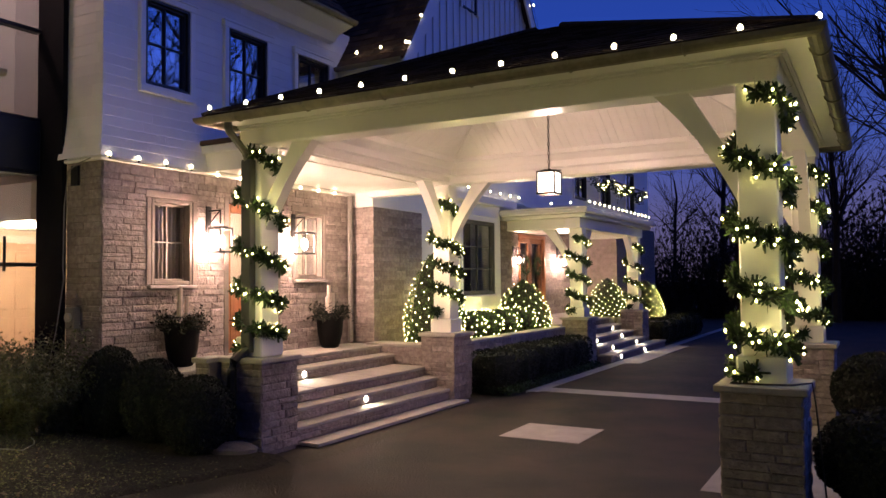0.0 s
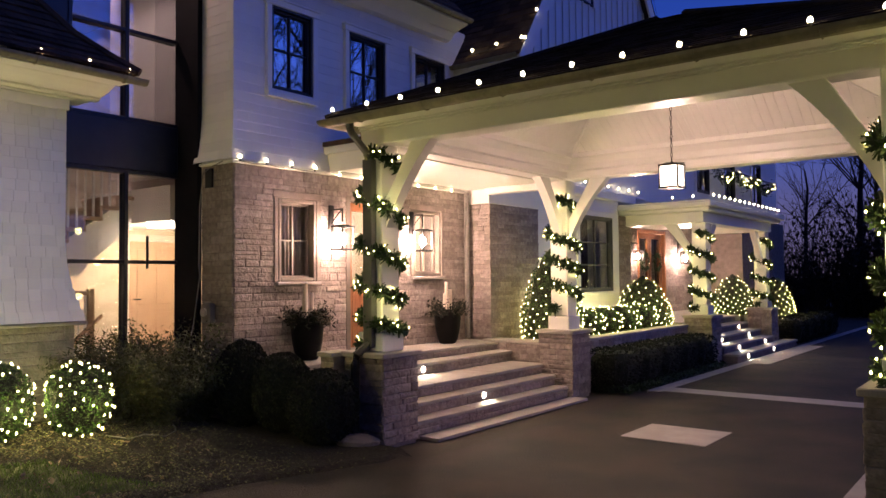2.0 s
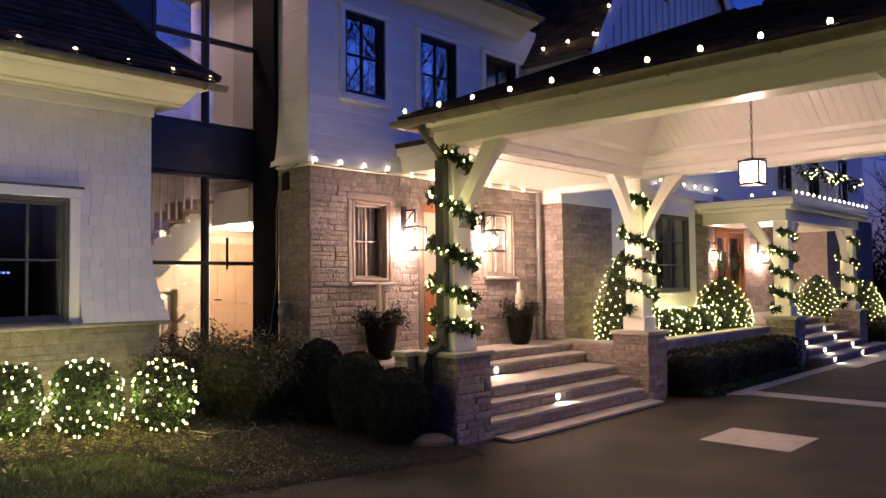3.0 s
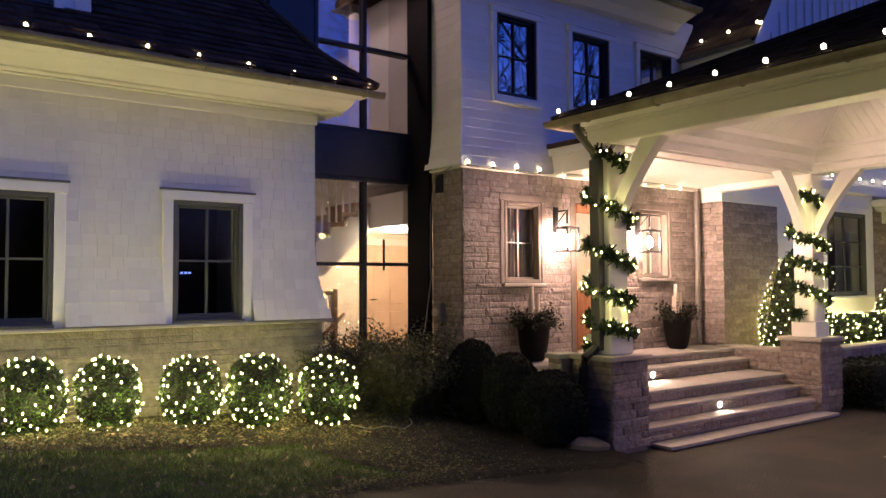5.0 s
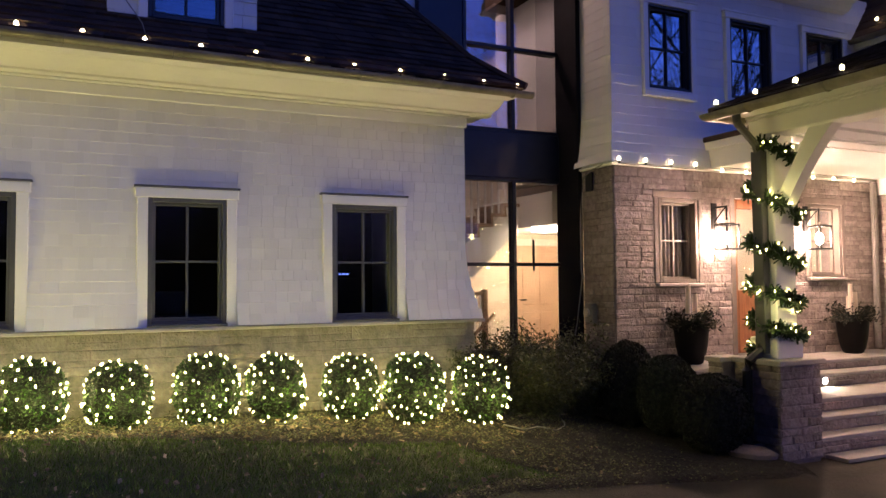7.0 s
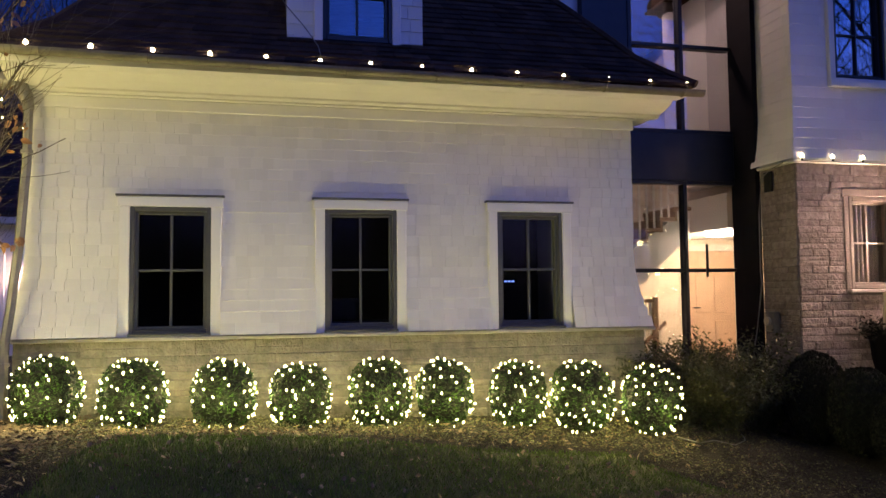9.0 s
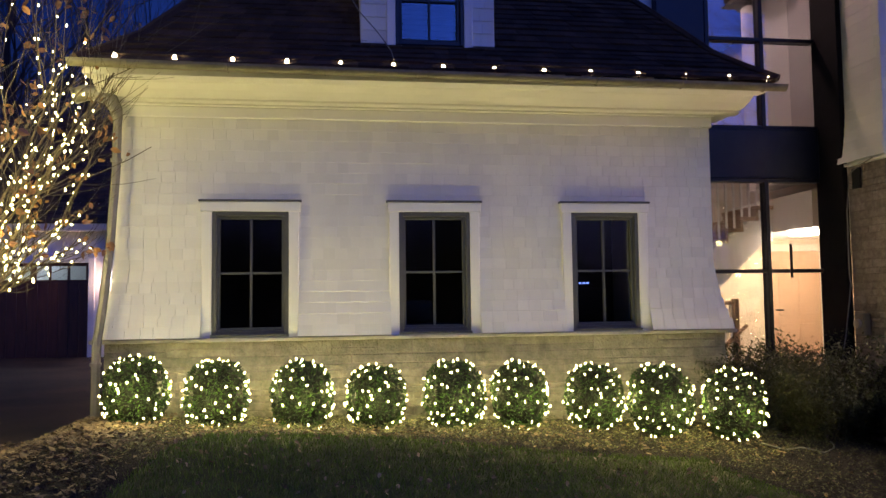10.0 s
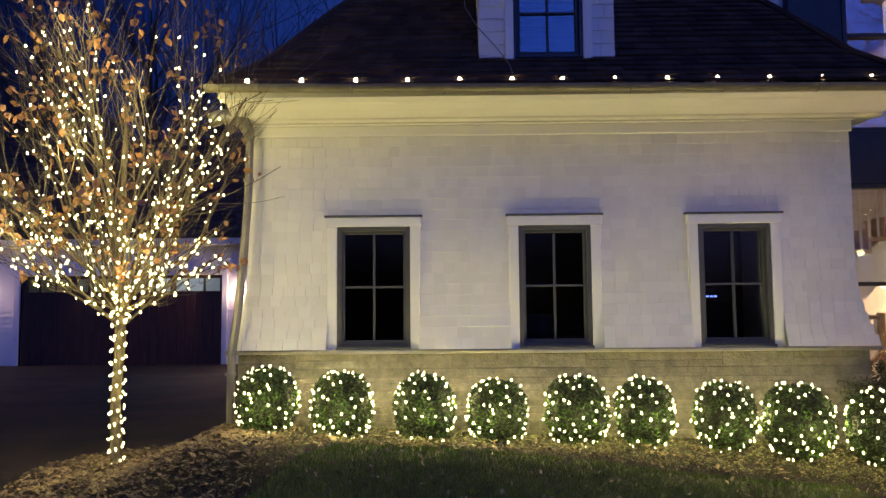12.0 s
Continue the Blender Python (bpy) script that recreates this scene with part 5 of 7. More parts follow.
# ---- step lights ----
def step_light(x, y, z):
    t = thing("step_light", "small round glowing light set in a step riser", "step light", "step lights")
    part("bezel", Shape(facing_east(x)).tube([(y, z, 0), (y, z, 0.012)], 0.045, 14), pipe_grey, t)
    part("lens", Shape(facing_east(x)).tube([(y, z, 0.012), (y, z, 0.018)], 0.036, 14), spot_glow, t)
    d = bpy.data.lights.new("step_lamp", "SPOT")
    d.energy, d.color, d.spot_size, d.spot_blend, d.shadow_soft_size = STEP_W * 6, (1.0, 0.86, 0.62), radians(150), 0.6, 0.03
    o = new("step_lamp", d)
    o.matrix_world = look((x + 0.03, y, z), (x + 0.35, y, z - 0.22))


step_light(NOSES[1] - 0.03, 7.86, 0.235)
step_light(NOSES[3] - 0.03, 7.63, 0.53)

# ---- bump-out, window bay and gable beyond ----
BX = -7.28
EB = facing_east(BX)
holes_b = [(12.93, 14.44, 1.40, 2.97)]
wall_bump = wall("wall_bump", EB, 9.95, 11.45, 0, 2.92, 0.45, mortar, label="tall grey stone pier of the house wall")
wall_bay = wall("wall_bay", EB, 11.45, 14.72, 0, 3.3, 0.3, white_paint, holes_b, "white panelled bay wall beyond the stone pier")
wall_bay_stone = wall("wall_bay_stone", EB, 14.72, 15.3, 0, 3.0, 0.3, mortar, label="narrow stone strip of the bay")
solid("trim", Shape().box(WX, BX + 0.03, 9.93, 11.45, 2.92, 3.45, 0.01).box(WX, BX + 0.1, 9.87, 15.4, 3.28, 3.45, 0.02), gloss_white, "white painted frieze above the stone pier", "trim", kind="structure")
window("window_10", EB, 12.97, 14.40, 1.44, 2.93, frame_grey, clear_glass, "dark grey window with transom in the white bay", trim=0.09, muntins=(1, 2), sill=white_paint)
solid("window_back", Shape(EB).box(12.7, 14.7, 1.2, 3.1, -1.2, -1.1), room_shade, "dim room behind the bay window", "interior wall", kind="structure")
solid("gable_lower_wall", Shape().box(BX - 0.3, BX, 9.95, 16.1, 3.45, 5.2), white_paint, "white wall above the bay", "wall", kind="structure")
gb = tagged(new("gable"), "white board-and-batten gable with dark roof and bulb-lit rake", "gable", kind="structure")
GFX, GYC, GYH, GZ0, GZ1 = -6.62, 12.9, 3.3, 5.15, 10.0
part("wall", Shape().prism([(GYC - GYH + 0.35, GZ0 - 0.35), (GYC + GYH - 0.35, GZ0 - 0.35), (GYC + GYH - 0.35, GZ0 + 0.1), (GYC, GZ1 - 0.2), (GYC - GYH + 0.35, GZ0 + 0.1)], GFX - 0.2, GFX, 0), white_paint, gb)
for k in range(26):
    y = GYC - GYH + 0.45 + 0.24 * k
    zt = GZ0 + 0.1 + (GZ1 - 0.3 - GZ0) * (1 - abs(y - GYC) / (GYH - 0.35))
    if zt > GZ0 + 0.1 and y < GYC + GYH - 0.4:
        part("batten", Shape().box(GFX, GFX + 0.025, y - 0.02, y + 0.02, GZ0 - 0.35, zt - 0.05), white_paint, gb)
s = Shape()
for sg in (-1, 1):
    tabs(s, [(-10.5, GYC + sg * GYH, GZ0), (GFX + 0.17, GYC + sg * GYH, GZ0), (GFX + 0.17, GYC, GZ1), (-10.5, GYC, GZ1)], 40, 20 + sg, (0.16, 0.3))
part("roof_covering", s, slate, gb, kind="stuff")
s = Shape()
for sg in (-1, 1):
    s.add([(-10.5, GYC + sg * GYH, GZ0 - 0.03), (GFX + 0.16, GYC + sg * GYH, GZ0 - 0.03), (GFX + 0.16, GYC, GZ1 - 0.03), (-10.5, GYC, GZ1 - 0.03)], [(0, 1, 2, 3)])
part("decking", s, slate, gb)
for sg in (-1, 1):
    s = Shape()
    s.prism([(GYC + sg * GYH, GZ0 - 0.06), (GYC + sg * (GYH - 0.28), GZ0 - 0.06), (GYC, GZ1 - 0.36), (GYC, GZ1 - 0.02)], GFX + 0.12, GFX + 0.16, 0)
    part("rake_board", s, white_paint, gb)
part("eave_soffit", Shape().box(-8.0, GFX + 0.1, GYC - GYH + 0.04, GYC - GYH + 0.5, GZ0 - 0.14, GZ0 - 0.06, 0.01), white_paint, gb)
gutter(gb, [(-7.9, GYC - GYH - 0.03, GZ0 - 0.02), (GFX + 0.15, GYC - GYH - 0.03, GZ0 - 0.02)], 0.06)
EGB = facing_east(GFX)
window("window_11", EGB, 11.78, 12.35, 6.62, 7.7, frame_blue, sky_glass, "black framed gable window reflecting blue sky", trim=0.07, proud=0.05, frame=0.035)
rk = [(GFX + 0.2, GYC - GYH + 0.1 + 0.36 * k, GZ0 + 0.2 + 0.36 * k * (GZ1 - GZ0) / GYH) for k in range(7)]
string_of_bulbs("warm white round bulbs up the gable's edge", rk)
string_of_bulbs("warm white round bulbs down the gable's far edge", [(GFX + 0.2, GYC + GYH - 0.1 - 0.36 * k, GZ0 + 0.2 + 0.36 * k * (GZ1 - GZ0) / GYH) for k in range(7)])
string_of_bulbs("warm white round bulbs on the gable's side eave", along((-7.35, GYC - GYH + 0.02, GZ0 + 0.16), (-6.43, GYC - GYH + 0.02, GZ0 + 0.19), 3))

# main roof
mr = tagged(new("roof_main"), "steep dark shingled main roof with white cove eave", "roof", kind="structure")
MXE, MZ = -7.28, 5.78
s = Shape()
tabs(s, [(MXE, 5.0, MZ), (MXE, 9.42, MZ), (-10.2, 9.42, 9.2), (-10.2, 5.0, 9.2)], 34, 44, (0.16, 0.3))
part("roof_covering", s, slate, mr, kind="stuff")
part("decking", Shape().prism([(MXE, MZ - 0.02), (-10.2, 9.18), (-10.2, 5.7), (WX, 5.7)], 5.0, 9.42, 1), slate, mr)
part("cove_soffit", Shape().prism([(WX, 5.48), (WX + 0.1, 5.5), (WX + 0.2, 5.6), (MXE, 5.68), (MXE, 5.74), (WX, 5.74)], 5.0, 9.42, 1), gloss_white, mr)
gutter(mr, [(MXE + 0.03, 5.0, MZ - 0.02), (MXE + 0.03, 9.45, MZ - 0.02)], 0.065)
string_of_bulbs("warm white round bulbs along the main eave", along((MXE, 5.15, MZ - 0.03), (MXE, 9.34, MZ - 0.03), 10))
dp = thing("downspout", "zinc downspout beside the tall stone pier", "downspout")
part("pipe", Shape().tube([(WX + 0.1, 9.82, 0.77), (WX + 0.1, 9.82, 3.1)], 0.045, 8), pipe_grey, dp)

# ---- plants ----
def leaf(s, p, r, rng, flat=0.5):
    """One small pointed leaf, turned at random."""
    d = Vector((rng.gauss(0, 1), rng.gauss(0, 1), rng.gauss(0, 1))).normalized()
    e = Vector((rng.gauss(0, 1), rng.gauss(0, 1), rng.gauss(0, 1)))
    e = (e - d * e.dot(d)).normalized()
    p = Vector(p)
    s.add([tuple(p - d * r), tuple(p + e * r * flat), tuple(p + d * r), tuple(p - e * r * flat)], [(0, 1, 2, 3)])


def blob(rng, power=2.6):
    """A point on a rounded box-like shell, with its outward way."""
    d = Vector((rng.gauss(0, 1), rng.gauss(0, 1), rng.gauss(0, 1))).normalized()
    k = (abs(d.x) ** power + abs(d.y) ** power + abs(d.z) ** power) ** (-1 / power)
    return d * k


def bush_meshes(seed, rx, ry, h, count, size, leaf_mat, lights=0, power=2.6, rough=0.05, small=0.0085, inner=0.16, light_mat=None):
    """Leaf shell, shade-dark core and lights of a clipped shrub, standing at the origin."""
    rng = random.Random(seed)
    s, core, li = Shape(), Shape(), Shape()
    def shell(p, inset=0.0):
        wob = 1 + rough * (noise.noise(p * 2.3 + Vector((seed, 0, 0))) + 0.6 * noise.noise(p * 6 + Vector((0, seed, 0)))) * 1.6 - inset
        taper = 0.86 + 0.14 * smooth((p.z + 1) / 0.8)
        return Vector((p.x * rx * wob * taper, p.y * ry * wob * taper, h / 2 + p.z * h / 2 * wob))
    for _ in range(count):
        q = shell(blob(rng, power), abs(rng.gauss(0, 0.05)))
        leaf(s, q, size * rng.uniform(0.6, 1.3), rng, 0.55)
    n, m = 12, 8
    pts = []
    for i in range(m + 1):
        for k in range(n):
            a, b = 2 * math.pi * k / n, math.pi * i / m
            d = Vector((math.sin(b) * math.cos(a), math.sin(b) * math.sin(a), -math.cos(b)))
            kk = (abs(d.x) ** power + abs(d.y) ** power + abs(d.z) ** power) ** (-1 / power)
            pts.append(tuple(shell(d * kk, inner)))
    # closed shell whose colour holds the shade between the leaves
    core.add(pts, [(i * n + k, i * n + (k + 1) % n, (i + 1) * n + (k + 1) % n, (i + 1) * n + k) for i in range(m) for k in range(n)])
    tries = []
    while len(tries) < lights:
        best = max(((shell(blob(rng, power), -rng.uniform(0.02, 0.05))) for _ in range(3)), key=lambda q: min([(q - t).length for t in tries] or [9]))
        tries.append(best)
    for k, q in enumerate(tries):
        if q.x < -0.5 * rx and k % 3:
            continue
        li.gem(tuple(q), small, 1.5)
    return s.mesh("foliage", leaf_mat), core.mesh("inner_growth", shade_leaf), li.mesh("light_bulbs", light_mat or mini_glow) if lights else None


def bush(name, label, meshes, at, spin=0.0, scale=(1, 1, 1), group="", category="shrub"):
    t = thing(name, label, category, group)
    part("foliage", meshes[0], None, t, kind="stuff")
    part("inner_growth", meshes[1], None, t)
    if meshes[2]:
        part("light_bulbs", meshes[2], None, t, "net of tiny warm white lights", kind="stuff")
    t.matrix_basis = Matrix.LocRotScale(at, Euler((0, 0, spin)), scale)
    return t


LIT = [bush_meshes(50 + k, 0.275, 0.275, 0.69, 6000, 0.0135, boxwood, 88) for k in range(3)]
SHRUBS = [(-7.60, -2.17, 0.98), (-7.60, -1.48, 1.0), (-7.58, -0.72, 0.98), (-7.58, -0.05, 0.98), (-7.60, 0.68, 1.0), (-7.60, 1.30, 0.96), (-7.50, 2.00, 0.95), (-7.42, 2.62, 1.03), (-7.35, 3.32, 1.0)]
for k, (x, y, sc) in enumerate(SHRUBS):
    sink = (0.05, 0.08, 0.06, 0.06, 0.04, 0.02, 0.01, 0.01, 0.01)[k]
    bush("boxwood_shrub", "rounded boxwood wrapped in warm net lights by the garage wall", LIT[k % 3], (x, y, bed_height(x, y) - sink), 0.3 * math.sin(2.2 * k), (sc, sc, sc * (0.94 if k != 3 else 0.90)), "lit shrubs along the garage")

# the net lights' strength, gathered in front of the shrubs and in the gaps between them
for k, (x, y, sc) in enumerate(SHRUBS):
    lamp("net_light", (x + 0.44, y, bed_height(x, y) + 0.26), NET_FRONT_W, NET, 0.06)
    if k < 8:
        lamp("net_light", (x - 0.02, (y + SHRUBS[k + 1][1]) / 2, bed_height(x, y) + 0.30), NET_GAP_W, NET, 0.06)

# unlit shrubs take the near-black leaf, with their shade in the colour
DARK = [bush_meshes(70 + k, 0.42, 0.42, 0.74, 9000, 0.017, shade_leaf, 0, 2.2, 0.025, inner=0.07) for k in range(2)]
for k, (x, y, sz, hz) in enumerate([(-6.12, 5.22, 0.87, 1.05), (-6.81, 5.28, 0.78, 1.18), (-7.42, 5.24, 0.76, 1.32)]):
    bush("shade_toned_boxwood", "unlit dark green clipped boxwood beside the steps", DARK[k % 2], (x, y, bed_height(x, y) - 0.02), 0.9 * k, (sz, sz, hz), "dark shrubs beside the steps")
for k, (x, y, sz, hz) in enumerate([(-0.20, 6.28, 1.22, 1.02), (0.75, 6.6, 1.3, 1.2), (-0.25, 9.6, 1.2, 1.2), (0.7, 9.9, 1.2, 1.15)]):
    bush("shade_toned_boxwood", "large unlit clipped shrub beside the drive-side pier", DARK[k % 2], (x, y, 0), 0.9 * k + 0.4, (sz, sz, hz), "dark shrubs beside the drive")


def wispy(seed, height, spread, n):
    rng = random.Random(seed)
    st, lf = Shape(), Shape()
    for _ in range(n):
        a, lean = rng.uniform(0, 6.28), rng.uniform(0.15, 1.0)
        p = Vector((rng.uniform(-.08, .08), rng.uniform(-.08, .08), 0))
        path = [p.copy()]
        d = Vector((math.cos(a) * lean * 0.5, math.sin(a) * lean * 0.5, 1)).normalized()
        L = height * rng.uniform(0.5, 1.0)
        for k in range(6):
            p = p + d * L / 6
            d = (d + Vector((math.cos(a) * 0.16 * spread, math.sin(a) * 0.16 * spread, -0.07)) + Vector((rng.gauss(0, .07), rng.gauss(0, .07), 0))).normalized()
            path.append(p.copy())
            for _ in range(40):
                leaf(lf, p + Vector((rng.gauss(0, .06), rng.gauss(0, .06), rng.gauss(0, .06))), rng.uniform(0.014, 0.036), rng, 0.32)
        st.tube([tuple(q) for q in path], [0.007 * (1 - 0.13 * k) for k in range(7)], 4, False)
    return st, lf


for k, (x, y, h, sp) in enumerate([(-8.05, 4.05, 1.1, 1.0), (-8.0, 4.6, 1.35, 0.9), (-8.35, 4.4, 1.2, 1.1), (-7.75, 3.85, 0.95, 1.2), (-7.75, 4.35, 1.0, 1.2), (-7.95, 5.0, 1.05, 1.0)]):
    t = thing("wispy_shrub", "loose feathery olive shrub in front of the glass link", "shrub", "feathery shrubs by the glass", at=(x, y, bed_height(x, y)))
    st, lf = wispy(90 + k, h, sp, 34)
    part("twig_growth", st, twig, t, kind="stuff")
    part("foliage", lf, wild_leaf, t, kind="stuff")

# raised planter: lit cones and low lit boxwood, hedge and ground cover
def cone_meshes(seed, r, h, count, size, lights):
    rng = random.Random(seed)
    s, core, li = Shape(), Shape(), Shape()
    prof = lambda t: r * max(0.0, 1 - t ** 1.9) ** 0.62 * (0.88 + 0.12 * min(1, t * 6))
    def at(t, a, k=1.0):
        q = prof(t) * k * (1 + 0.10 * noise.noise(Vector((math.cos(a) * 2, math.sin(a) * 2, t * 4 + seed))))
        return Vector((q * math.cos(a), q * math.sin(a), h * t))
    for _ in range(count):
        t = 1 - math.sqrt(rng.random())
        leaf(s, at(t, rng.uniform(0, 6.28), rng.uniform(0.85, 1.05)), size * rng.uniform(0.6, 1.3), rng)
    # inner shell carries the cone's inside shade in its colour
    core.lathe([(max(0.01, prof(t) * 0.8), h * t) for t in [k / 8 for k in range(9)]], 0, 0, 10)
    for k in range(lights):
        t = 1 - math.sqrt(1 - (k + 0.5) / lights)
        li.gem(tuple(at(t, k * 2.39996, 1.05)), 0.009, 1.4)
    return s.mesh("foliage", boxwood), core.mesh("inner_growth", shade_leaf), li.mesh("light_bulbs", cone_glow)


CONES = [cone_meshes(1, 0.55, 1.5, 5200, 0.02, 180), cone_meshes(2, 0.5, 1.25, 4600, 0.02, 160)]
bush("cone_evergreen", "cone-shaped evergreen covered in warm white lights, in the raised planter", CONES[0], (-6.62, 10.75, 0.70), 0, (0.9, 0.9, 1.0), "lit cone evergreens", "evergreen")
bush("cone_evergreen", "cone-shaped evergreen covered in warm white lights, below the bay window", CONES[1], (-6.62, 14.4, 0.70), 1, (1.12, 1.12, 0.84), "lit cone evergreens", "evergreen")
bush("cone_evergreen", "cone-shaped evergreen covered in lights beyond the far steps", CONES[1], (-6.9, 20.9, 0.70), 2, (1.08, 1.08, 0.86), "lit cone evergreens", "evergreen")
bush("cone_evergreen", "cone-shaped evergreen covered in lights at the end of the house", CONES[1], (-6.3, 22.6, 0.55), 3, (1.1, 1.1, 0.92), "lit cone evergreens", "evergreen")
for x, y, z in ((-5.95, 10.5, 1.35), (-5.95, 14.0, 1.3), (-6.2, 20.4, 1.3), (-5.7, 22.2, 1.2), (-5.98, 11.7, 1.15), (-5.98, 12.9, 1.15), (-7.1, 12.2, 1.0), (-7.1, 13.4, 1.0), (-7.1, 11.2, 1.3)):
    lamp("net_light", (x, y, z), CONE_W, NET, 0.06)
LOW = bush_meshes(81, 0.36, 0.42, 0.5, 1500, 0.024, boxwood, 64, small=0.009, light_mat=cone_glow)
for k in range(4):
    bush("boxwood_shrub", "low lit boxwood in the raised planter below the bay window", LOW, (-6.5, 11.5 + 0.72 * k, 0.69), 0.7 * k, (1, 1, 1), "low lit shrubs in the planter")
HEDGE = bush_meshes(83, 0.36, 0.5, 0.64, 2200, 0.026, shade_leaf, 0, 5.0, 0.03)
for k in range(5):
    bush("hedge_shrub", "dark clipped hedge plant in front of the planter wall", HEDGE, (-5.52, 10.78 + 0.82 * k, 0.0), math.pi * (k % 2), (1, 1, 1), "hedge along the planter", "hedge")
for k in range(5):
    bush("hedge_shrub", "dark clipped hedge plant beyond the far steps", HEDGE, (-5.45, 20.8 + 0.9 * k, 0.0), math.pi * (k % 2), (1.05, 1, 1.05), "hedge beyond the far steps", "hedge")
rng = random.Random(8)
s = Shape()
for _ in range(5200):
    y = rng.uniform(10.4, 14.7)
    leaf(s, (rng.uniform(-5.75, -5.1), y, rng.uniform(0.0, 0.11)), rng.uniform(0.02, 0.04), rng, 0.6)
solid("ground_cover", s, evergreen, "dark leafy ground cover between hedge and edging", "ground cover", kind="stuff")

# ---- potted greens with candles ----
def potted(x, y, z, seed):
    rng = random.Random(seed)
    t = thing("planter_pot", "tall charcoal pot with winter greens and pale candles, on the porch", "planter", "porch pots", at=(x, y, z))
    part("pot", Shape().lathe([(0.10, 0), (0.125, 0.012), (0.155, 0.08), (0.185, 0.22), (0.202, 0.40), (0.205, 0.52), (0.187, 0.52), (0.175, 0.45), (0.02, 0.44)], 0, 0, 22), pot_mat, t, smooth=True)
    s, st = Shape(), Shape()
    for _ in range(120):
        a, l, e = rng.uniform(0, 6.28), rng.uniform(0.10, 0.27), rng.uniform(-0.3, 1.1)
        d = Vector((math.cos(a) * math.cos(e), math.sin(a) * math.cos(e), math.sin(e)))
        p0 = Vector((0.12 * math.cos(a), 0.12 * math.sin(a), 0.47))
        st.tube([tuple(p0), tuple(p0 + d * l)], [0.006, 0.002], 4, False)
        for k in range(14):
            leaf(s, p0 + d * l * (k / 13) + Vector((rng.gauss(0, .018), rng.gauss(0, .018), rng.gauss(0, .018))), rng.uniform(0.02, 0.04), rng, 0.3)
    part("foliage", s, shade_leaf, t, "dark winter greens", kind="stuff")
    part("twig_growth", st, twig, t, kind="stuff")
    for dx, dy, h in ((0.02, -0.05, 0.93), (0.0, 0.07, 0.82), (-0.05, 0.0, 0.76)):
        c = part("candle", Shape().tube([(dx, dy, 0.45), (dx, dy, h)], 0.028, 10), candle_mat, t, "pale wax candle")
        part("wick", Shape().tube([(dx, dy, h), (dx + 0.002, dy, h + 0.018)], 0.002, 4), rubber, c)


potted(-7.45, 6.22, 0.74, 3)
potted(-7.45, 9.05, 0.74, 4)

# ---- garlands round the columns ----
def garland(cx, cy, levels, label, w=0.14, seed=1, lights=112, r=0.078, start=0.0):
    """A rope of evergreen sprays with tiny lights, wound round a square column from the top down."""
    rng = random.Random(seed)
    t = thing("garland", label, "garland", "column garlands")
    path = []
    n = 26
    for i in range(len(levels) - 1):
        for k in range(n):
            f = k / n
            a = -math.pi / 2 + 2 * math.pi * f + start
            z = levels[i] + (levels[i + 1] - levels[i]) * f
            ca, sa = math.cos(a), math.sin(a)
            q = (abs(ca) ** 5 + abs(sa) ** 5) ** (-0.2)
            path.append(Vector((cx + (w + 0.045) * ca * q, cy + (w + 0.045) * sa * q, z - 0.03 * math.sin(k * 1.7))))
    part("wire", Shape().tube([tuple(p) for p in path], 0.012, 5), rubber, t)
    s, li = Shape(), Shape()
    for i, p in enumerate(path):
        for _ in range(44):
            d = Vector((rng.gauss(0, 1), rng.gauss(0, 1), rng.gauss(0, 1))).normalized()
            q = p.lerp(path[min(i + 1, len(path) - 1)], rng.random())
            if abs(q.x + d.x * r - cx) < w and abs(q.y + d.y * r - cy) < w:
                continue
            l = r * rng.uniform(0.7, 1.45)
            e = d.cross(Vector((rng.gauss(0, 1), rng.gauss(0, 1), rng.gauss(0, 1)))).normalized() * 0.011
            a, b = q + d * l * 0.2, q + d * l
            s.add([tuple(a - e), tuple(a + e), tuple(b + e * 0.8), tuple(b - e * 0.8)], [(0, 1, 2, 3)])
    for k in range(lights):
        i = int((k + rng.random()) * (len(path) - 1) / lights)
        d = Vector((rng.gauss(0, 1), rng.gauss(0, 1), rng.gauss(0, 1))).normalized()
        q = path[i] + d * r * 0.95
        if abs(q.x - cx) < w + 0.01 and abs(q.y - cy) < w + 0.01:
            q = path[i] + Vector((path[i].x - cx, path[i].y - cy, 0)).normalized() * r
        li.gem(tuple(q), 0.0088, 1.5)
    part("sprays", s, evergreen, t, "dark green evergreen sprays", kind="stuff")
    part("light_bulbs", li, garland_glow, t, "tiny warm white lights", kind="stuff")


LEV = [3.10, 2.56, 2.04, 1.62, 1.27, 1.00]
garland(*COLS[0], LEV, "lit evergreen garland wound round the canopy column beside the steps", seed=1)
garland(*COLS[1], [2.90, 2.30, 1.95, 1.60, 1.22], "lit evergreen garland wound round the far house-side column", seed=2)
garland(*COLS[2], LEV, "lit evergreen garland wound round the drive-side canopy column", seed=3, lights=170)
garland(*COLS[3], [3.0, 2.6, 2.16, 1.7, 1.3, 1.02], "lit evergreen garland wound round the far drive-side column", seed=4)

for cx, cy in COLS + [(-5.72, 15.2), (-5.72, 19.4)]:
    for dx, dy, z in ((0.26, -0.28, 1.50), (-0.28, -0.28, 2.0), (0.28, -0.28, 2.5)):
        lamp("garland_light", (cx + dx, cy + dy, z), GARLAND_W, NET, 0.05)

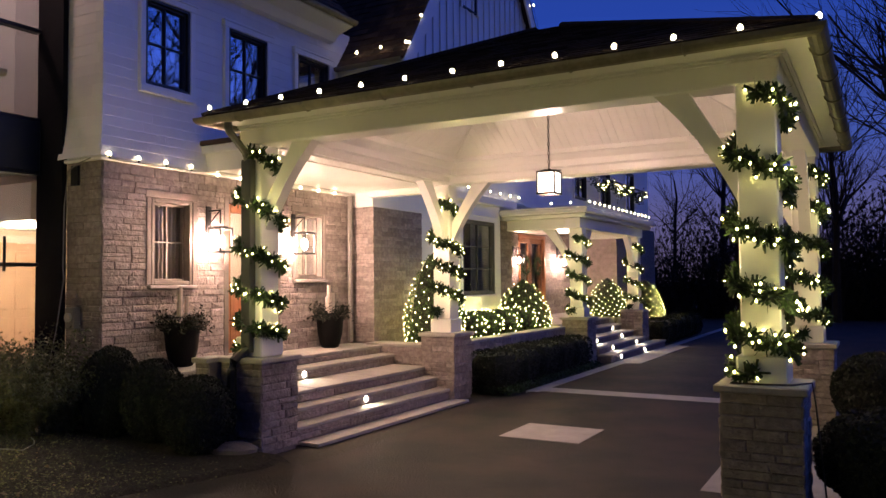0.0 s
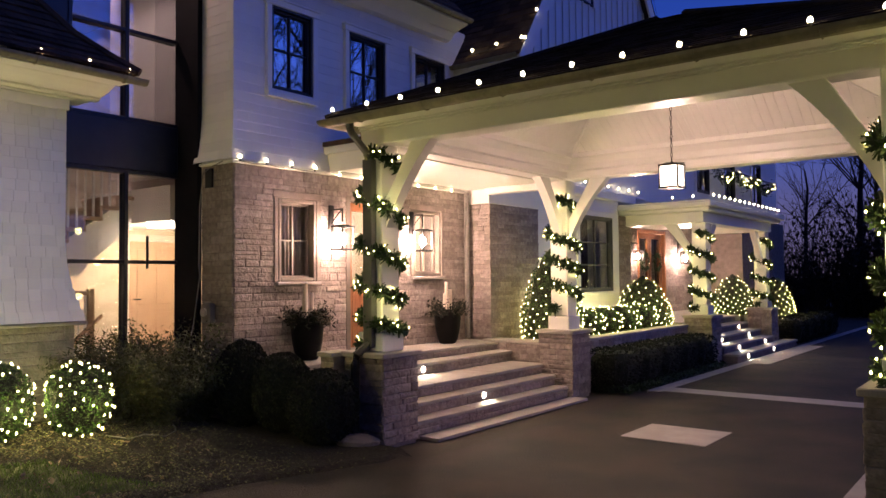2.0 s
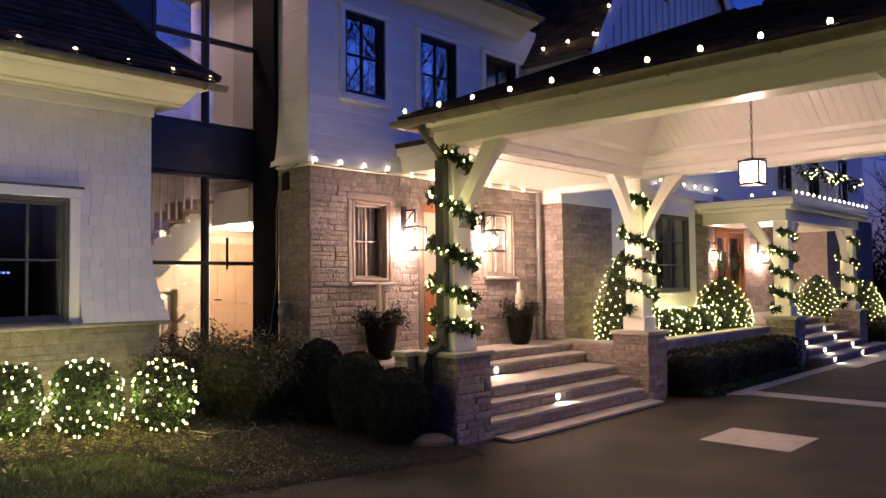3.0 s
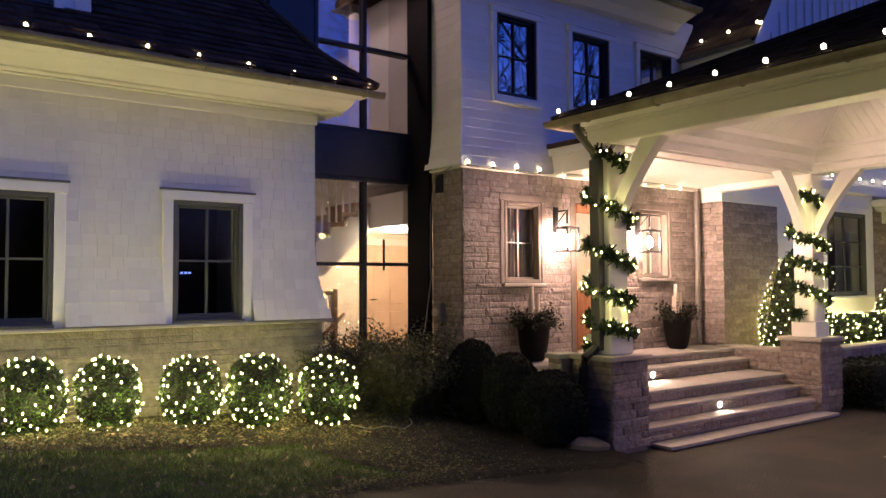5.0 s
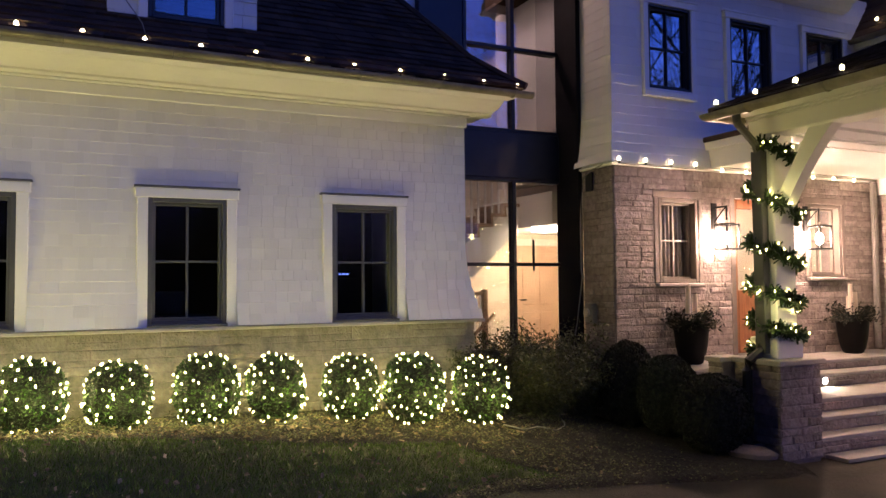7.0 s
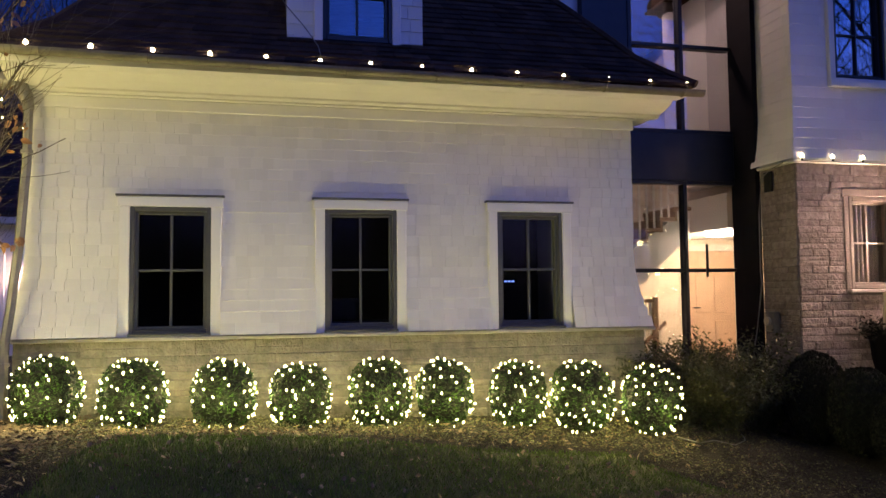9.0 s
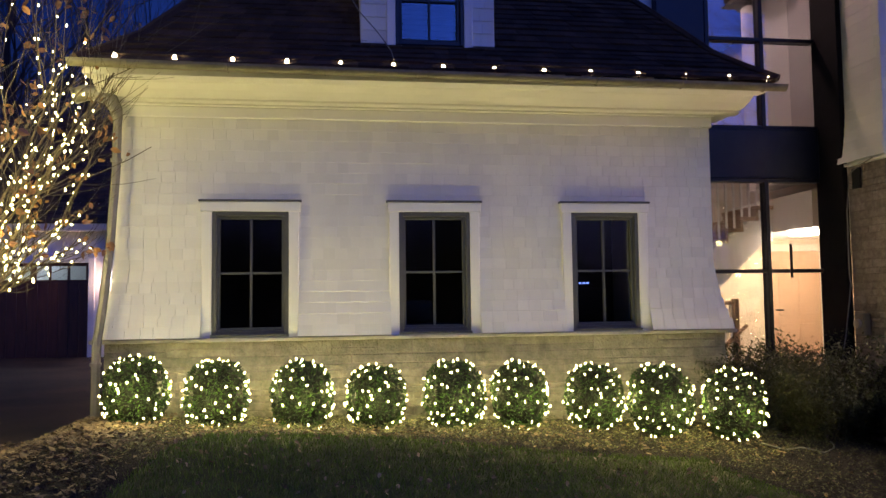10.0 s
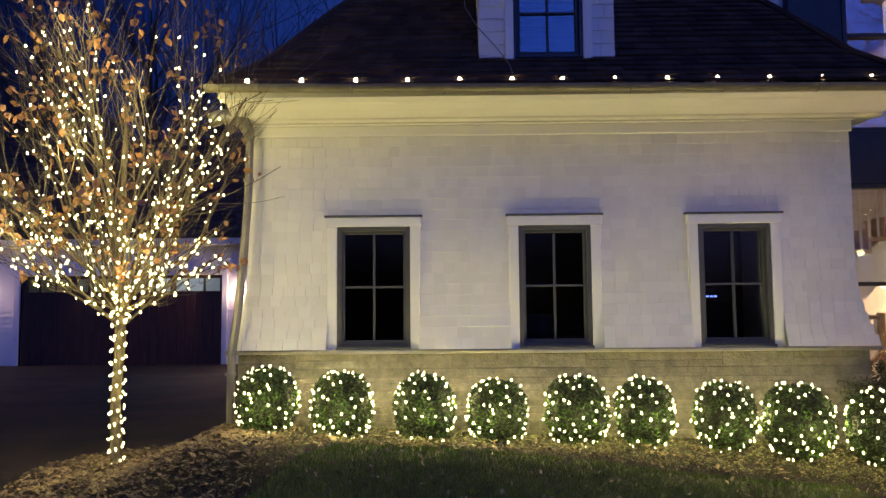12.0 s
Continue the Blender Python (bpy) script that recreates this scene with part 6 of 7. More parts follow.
# ---- lit young tree at the garage corner ----
def grow(st, p, d, length, radius, level, rng, tips, spread=0.5, lift=0.12, kids=(3, 5), sides=5, thin=0.5):
    """A branch with side shoots, bending as it grows."""
    n = 5 if level else 6
    path, rad = [p.copy()], [radius]
    for k in range(n):
        d = (d + Vector((rng.gauss(0, 0.10), rng.gauss(0, 0.10), lift * (0.6 if level else 0.2)))).normalized()
        p = p + d * length / n
        path.append(p.copy())
        rad.append(radius * (1 - (1 - thin) * (k + 1) / n))
    st.tube([tuple(q) for q in path], rad, sides if radius > 0.012 else 3, False)
    tips.append((level, path))
    return path, rad, d


def branchy(st, p, d, length, radius, depth, rng, tips, spread, lift, kids, level=0):
    path, rad, e = grow(st, p, d, length, radius, level, rng, tips, spread, lift)
    if depth <= 0:
        return
    for _ in range(rng.randint(*kids)):
        k = rng.randint(1, len(path) - 1)
        a = rng.uniform(0, 6.28)
        ax = (path[k] - path[k - 1]).normalized()
        o = ax.cross(Vector((math.cos(a), math.sin(a), 0.3))).normalized()
        branchy(st, path[k], (ax + o * spread * rng.uniform(0.6, 1.3)).normalized(), length * rng.uniform(0.42, 0.68), rad[k] * 0.6, depth - 1, rng, tips, spread, lift, kids, level + 1)


rng = random.Random(21)
lit_tree = thing("tree", "young tree with bare branches, dry leaves and warm white lights", "tree")
TB = Vector((-7.6, -3.57, bed_height(-7.6, -3.57) - 0.02))
FORK = 1.76 - TB.z
st, tips = Shape(), []
trunk = Shape()
tp = [TB + Vector((0.01 * math.sin(k), 0.012 * math.cos(1.3 * k), FORK / 6 * k)) for k in range(7)]
trunk.tube([tuple(q) for q in tp], [0.062, 0.052, 0.047, 0.045, 0.045, 0.05, 0.045], 10)
trunk.tube([tuple(tp[-1]), tuple(tp[-1] + Vector((0.02, 0.03, 1.9)))], [0.045, 0.014], 8)
part("trunk", trunk, pale_bark, lit_tree)
for k in range(20):
    a = 2.39996 * k
    tilt = (0.12 + 1.2 * (k / 19) ** 1.4) * (0.85 if math.sin(a) > 0.3 else 1.0)
    d = Vector((math.cos(a) * tilt, math.sin(a) * tilt, 1)).normalized()
    z = FORK + 0.30 - 0.5 * (k / 19)
    branchy(st, TB + Vector((0, 0, z)), d, rng.uniform(2.0, 2.65) * (1 - 0.32 * tilt), 0.016, 2, rng, tips, 0.6, 0.16, (5, 7))
for k in range(7):
    a = 0.9 * k + 0.4
    d = Vector((math.cos(a) * 1.9, math.sin(a) * (1.5 if math.sin(a) > 0 else 1.9), 0.75)).normalized()
    branchy(st, TB + Vector((0, 0, FORK - 0.12 + 0.04 * (k % 3))), d, rng.uniform(1.0, 1.35), 0.013, 2, rng, tips, 0.6, 0.30, (5, 7))
part("crown", st, pale_bark, lit_tree, kind="stuff")
li = Shape()
for k in range(84):
    z, a = FORK * k / 84, k * 0.95
    li.gem(tuple(TB + Vector((0.068 * math.cos(a), 0.068 * math.sin(a), 0.05 + z))), 0.0088, 1.5)
cand = []
for level, path in tips:
    for k in range(len(path) - 1):
        if level == 0 or (level == 1 and k < 4):
            n = max(1, round((path[k + 1] - path[k]).length / (0.105 if level == 0 else 0.17)))
            cand += [path[k].lerp(path[k + 1], (m + rng.random()) / n) for m in range(n)]
for q in cand:
    r = Vector((q.x - TB.x, q.y - TB.y, 0)).length
    if rng.random() < min(0.9, 0.5 + 0.4 * r) and q.y - TB.y < 0.98:
        li.gem(tuple(q + Vector((rng.gauss(0, .02), rng.gauss(0, .02), rng.gauss(0, .02)))), 0.0088, 1.5)
part("light_bulbs", li, tree_glow, lit_tree, "strings of tiny warm white lights", kind="stuff")
for z, dx, dy in ((0.7, 0.75, -0.2), (1.7, 0.9, 0.5), (2.1, 0.8, -0.7), (2.8, 0.9, -0.2), (3.3, 0.7, 0.45), (3.9, 0.6, -0.3)):
    lamp("tree_light", tuple(TB + Vector((dx, dy, z))), TREE_W * (0.5 if z < 1 else 1.0), NET, 0.15)
lf = Shape()
ends = [path[-1] for level, path in tips if level > 0 and path[-1].y - TB.y < 1.15]
for k in range(900):
    if k % 4 == 0:
        base = rng.choice(ends)
    q = base + Vector((rng.gauss(0, .06), rng.gauss(0, .06), rng.gauss(0, .06)))
    curled(lf, q, rng.uniform(0.026, 0.05), rng)
part("foliage", lf, dry_leaf, lit_tree, "curled dry brown leaves", kind="stuff")

# ---- far entrance porch ----
FY0, FY1 = 15.2, 19.4
for cy in (FY0, FY1):
    pier(-5.72, cy, 300 + int(cy), label="stone pier of the far entrance porch", faces="se")
    column(-5.72, cy, 0.955, 2.79, [(0, 1 if cy < 17 else -1)] + ([(-1, 0)] if cy < 17 else []), "white column of the far entrance porch")
fp = tagged(new("far_porch_roof"), "white flat-roofed entrance porch edged with lights", "porch roof", kind="structure")
part("beam", Shape().box(-5.88, -5.56, FY0 - 0.3, FY1 + 0.3, 2.79, 3.01, 0.012), gloss_white, fp)
part("side_beam", Shape().box(-7.28, -5.88, FY0 - 0.16, FY0 + 0.16, 2.79, 3.01, 0.012), gloss_white, fp)
part("side_beam", Shape().box(-7.28, -5.88, FY1 - 0.16, FY1 + 0.16, 2.79, 3.01, 0.012), gloss_white, fp)
part("cornice", Shape().box(-7.28, -5.40, FY0 - 0.42, FY1 + 0.55, 3.01, 3.09, 0.02).box(-7.28, -5.32, FY0 - 0.55, FY1 + 0.65, 3.09, 3.19, 0.02), gloss_white, fp)
part("deck", Shape().box(-8.2, -5.33, FY0 - 0.55, FY1 + 0.65, 3.19, 3.215, 0.005), white_paint, fp)
part("ceiling_board", Shape().box(-8.3, -5.88, FY0 + 0.16, FY1 - 0.16, 2.95, 2.99), gloss_white, fp)
string_of_bulbs("close-set warm white lights along the far porch edge", along((-5.28, FY0 - 0.5, 3.265), (-5.28, FY1 - 0.1, 3.255), 15), cord=False)
string_of_bulbs("warm white lights along the bay's eave", along((-7.17, 11.6, 3.52), (-7.17, 15.5, 3.52), 9), cord=False)
string_of_bulbs("warm white lights on the far porch's near edge", [(-6.10, FY0 - 0.5, 3.265), (-5.68, FY0 - 0.5, 3.265)])
fsteps = tagged(new("far_steps"), "stone steps up to the far entrance", "steps", kind="structure")
FAR_NOSES = [-5.12, -5.38, -5.66, -5.96, -6.26]
for k, x in enumerate(FAR_NOSES):
    a, b = (FY0 + 0.32, FY1 + 0.75) if k == 0 else (FY0 + 0.32, FY1 - 0.32)
    back = FAR_NOSES[k + 1] - 0.06 if k < 4 else -7.2
    part("riser", Shape().box(back, x - 0.03, a, b, RISE * k - 0.02, RISE * (k + 1) - 0.045), mortar, fsteps)
    part("tread", Shape().box(back, x, a, b, RISE * (k + 1) - 0.045, RISE * (k + 1), 0.008), limestone, fsteps)
for y in (16.2, 18.1):
    for k in range(4):
        step_light(FAR_NOSES[k] - 0.028, y + 0.25 * (k % 2), RISE * (k + 0.45))
FX = -8.3
EF = facing_east(FX)
holes_f = [(17.95, 19.75, 0.77, 2.92)]
wall_far = wall("wall_far", EF, 15.3, 22.5, 0, 3.4, 0.3, mortar, holes_f, "stone wall behind the far entrance porch")
solid("far_porch_floor", Shape().box(FX, -7.2, 15.3, 22.5, 0.3, 0.77), limestone, "stone floor of the far entrance porch", "floor", kind="structure")
solid("wall_far_return", Shape().box(FX, BX, 15.3, 15.32, 0, 3.4), white_paint, "white return wall beside the far entrance", "wall", kind="structure")
fd = tagged(new("door_3"), "reddish wooden double entrance door with glass and a wreath", "door", kind="structure")
s = Shape(EF)
s.box(17.95, 18.03, 0.77, 2.92, -0.2, 0.03, 0.006).box(19.67, 19.75, 0.77, 2.92, -0.2, 0.03, 0.006).box(18.03, 19.67, 2.84, 2.92, -0.2, 0.03, 0.006)
part("door_frame", s, oak, fd)
for a, b in ((18.03, 18.84), (18.86, 19.67)):
    s = Shape(EF)
    s.box(a, a + 0.12, 0.79, 2.84, -0.12, -0.06, 0.005).box(b - 0.12, b, 0.79, 2.84, -0.12, -0.06, 0.005).box(a + 0.12, b - 0.12, 2.7, 2.84, -0.12, -0.06, 0.005).box(a + 0.12, b - 0.12, 0.79, 1.5, -0.12, -0.06, 0.005)
    fl = part("door_leaf", s, oak, fd)
    part("pane", Shape(EF).box(a + 0.12, b - 0.12, 1.5, 2.7, -0.095, -0.088), clear_glass, fl).visible_shadow = False
rng = random.Random(4)
for y in (18.45, 19.25):
    w = thing("wreath", "small dark evergreen wreath on the far door", "wreath", "door wreaths")
    s = Shape(EF)
    for _ in range(420):
        a = rng.uniform(0, 6.28)
        leaf(s, (y + 0.2 * math.cos(a) + rng.gauss(0, .03), 2.1 + 0.2 * math.sin(a) + rng.gauss(0, .03), 0.0 + rng.gauss(0, .02)), 0.03, rng, 0.4)
    part("sprays", s, evergreen, w, kind="stuff")
solid("interior_wall", Shape().box(-9.8, -9.75, 17.5, 20.2, 0.7, 3.1).box(-9.75, FX - 0.3, 17.5, 17.55, 0.7, 3.1).box(-9.75, FX - 0.3, 20.15, 20.2, 0.7, 3.1), plaster, "dim hall behind the far door", "interior wall", kind="structure")
wall_lantern(FX + 0.03, 17.55, 2.25, 0.8)
wall_lantern(FX + 0.03, 20.6, 2.25, 1.0)
solid("wall_far_end", Shape().box(-9.0, -7.1, 22.5, 27.0, 0, 3.4), mortar, "dim stone end block of the house", "wall", kind="structure")
for cy, lv, sd in ((FY0, [2.6, 2.2, 1.8, 1.4, 1.05], 7), (FY1, [2.6, 2.1, 1.65, 1.25, 1.0], 8)):
    garland(-5.72, cy, lv, "lit evergreen garland wound round a far porch column", seed=sd, lights=45, r=0.075)
wall_far_up = wall("wall_far_upper", facing_east(-7.3), 16.1, 27.0, 3.42, 6.2, 0.3, white_paint, [(19.4, 20.4, 3.9, 5.2), (21.6, 22.6, 3.9, 5.2), (24.2, 25.2, 3.9, 5.2)], "white upper wall above the far entrance")
for k, a in enumerate((19.4, 21.6, 24.2)):
    window("window_%d" % (12 + k), facing_east(-7.3), a, a + 1.0, 3.9, 5.2, frame_blue, sky_glass, "dark upper window above the far entrance", trim=0.08)
    solid("window_back", Shape().box(-8.0, -7.95, a - 0.1, a + 1.1, 3.8, 5.3), room_shade, "dim room behind a far upper window", "interior wall", kind="structure")
solid("roof_far", Shape().prism([(-6.85, 6.2), (-10.5, 9.6), (-10.5, 6.2)], 16.0, 27.4, 1), slate, "dark roof above the far entrance", "roof", kind="structure")
# swag along the far upper windows
sw = thing("garland", "lit evergreen swag below the far upper windows", "garland", "column garlands")
s, li = Shape(), Shape()
rng = random.Random(14)
pts = [Vector((-6.9, 19.6 + 0.05 * k, 4.55 - 0.28 * abs(math.sin(k * math.pi / 36)))) for k in range(110)]
for p in pts:
    for _ in range(9):
        leaf(s, p + Vector((rng.gauss(0, .07), rng.gauss(0, .06), rng.gauss(0, .07))), 0.05, rng, 0.35)
    if rng.random() < 0.35:
        li.gem(tuple(p + Vector((0.1, rng.gauss(0, .05), rng.gauss(0, .07)))), 0.013)
part("sprays", s, evergreen, sw, kind="stuff")
part("light_bulbs", li, mini_glow, sw, kind="stuff")
part("rail", Shape().box(-6.94, -6.9, 19.4, 25.2, 4.55, 4.6).box(-7.3, -6.94, 19.4, 19.45, 4.55, 4.6).box(-7.3, -6.94, 25.15, 25.2, 4.55, 4.6), dark_metal, sw)

# ---- garage court beyond the lit tree ----
CX = -20.5
EC = facing_east(CX)
DZ = terrain(CX, -9)
court = wall("wall_court", EC, -20, 0.5, 0, 3.6, 0.3, white_paint, [(-11.75, -6.45, 0, DZ + 2.32)], "white clapboard wall of the garage court")
for k in range(24):
    z = 0.4 + 0.135 * k
    for a, b in ((-20, -11.9), (-6.3, 0.5)) if z < DZ + 2.4 else ((-20, 0.5),):
        part("clapboard", Shape(EC).add([(a, z, 0), (b, z, 0), (b, z, 0.022), (a, z, 0.022), (a, z + 0.14, 0.004), (b, z + 0.14, 0.004)], [(0, 1, 2, 3), (3, 2, 5, 4)]), white_paint, court)
gd = tagged(new("door_4"), "wide dark stained wooden garage door with a row of small panes", "garage door", kind="structure")
s = Shape(EC)
s.box(-11.9, -11.75, 0.2, DZ + 2.45, -0.1, 0.05, 0.01).box(-6.45, -6.3, 0.2, DZ + 2.45, -0.1, 0.05, 0.01).box(-11.75, -6.45, DZ + 2.32, DZ + 2.45, -0.1, 0.05, 0.01)
part("door_frame", s, white_paint, gd)
for k in range(22):
    u = -11.74 + 0.24 * k
    part("plank", Shape(EC).box(u, u + 0.232, DZ, DZ + 1.82, -0.14, -0.08, 0.006), garage_wood, gd)
part("rail", Shape(EC).box(-11.74, -6.46, DZ + 1.82, DZ + 1.9, -0.14, -0.07, 0.006), garage_wood, gd)
part("rail", Shape(EC).box(-11.74, -6.46, DZ + 2.24, DZ + 2.32, -0.14, -0.07, 0.006), garage_wood, gd)
for k in range(13):
    u = -11.74 + 5.2 * k / 12
    part("muntin", Shape(EC).box(u, u + (0.14 if k % 3 == 0 else 0.05), DZ + 1.9, DZ + 2.24, -0.13, -0.075, 0.004), garage_wood, gd)
    if k < 12:
        part("pane", Shape(EC).box(u + 0.05, u + 0.45, DZ + 1.9, DZ + 2.24, -0.105, -0.1), clear_glass, gd).visible_shadow = False
solid("garage_room", Shape().box(CX - 2.6, CX - 2.5, -13, -5, 0.2, 3.2).box(CX - 2.5, CX - 0.3, -13, -5, 3.1, 3.2), white_paint, "pale room behind the garage door", "interior wall", kind="structure")
lamp("garage_room_lamp", (CX - 1.3, -8.5, 2.9), 30, (0.75, 0.85, 1.0), 0.15)
cr = tagged(new("roof_court"), "dark shingled roof of the garage court", "roof", kind="structure")
s = Shape()
tabs(s, [(CX + 0.5, -20.4, 3.6), (CX + 0.5, 1.0, 3.6), (CX - 4, 1.0, 7.2), (CX - 4, -20.4, 7.2)], 30, 66, (0.3, 0.6))
part("shingle_courses", s, slate, cr, kind="stuff")
part("decking", Shape().prism([(CX + 0.5, 3.58), (CX - 4, 7.18), (CX - 4, 3.4), (CX + 0.45, 3.45)], -20.4, 1.0, 1), white_paint, cr)
wall_lantern(CX + 0.03, -5.72, DZ + 1.9, 0.7)
wall_lantern(CX + 0.03, -13.1, DZ + 1.9, 0.7)

# ---- stone at the foot of the first pier, meter box, cable ----
rng = random.Random(17)
s = Shape()
prof = [(0.02, 0.0), (0.26, 0.01), (0.28, 0.06), (0.2, 0.105), (0.05, 0.12)]
s.lathe(prof, 0, 0, 14)
s.v = [(v[0] * (1 + 0.15 * noise.noise(Vector(v) * 5)), v[1] * 0.6 * (1 + 0.2 * noise.noise(Vector(v) * 4)), v[2] * (1 + 0.3 * noise.noise(Vector(v) * 6))) for v in s.v]
rk = solid("rock", s, mortar, "flat pale garden stone at the pier's foot", "rock")
rk.matrix_basis = pose(-5.84, 5.46, bed_height(-5.84, 5.46) - 0.01, 0, 0, 40) @ Matrix.Scale(0.85, 4)
mb = thing("meter_box", "small grey outdoor meter on the stone return wall", "meter")
part("box", Shape(facing_south(5.30)).box(-8.19, -8.03, 1.22, 1.46, 0, 0.09, 0.012), pipe_grey, mb)
part("dial", Shape(facing_south(5.30)).tube([(-8.11, 1.35, 0.09), (-8.11, 1.35, 0.12)], 0.05, 12), limestone, mb)
vb = thing("wall_vent", "dark louvred vent high on the stone return wall", "vent")
part("frame", Shape(facing_south(5.30)).box(-8.20, -8.07, 2.83, 3.06, 0, 0.03, 0.005), dark_metal, vb)
cb = thing("cable", "thin pale cable hanging down beside the black cladding", "cable")
part("wire", Shape().tube([(-7.84, 5.26, 3.12), (-8.05, 5.25, 3.07), (-8.2, 5.24, 3.0), (-8.26, 5.24, 2.6), (-8.27, 5.24, 1.9), (-8.25, 5.24, 1.78), (-8.35, 5.22, 1.2), (-8.4, 5.1, 0.5)], 0.008, 4), pipe_grey, cb)
gc = thing("cable", "pale lighting cable lying on the mulch", "cable")
part("wire", Shape().tube([(x, y, bed_height(x, y) + 0.02) for x, y in ((-7.2, 3.5), (-7.05, 3.65), (-7.12, 3.85), (-7.0, 4.0), (-7.15, 4.2), (-7.3, 4.3), (-7.5, 4.4))], 0.007, 4), pipe_grey, gc)
ex = thing("cable", "dark extension cable over the pier cap", "cable")
part("wire", Shape().tube([(-1.2, 5.70, 0.962), (-1.0, 5.68, 0.964), (-0.8, 5.74, 0.962), (-0.68, 5.86, 0.97), (-0.66, 5.88, 0.8), (-0.63, 5.9, 0.4), (-0.6, 5.9, 0.02)], 0.007, 4), rubber, ex)

# ---- woods ----
def bare_tree(seed, h, depth=3):
    rng = random.Random(seed)
    s, tips = Shape(), []
    r = h * 0.016
    path = [Vector((rng.gauss(0, 0.02) * k, rng.gauss(0, 0.02) * k, h * 0.75 * k / 7)) for k in range(8)]
    bole = Shape().tube([tuple(p) for p in path], [r * (1 - 0.1 * k) for k in range(8)], 7, False)
    for k in range(16):
        i = rng.randint(2, 7)
        a = rng.uniform(0, 6.28)
        t = rng.uniform(0.4, 1.0)
        d = Vector((math.cos(a) * t, math.sin(a) * t, 1)).normalized()
        branchy(s, path[i], d, h * rng.uniform(0.22, 0.38), r * 0.28 * (1 - 0.07 * i), depth - 1, rng, tips, 0.65, 0.05, (4, 6))
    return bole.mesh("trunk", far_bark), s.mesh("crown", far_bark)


TREES = [bare_tree(200 + k, 14.0) for k in range(5)]


def thicket(seed):
    """Tangled undergrowth at the wood's edge."""
    rng = random.Random(seed)
    s = Shape()
    for _ in range(160):
        x, y = rng.uniform(-4, 4), rng.uniform(-1, 1)
        p = Vector((x, y, 0))
        d = Vector((rng.gauss(0, .25), rng.gauss(0, .25), 1)).normalized()
        L = rng.uniform(1.2, 3.6)
        s.tube([tuple(p), tuple(p + d * L * 0.5), tuple(p + (d + Vector((rng.gauss(0, .2), rng.gauss(0, .2), 0))) * L)], [0.03, 0.02, 0.006], 3, False)
        for _ in range(34):
            q = p + d * L * rng.uniform(0.1, 1.0) + Vector((rng.gauss(0, .3), rng.gauss(0, .3), rng.gauss(0, .2)))
            leaf(s, q, rng.uniform(0.05, 0.11), rng, 0.5)
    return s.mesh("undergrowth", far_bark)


THICK = [thicket(k) for k in (1, 2)]
rng = random.Random(77)
spots = []
for k in range(26):
    a = math.radians(rng.uniform(-14, 62))
    d = rng.uniform(27, 52)
    spots.append((d * math.sin(a) - 2, d * math.cos(a) + 4, rng.uniform(0.75, 1.15)))
spots += [(0.6, 25.5, 1.1), (1.9, 25.0, 1.2), (3.4, 24.0, 1.0), (7.5, 17.0, 1.1), (10.5, 19.5, 1.25), (8.5, 22.5, 1.2), (13.0, 20.0, 1.2), (6.0, 20.5, 1.15)]
for k in range(30):
    spots.append((rng.uniform(-44, -26), rng.uniform(-26, 6), rng.uniform(0.8, 1.2)))
for k in range(22):
    a = math.radians(rng.uniform(65, 200))
    d = rng.uniform(20, 34)
    spots.append((d * math.sin(a), d * math.cos(a), rng.uniform(0.8, 1.2)))
for k, (x, y, sc) in enumerate(spots):
    t = thing("bare_tree", "tall leafless tree at the wood's edge, dark against the dusk", "tree", "bare trees of the woods", at=(x, y, -0.1))
    part("trunk", TREES[k % 5][0], None, t)
    part("crown", TREES[k % 5][1], None, t, kind="stuff")
    t.rotation_euler = (0, 0, 1.7 * k)
    t.scale = (sc, sc, sc)
for k in range(34):
    a = math.radians(-12 + 3.1 * k) if k < 22 else 0
    x, y = (33 * math.sin(a) - 2, 33 * math.cos(a) + 4) if k < 22 else (-33 - (k % 3), -24 + 3.0 * (k - 22))
    t = thing("thicket", "dark tangled undergrowth at the edge of the woods", "undergrowth", "undergrowth of the woods", kind="stuff", at=(x, y, -0.1))
    part("undergrowth", THICK[k % 2], None, t, kind="stuff")
    t.rotation_euler = (0, 0, (-a if k < 22 else math.pi / 2) + 0.15 * (k % 3))
    t.scale = (1, 1, 1.0 + 0.25 * (k % 4))

for k in range(20):
    a = math.radians(62 + 7 * k)
    t = thing("thicket", "dark tangled undergrowth at the edge of the woods", "undergrowth", "undergrowth of the woods", kind="stuff", at=(24 * math.sin(a), 24 * math.cos(a), -0.1))
    part("undergrowth", THICK[k % 2], None, t, kind="stuff")
    t.rotation_euler = (0, 0, -a)
    t.scale = (1, 1, 1.4 + 0.25 * (k % 4))

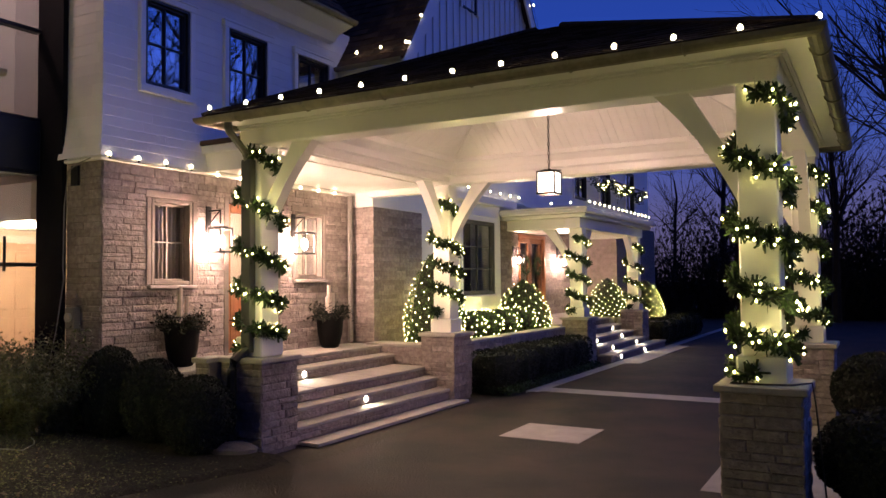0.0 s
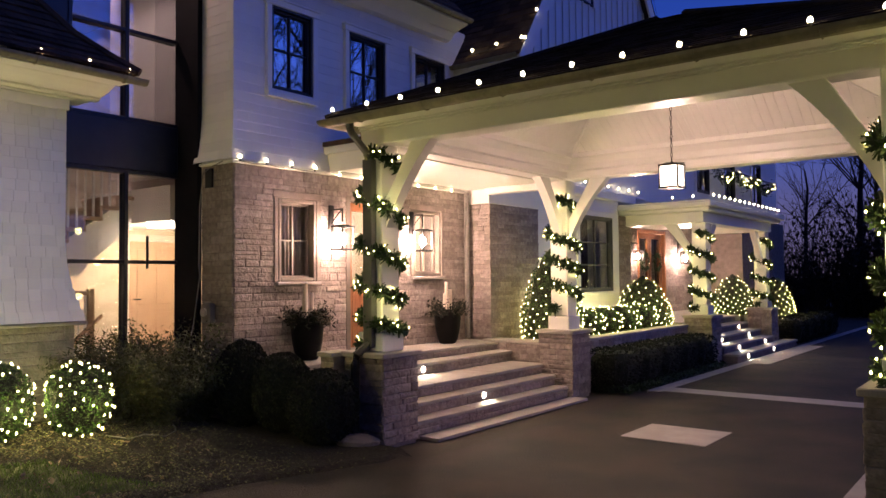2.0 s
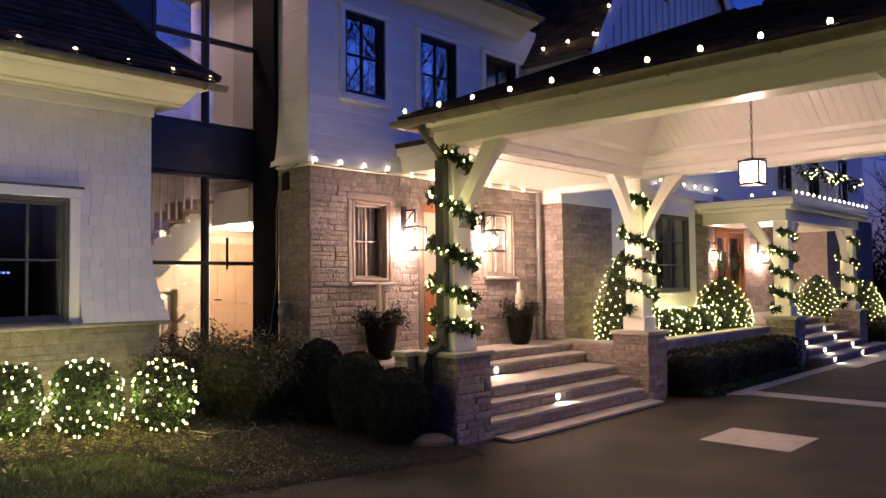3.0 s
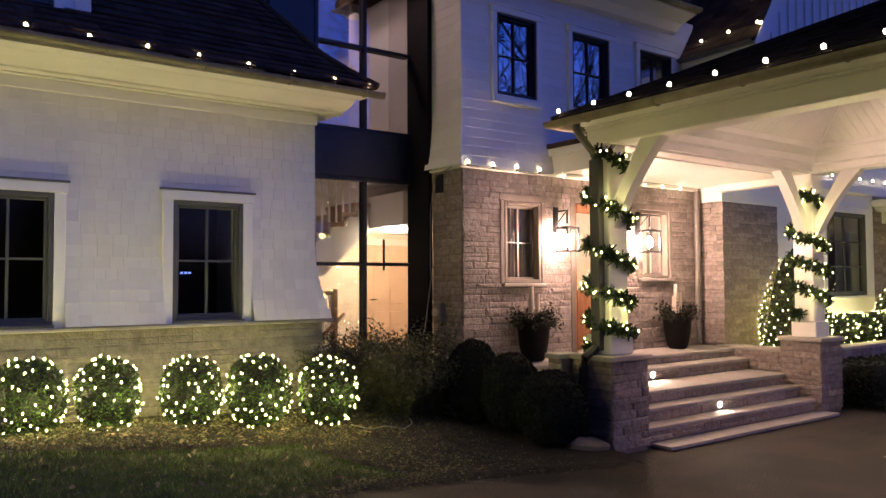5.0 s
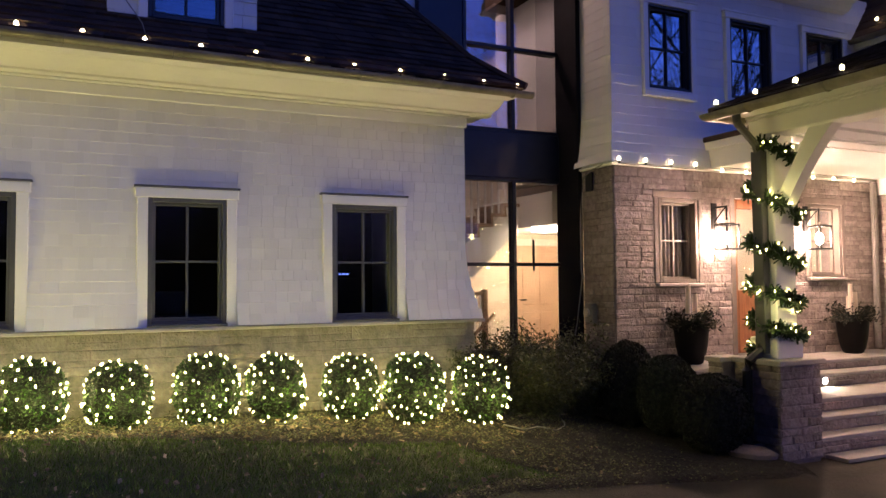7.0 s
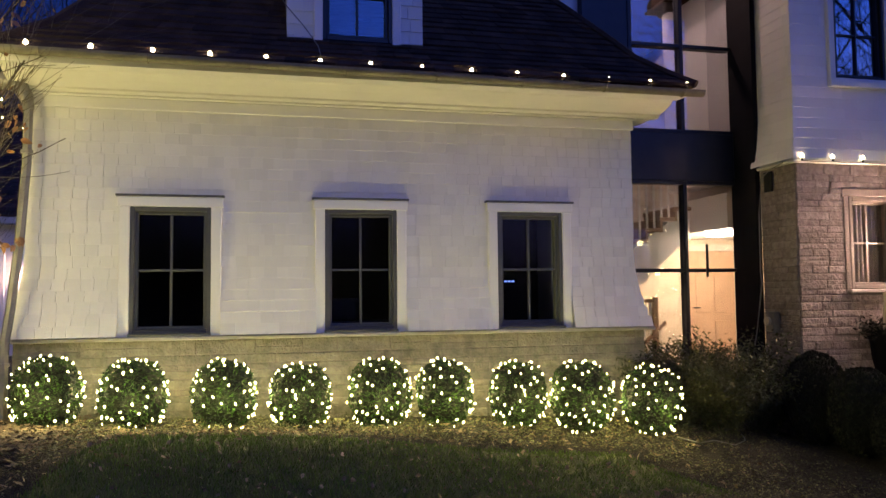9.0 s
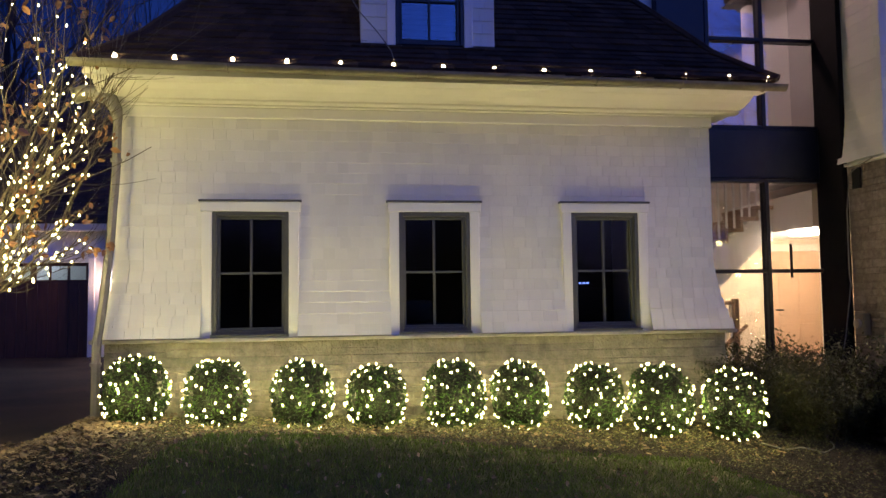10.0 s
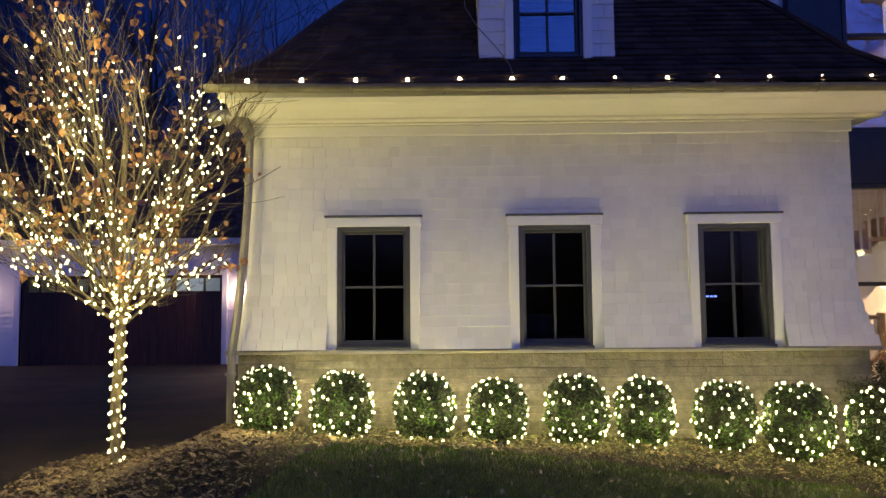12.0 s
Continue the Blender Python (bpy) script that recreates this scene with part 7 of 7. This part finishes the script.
# ---- single stones and shingles ----
masonry(wall_main, E1, 5.33, 9.95, 0.45, 3.10, [(a - 0.07, b + 0.07, c - 0.05, d + 0.09) for a, b, c, d in holes_main[:2]] + [holes_main[2]], 11, (0.055, 0.11), (0.13, 0.42))
masonry(wall_south, facing_south(5.33), -8.33, WX, 0.1, 3.10, (), 12)
masonry(wall_bump, EB, 9.95, 11.45, 0.7, 2.92, (), 13)
masonry(wall_bump, facing_south(9.95), WX, BX + 0.02, 0.77, 2.92, (), 14)
masonry(wall_bay_stone, EB, 14.72, 15.3, 0.7, 3.0, (), 15)
masonry(wall_garage_base, facing_east(GS - 0.03), -2.58, 3.64, 0.24, 1.285, (), 16, (0.05, 0.10), (0.25, 0.7), 0.014, material=buff_stone)
masonry(low_wall, facing_south(9.76), -7.28, -6.2, 0.47, 0.725, (), 17, (0.07, 0.13))
masonry(planter_wall, facing_east(-5.93), 10.3, 14.9, 0.3, 0.725, (), 18, (0.08, 0.15), (0.2, 0.5), 0.022)
masonry(cheek, facing_south(5.50), -6.44, -6.24, 0.0, 0.90, (), 19, (0.08, 0.15))
masonry(wall_far, EF, 15.3, 22.5, 0.77, 3.1, holes_f, 20, (0.11, 0.2), (0.3, 0.7))
for k, x in enumerate(NOSES):
    riser_T = facing_east(x - 0.03)
    masonry(steps, riser_T, (6.2, 6.2, 5.82, 5.62, 5.47)[k], 9.74 if k < 3 else 9.9, TREADS[k] + 0.005, TREADS[k + 1] - 0.048, (), 60 + k, (0.09, 0.11), (0.25, 0.7), 0.012)
shingles(wall_garage, EG, -2.5, 3.55, 1.33, 3.47, holes_g, 25, 0.107, (0.105, 0.15), 1.33, (-0.9, 2.9, 1.5, 3.2), 1.0, thick=0.012, gap=0.0034)
shingles(wall_upper, E1, 5.33, 9.95, 3.14, 5.5, [(a - 0.02, b + 0.02, c - 0.02, d + 0.02) for a, b, c, d in holes_up], 26, 0.118, (0.35, 0.9), 3.14, (5.3, 9.9, 3.14, 5.5), 1.0, 280, 0.55, 0.0065, 0.0012)
shingles(wall_upper_south, facing_south(5.33), -8.33, WX, 3.14, 5.6, (), 27, 0.118, (0.25, 0.6), 3.14, None, 1.0, 300, 0.55, 0.006, 0.0008)
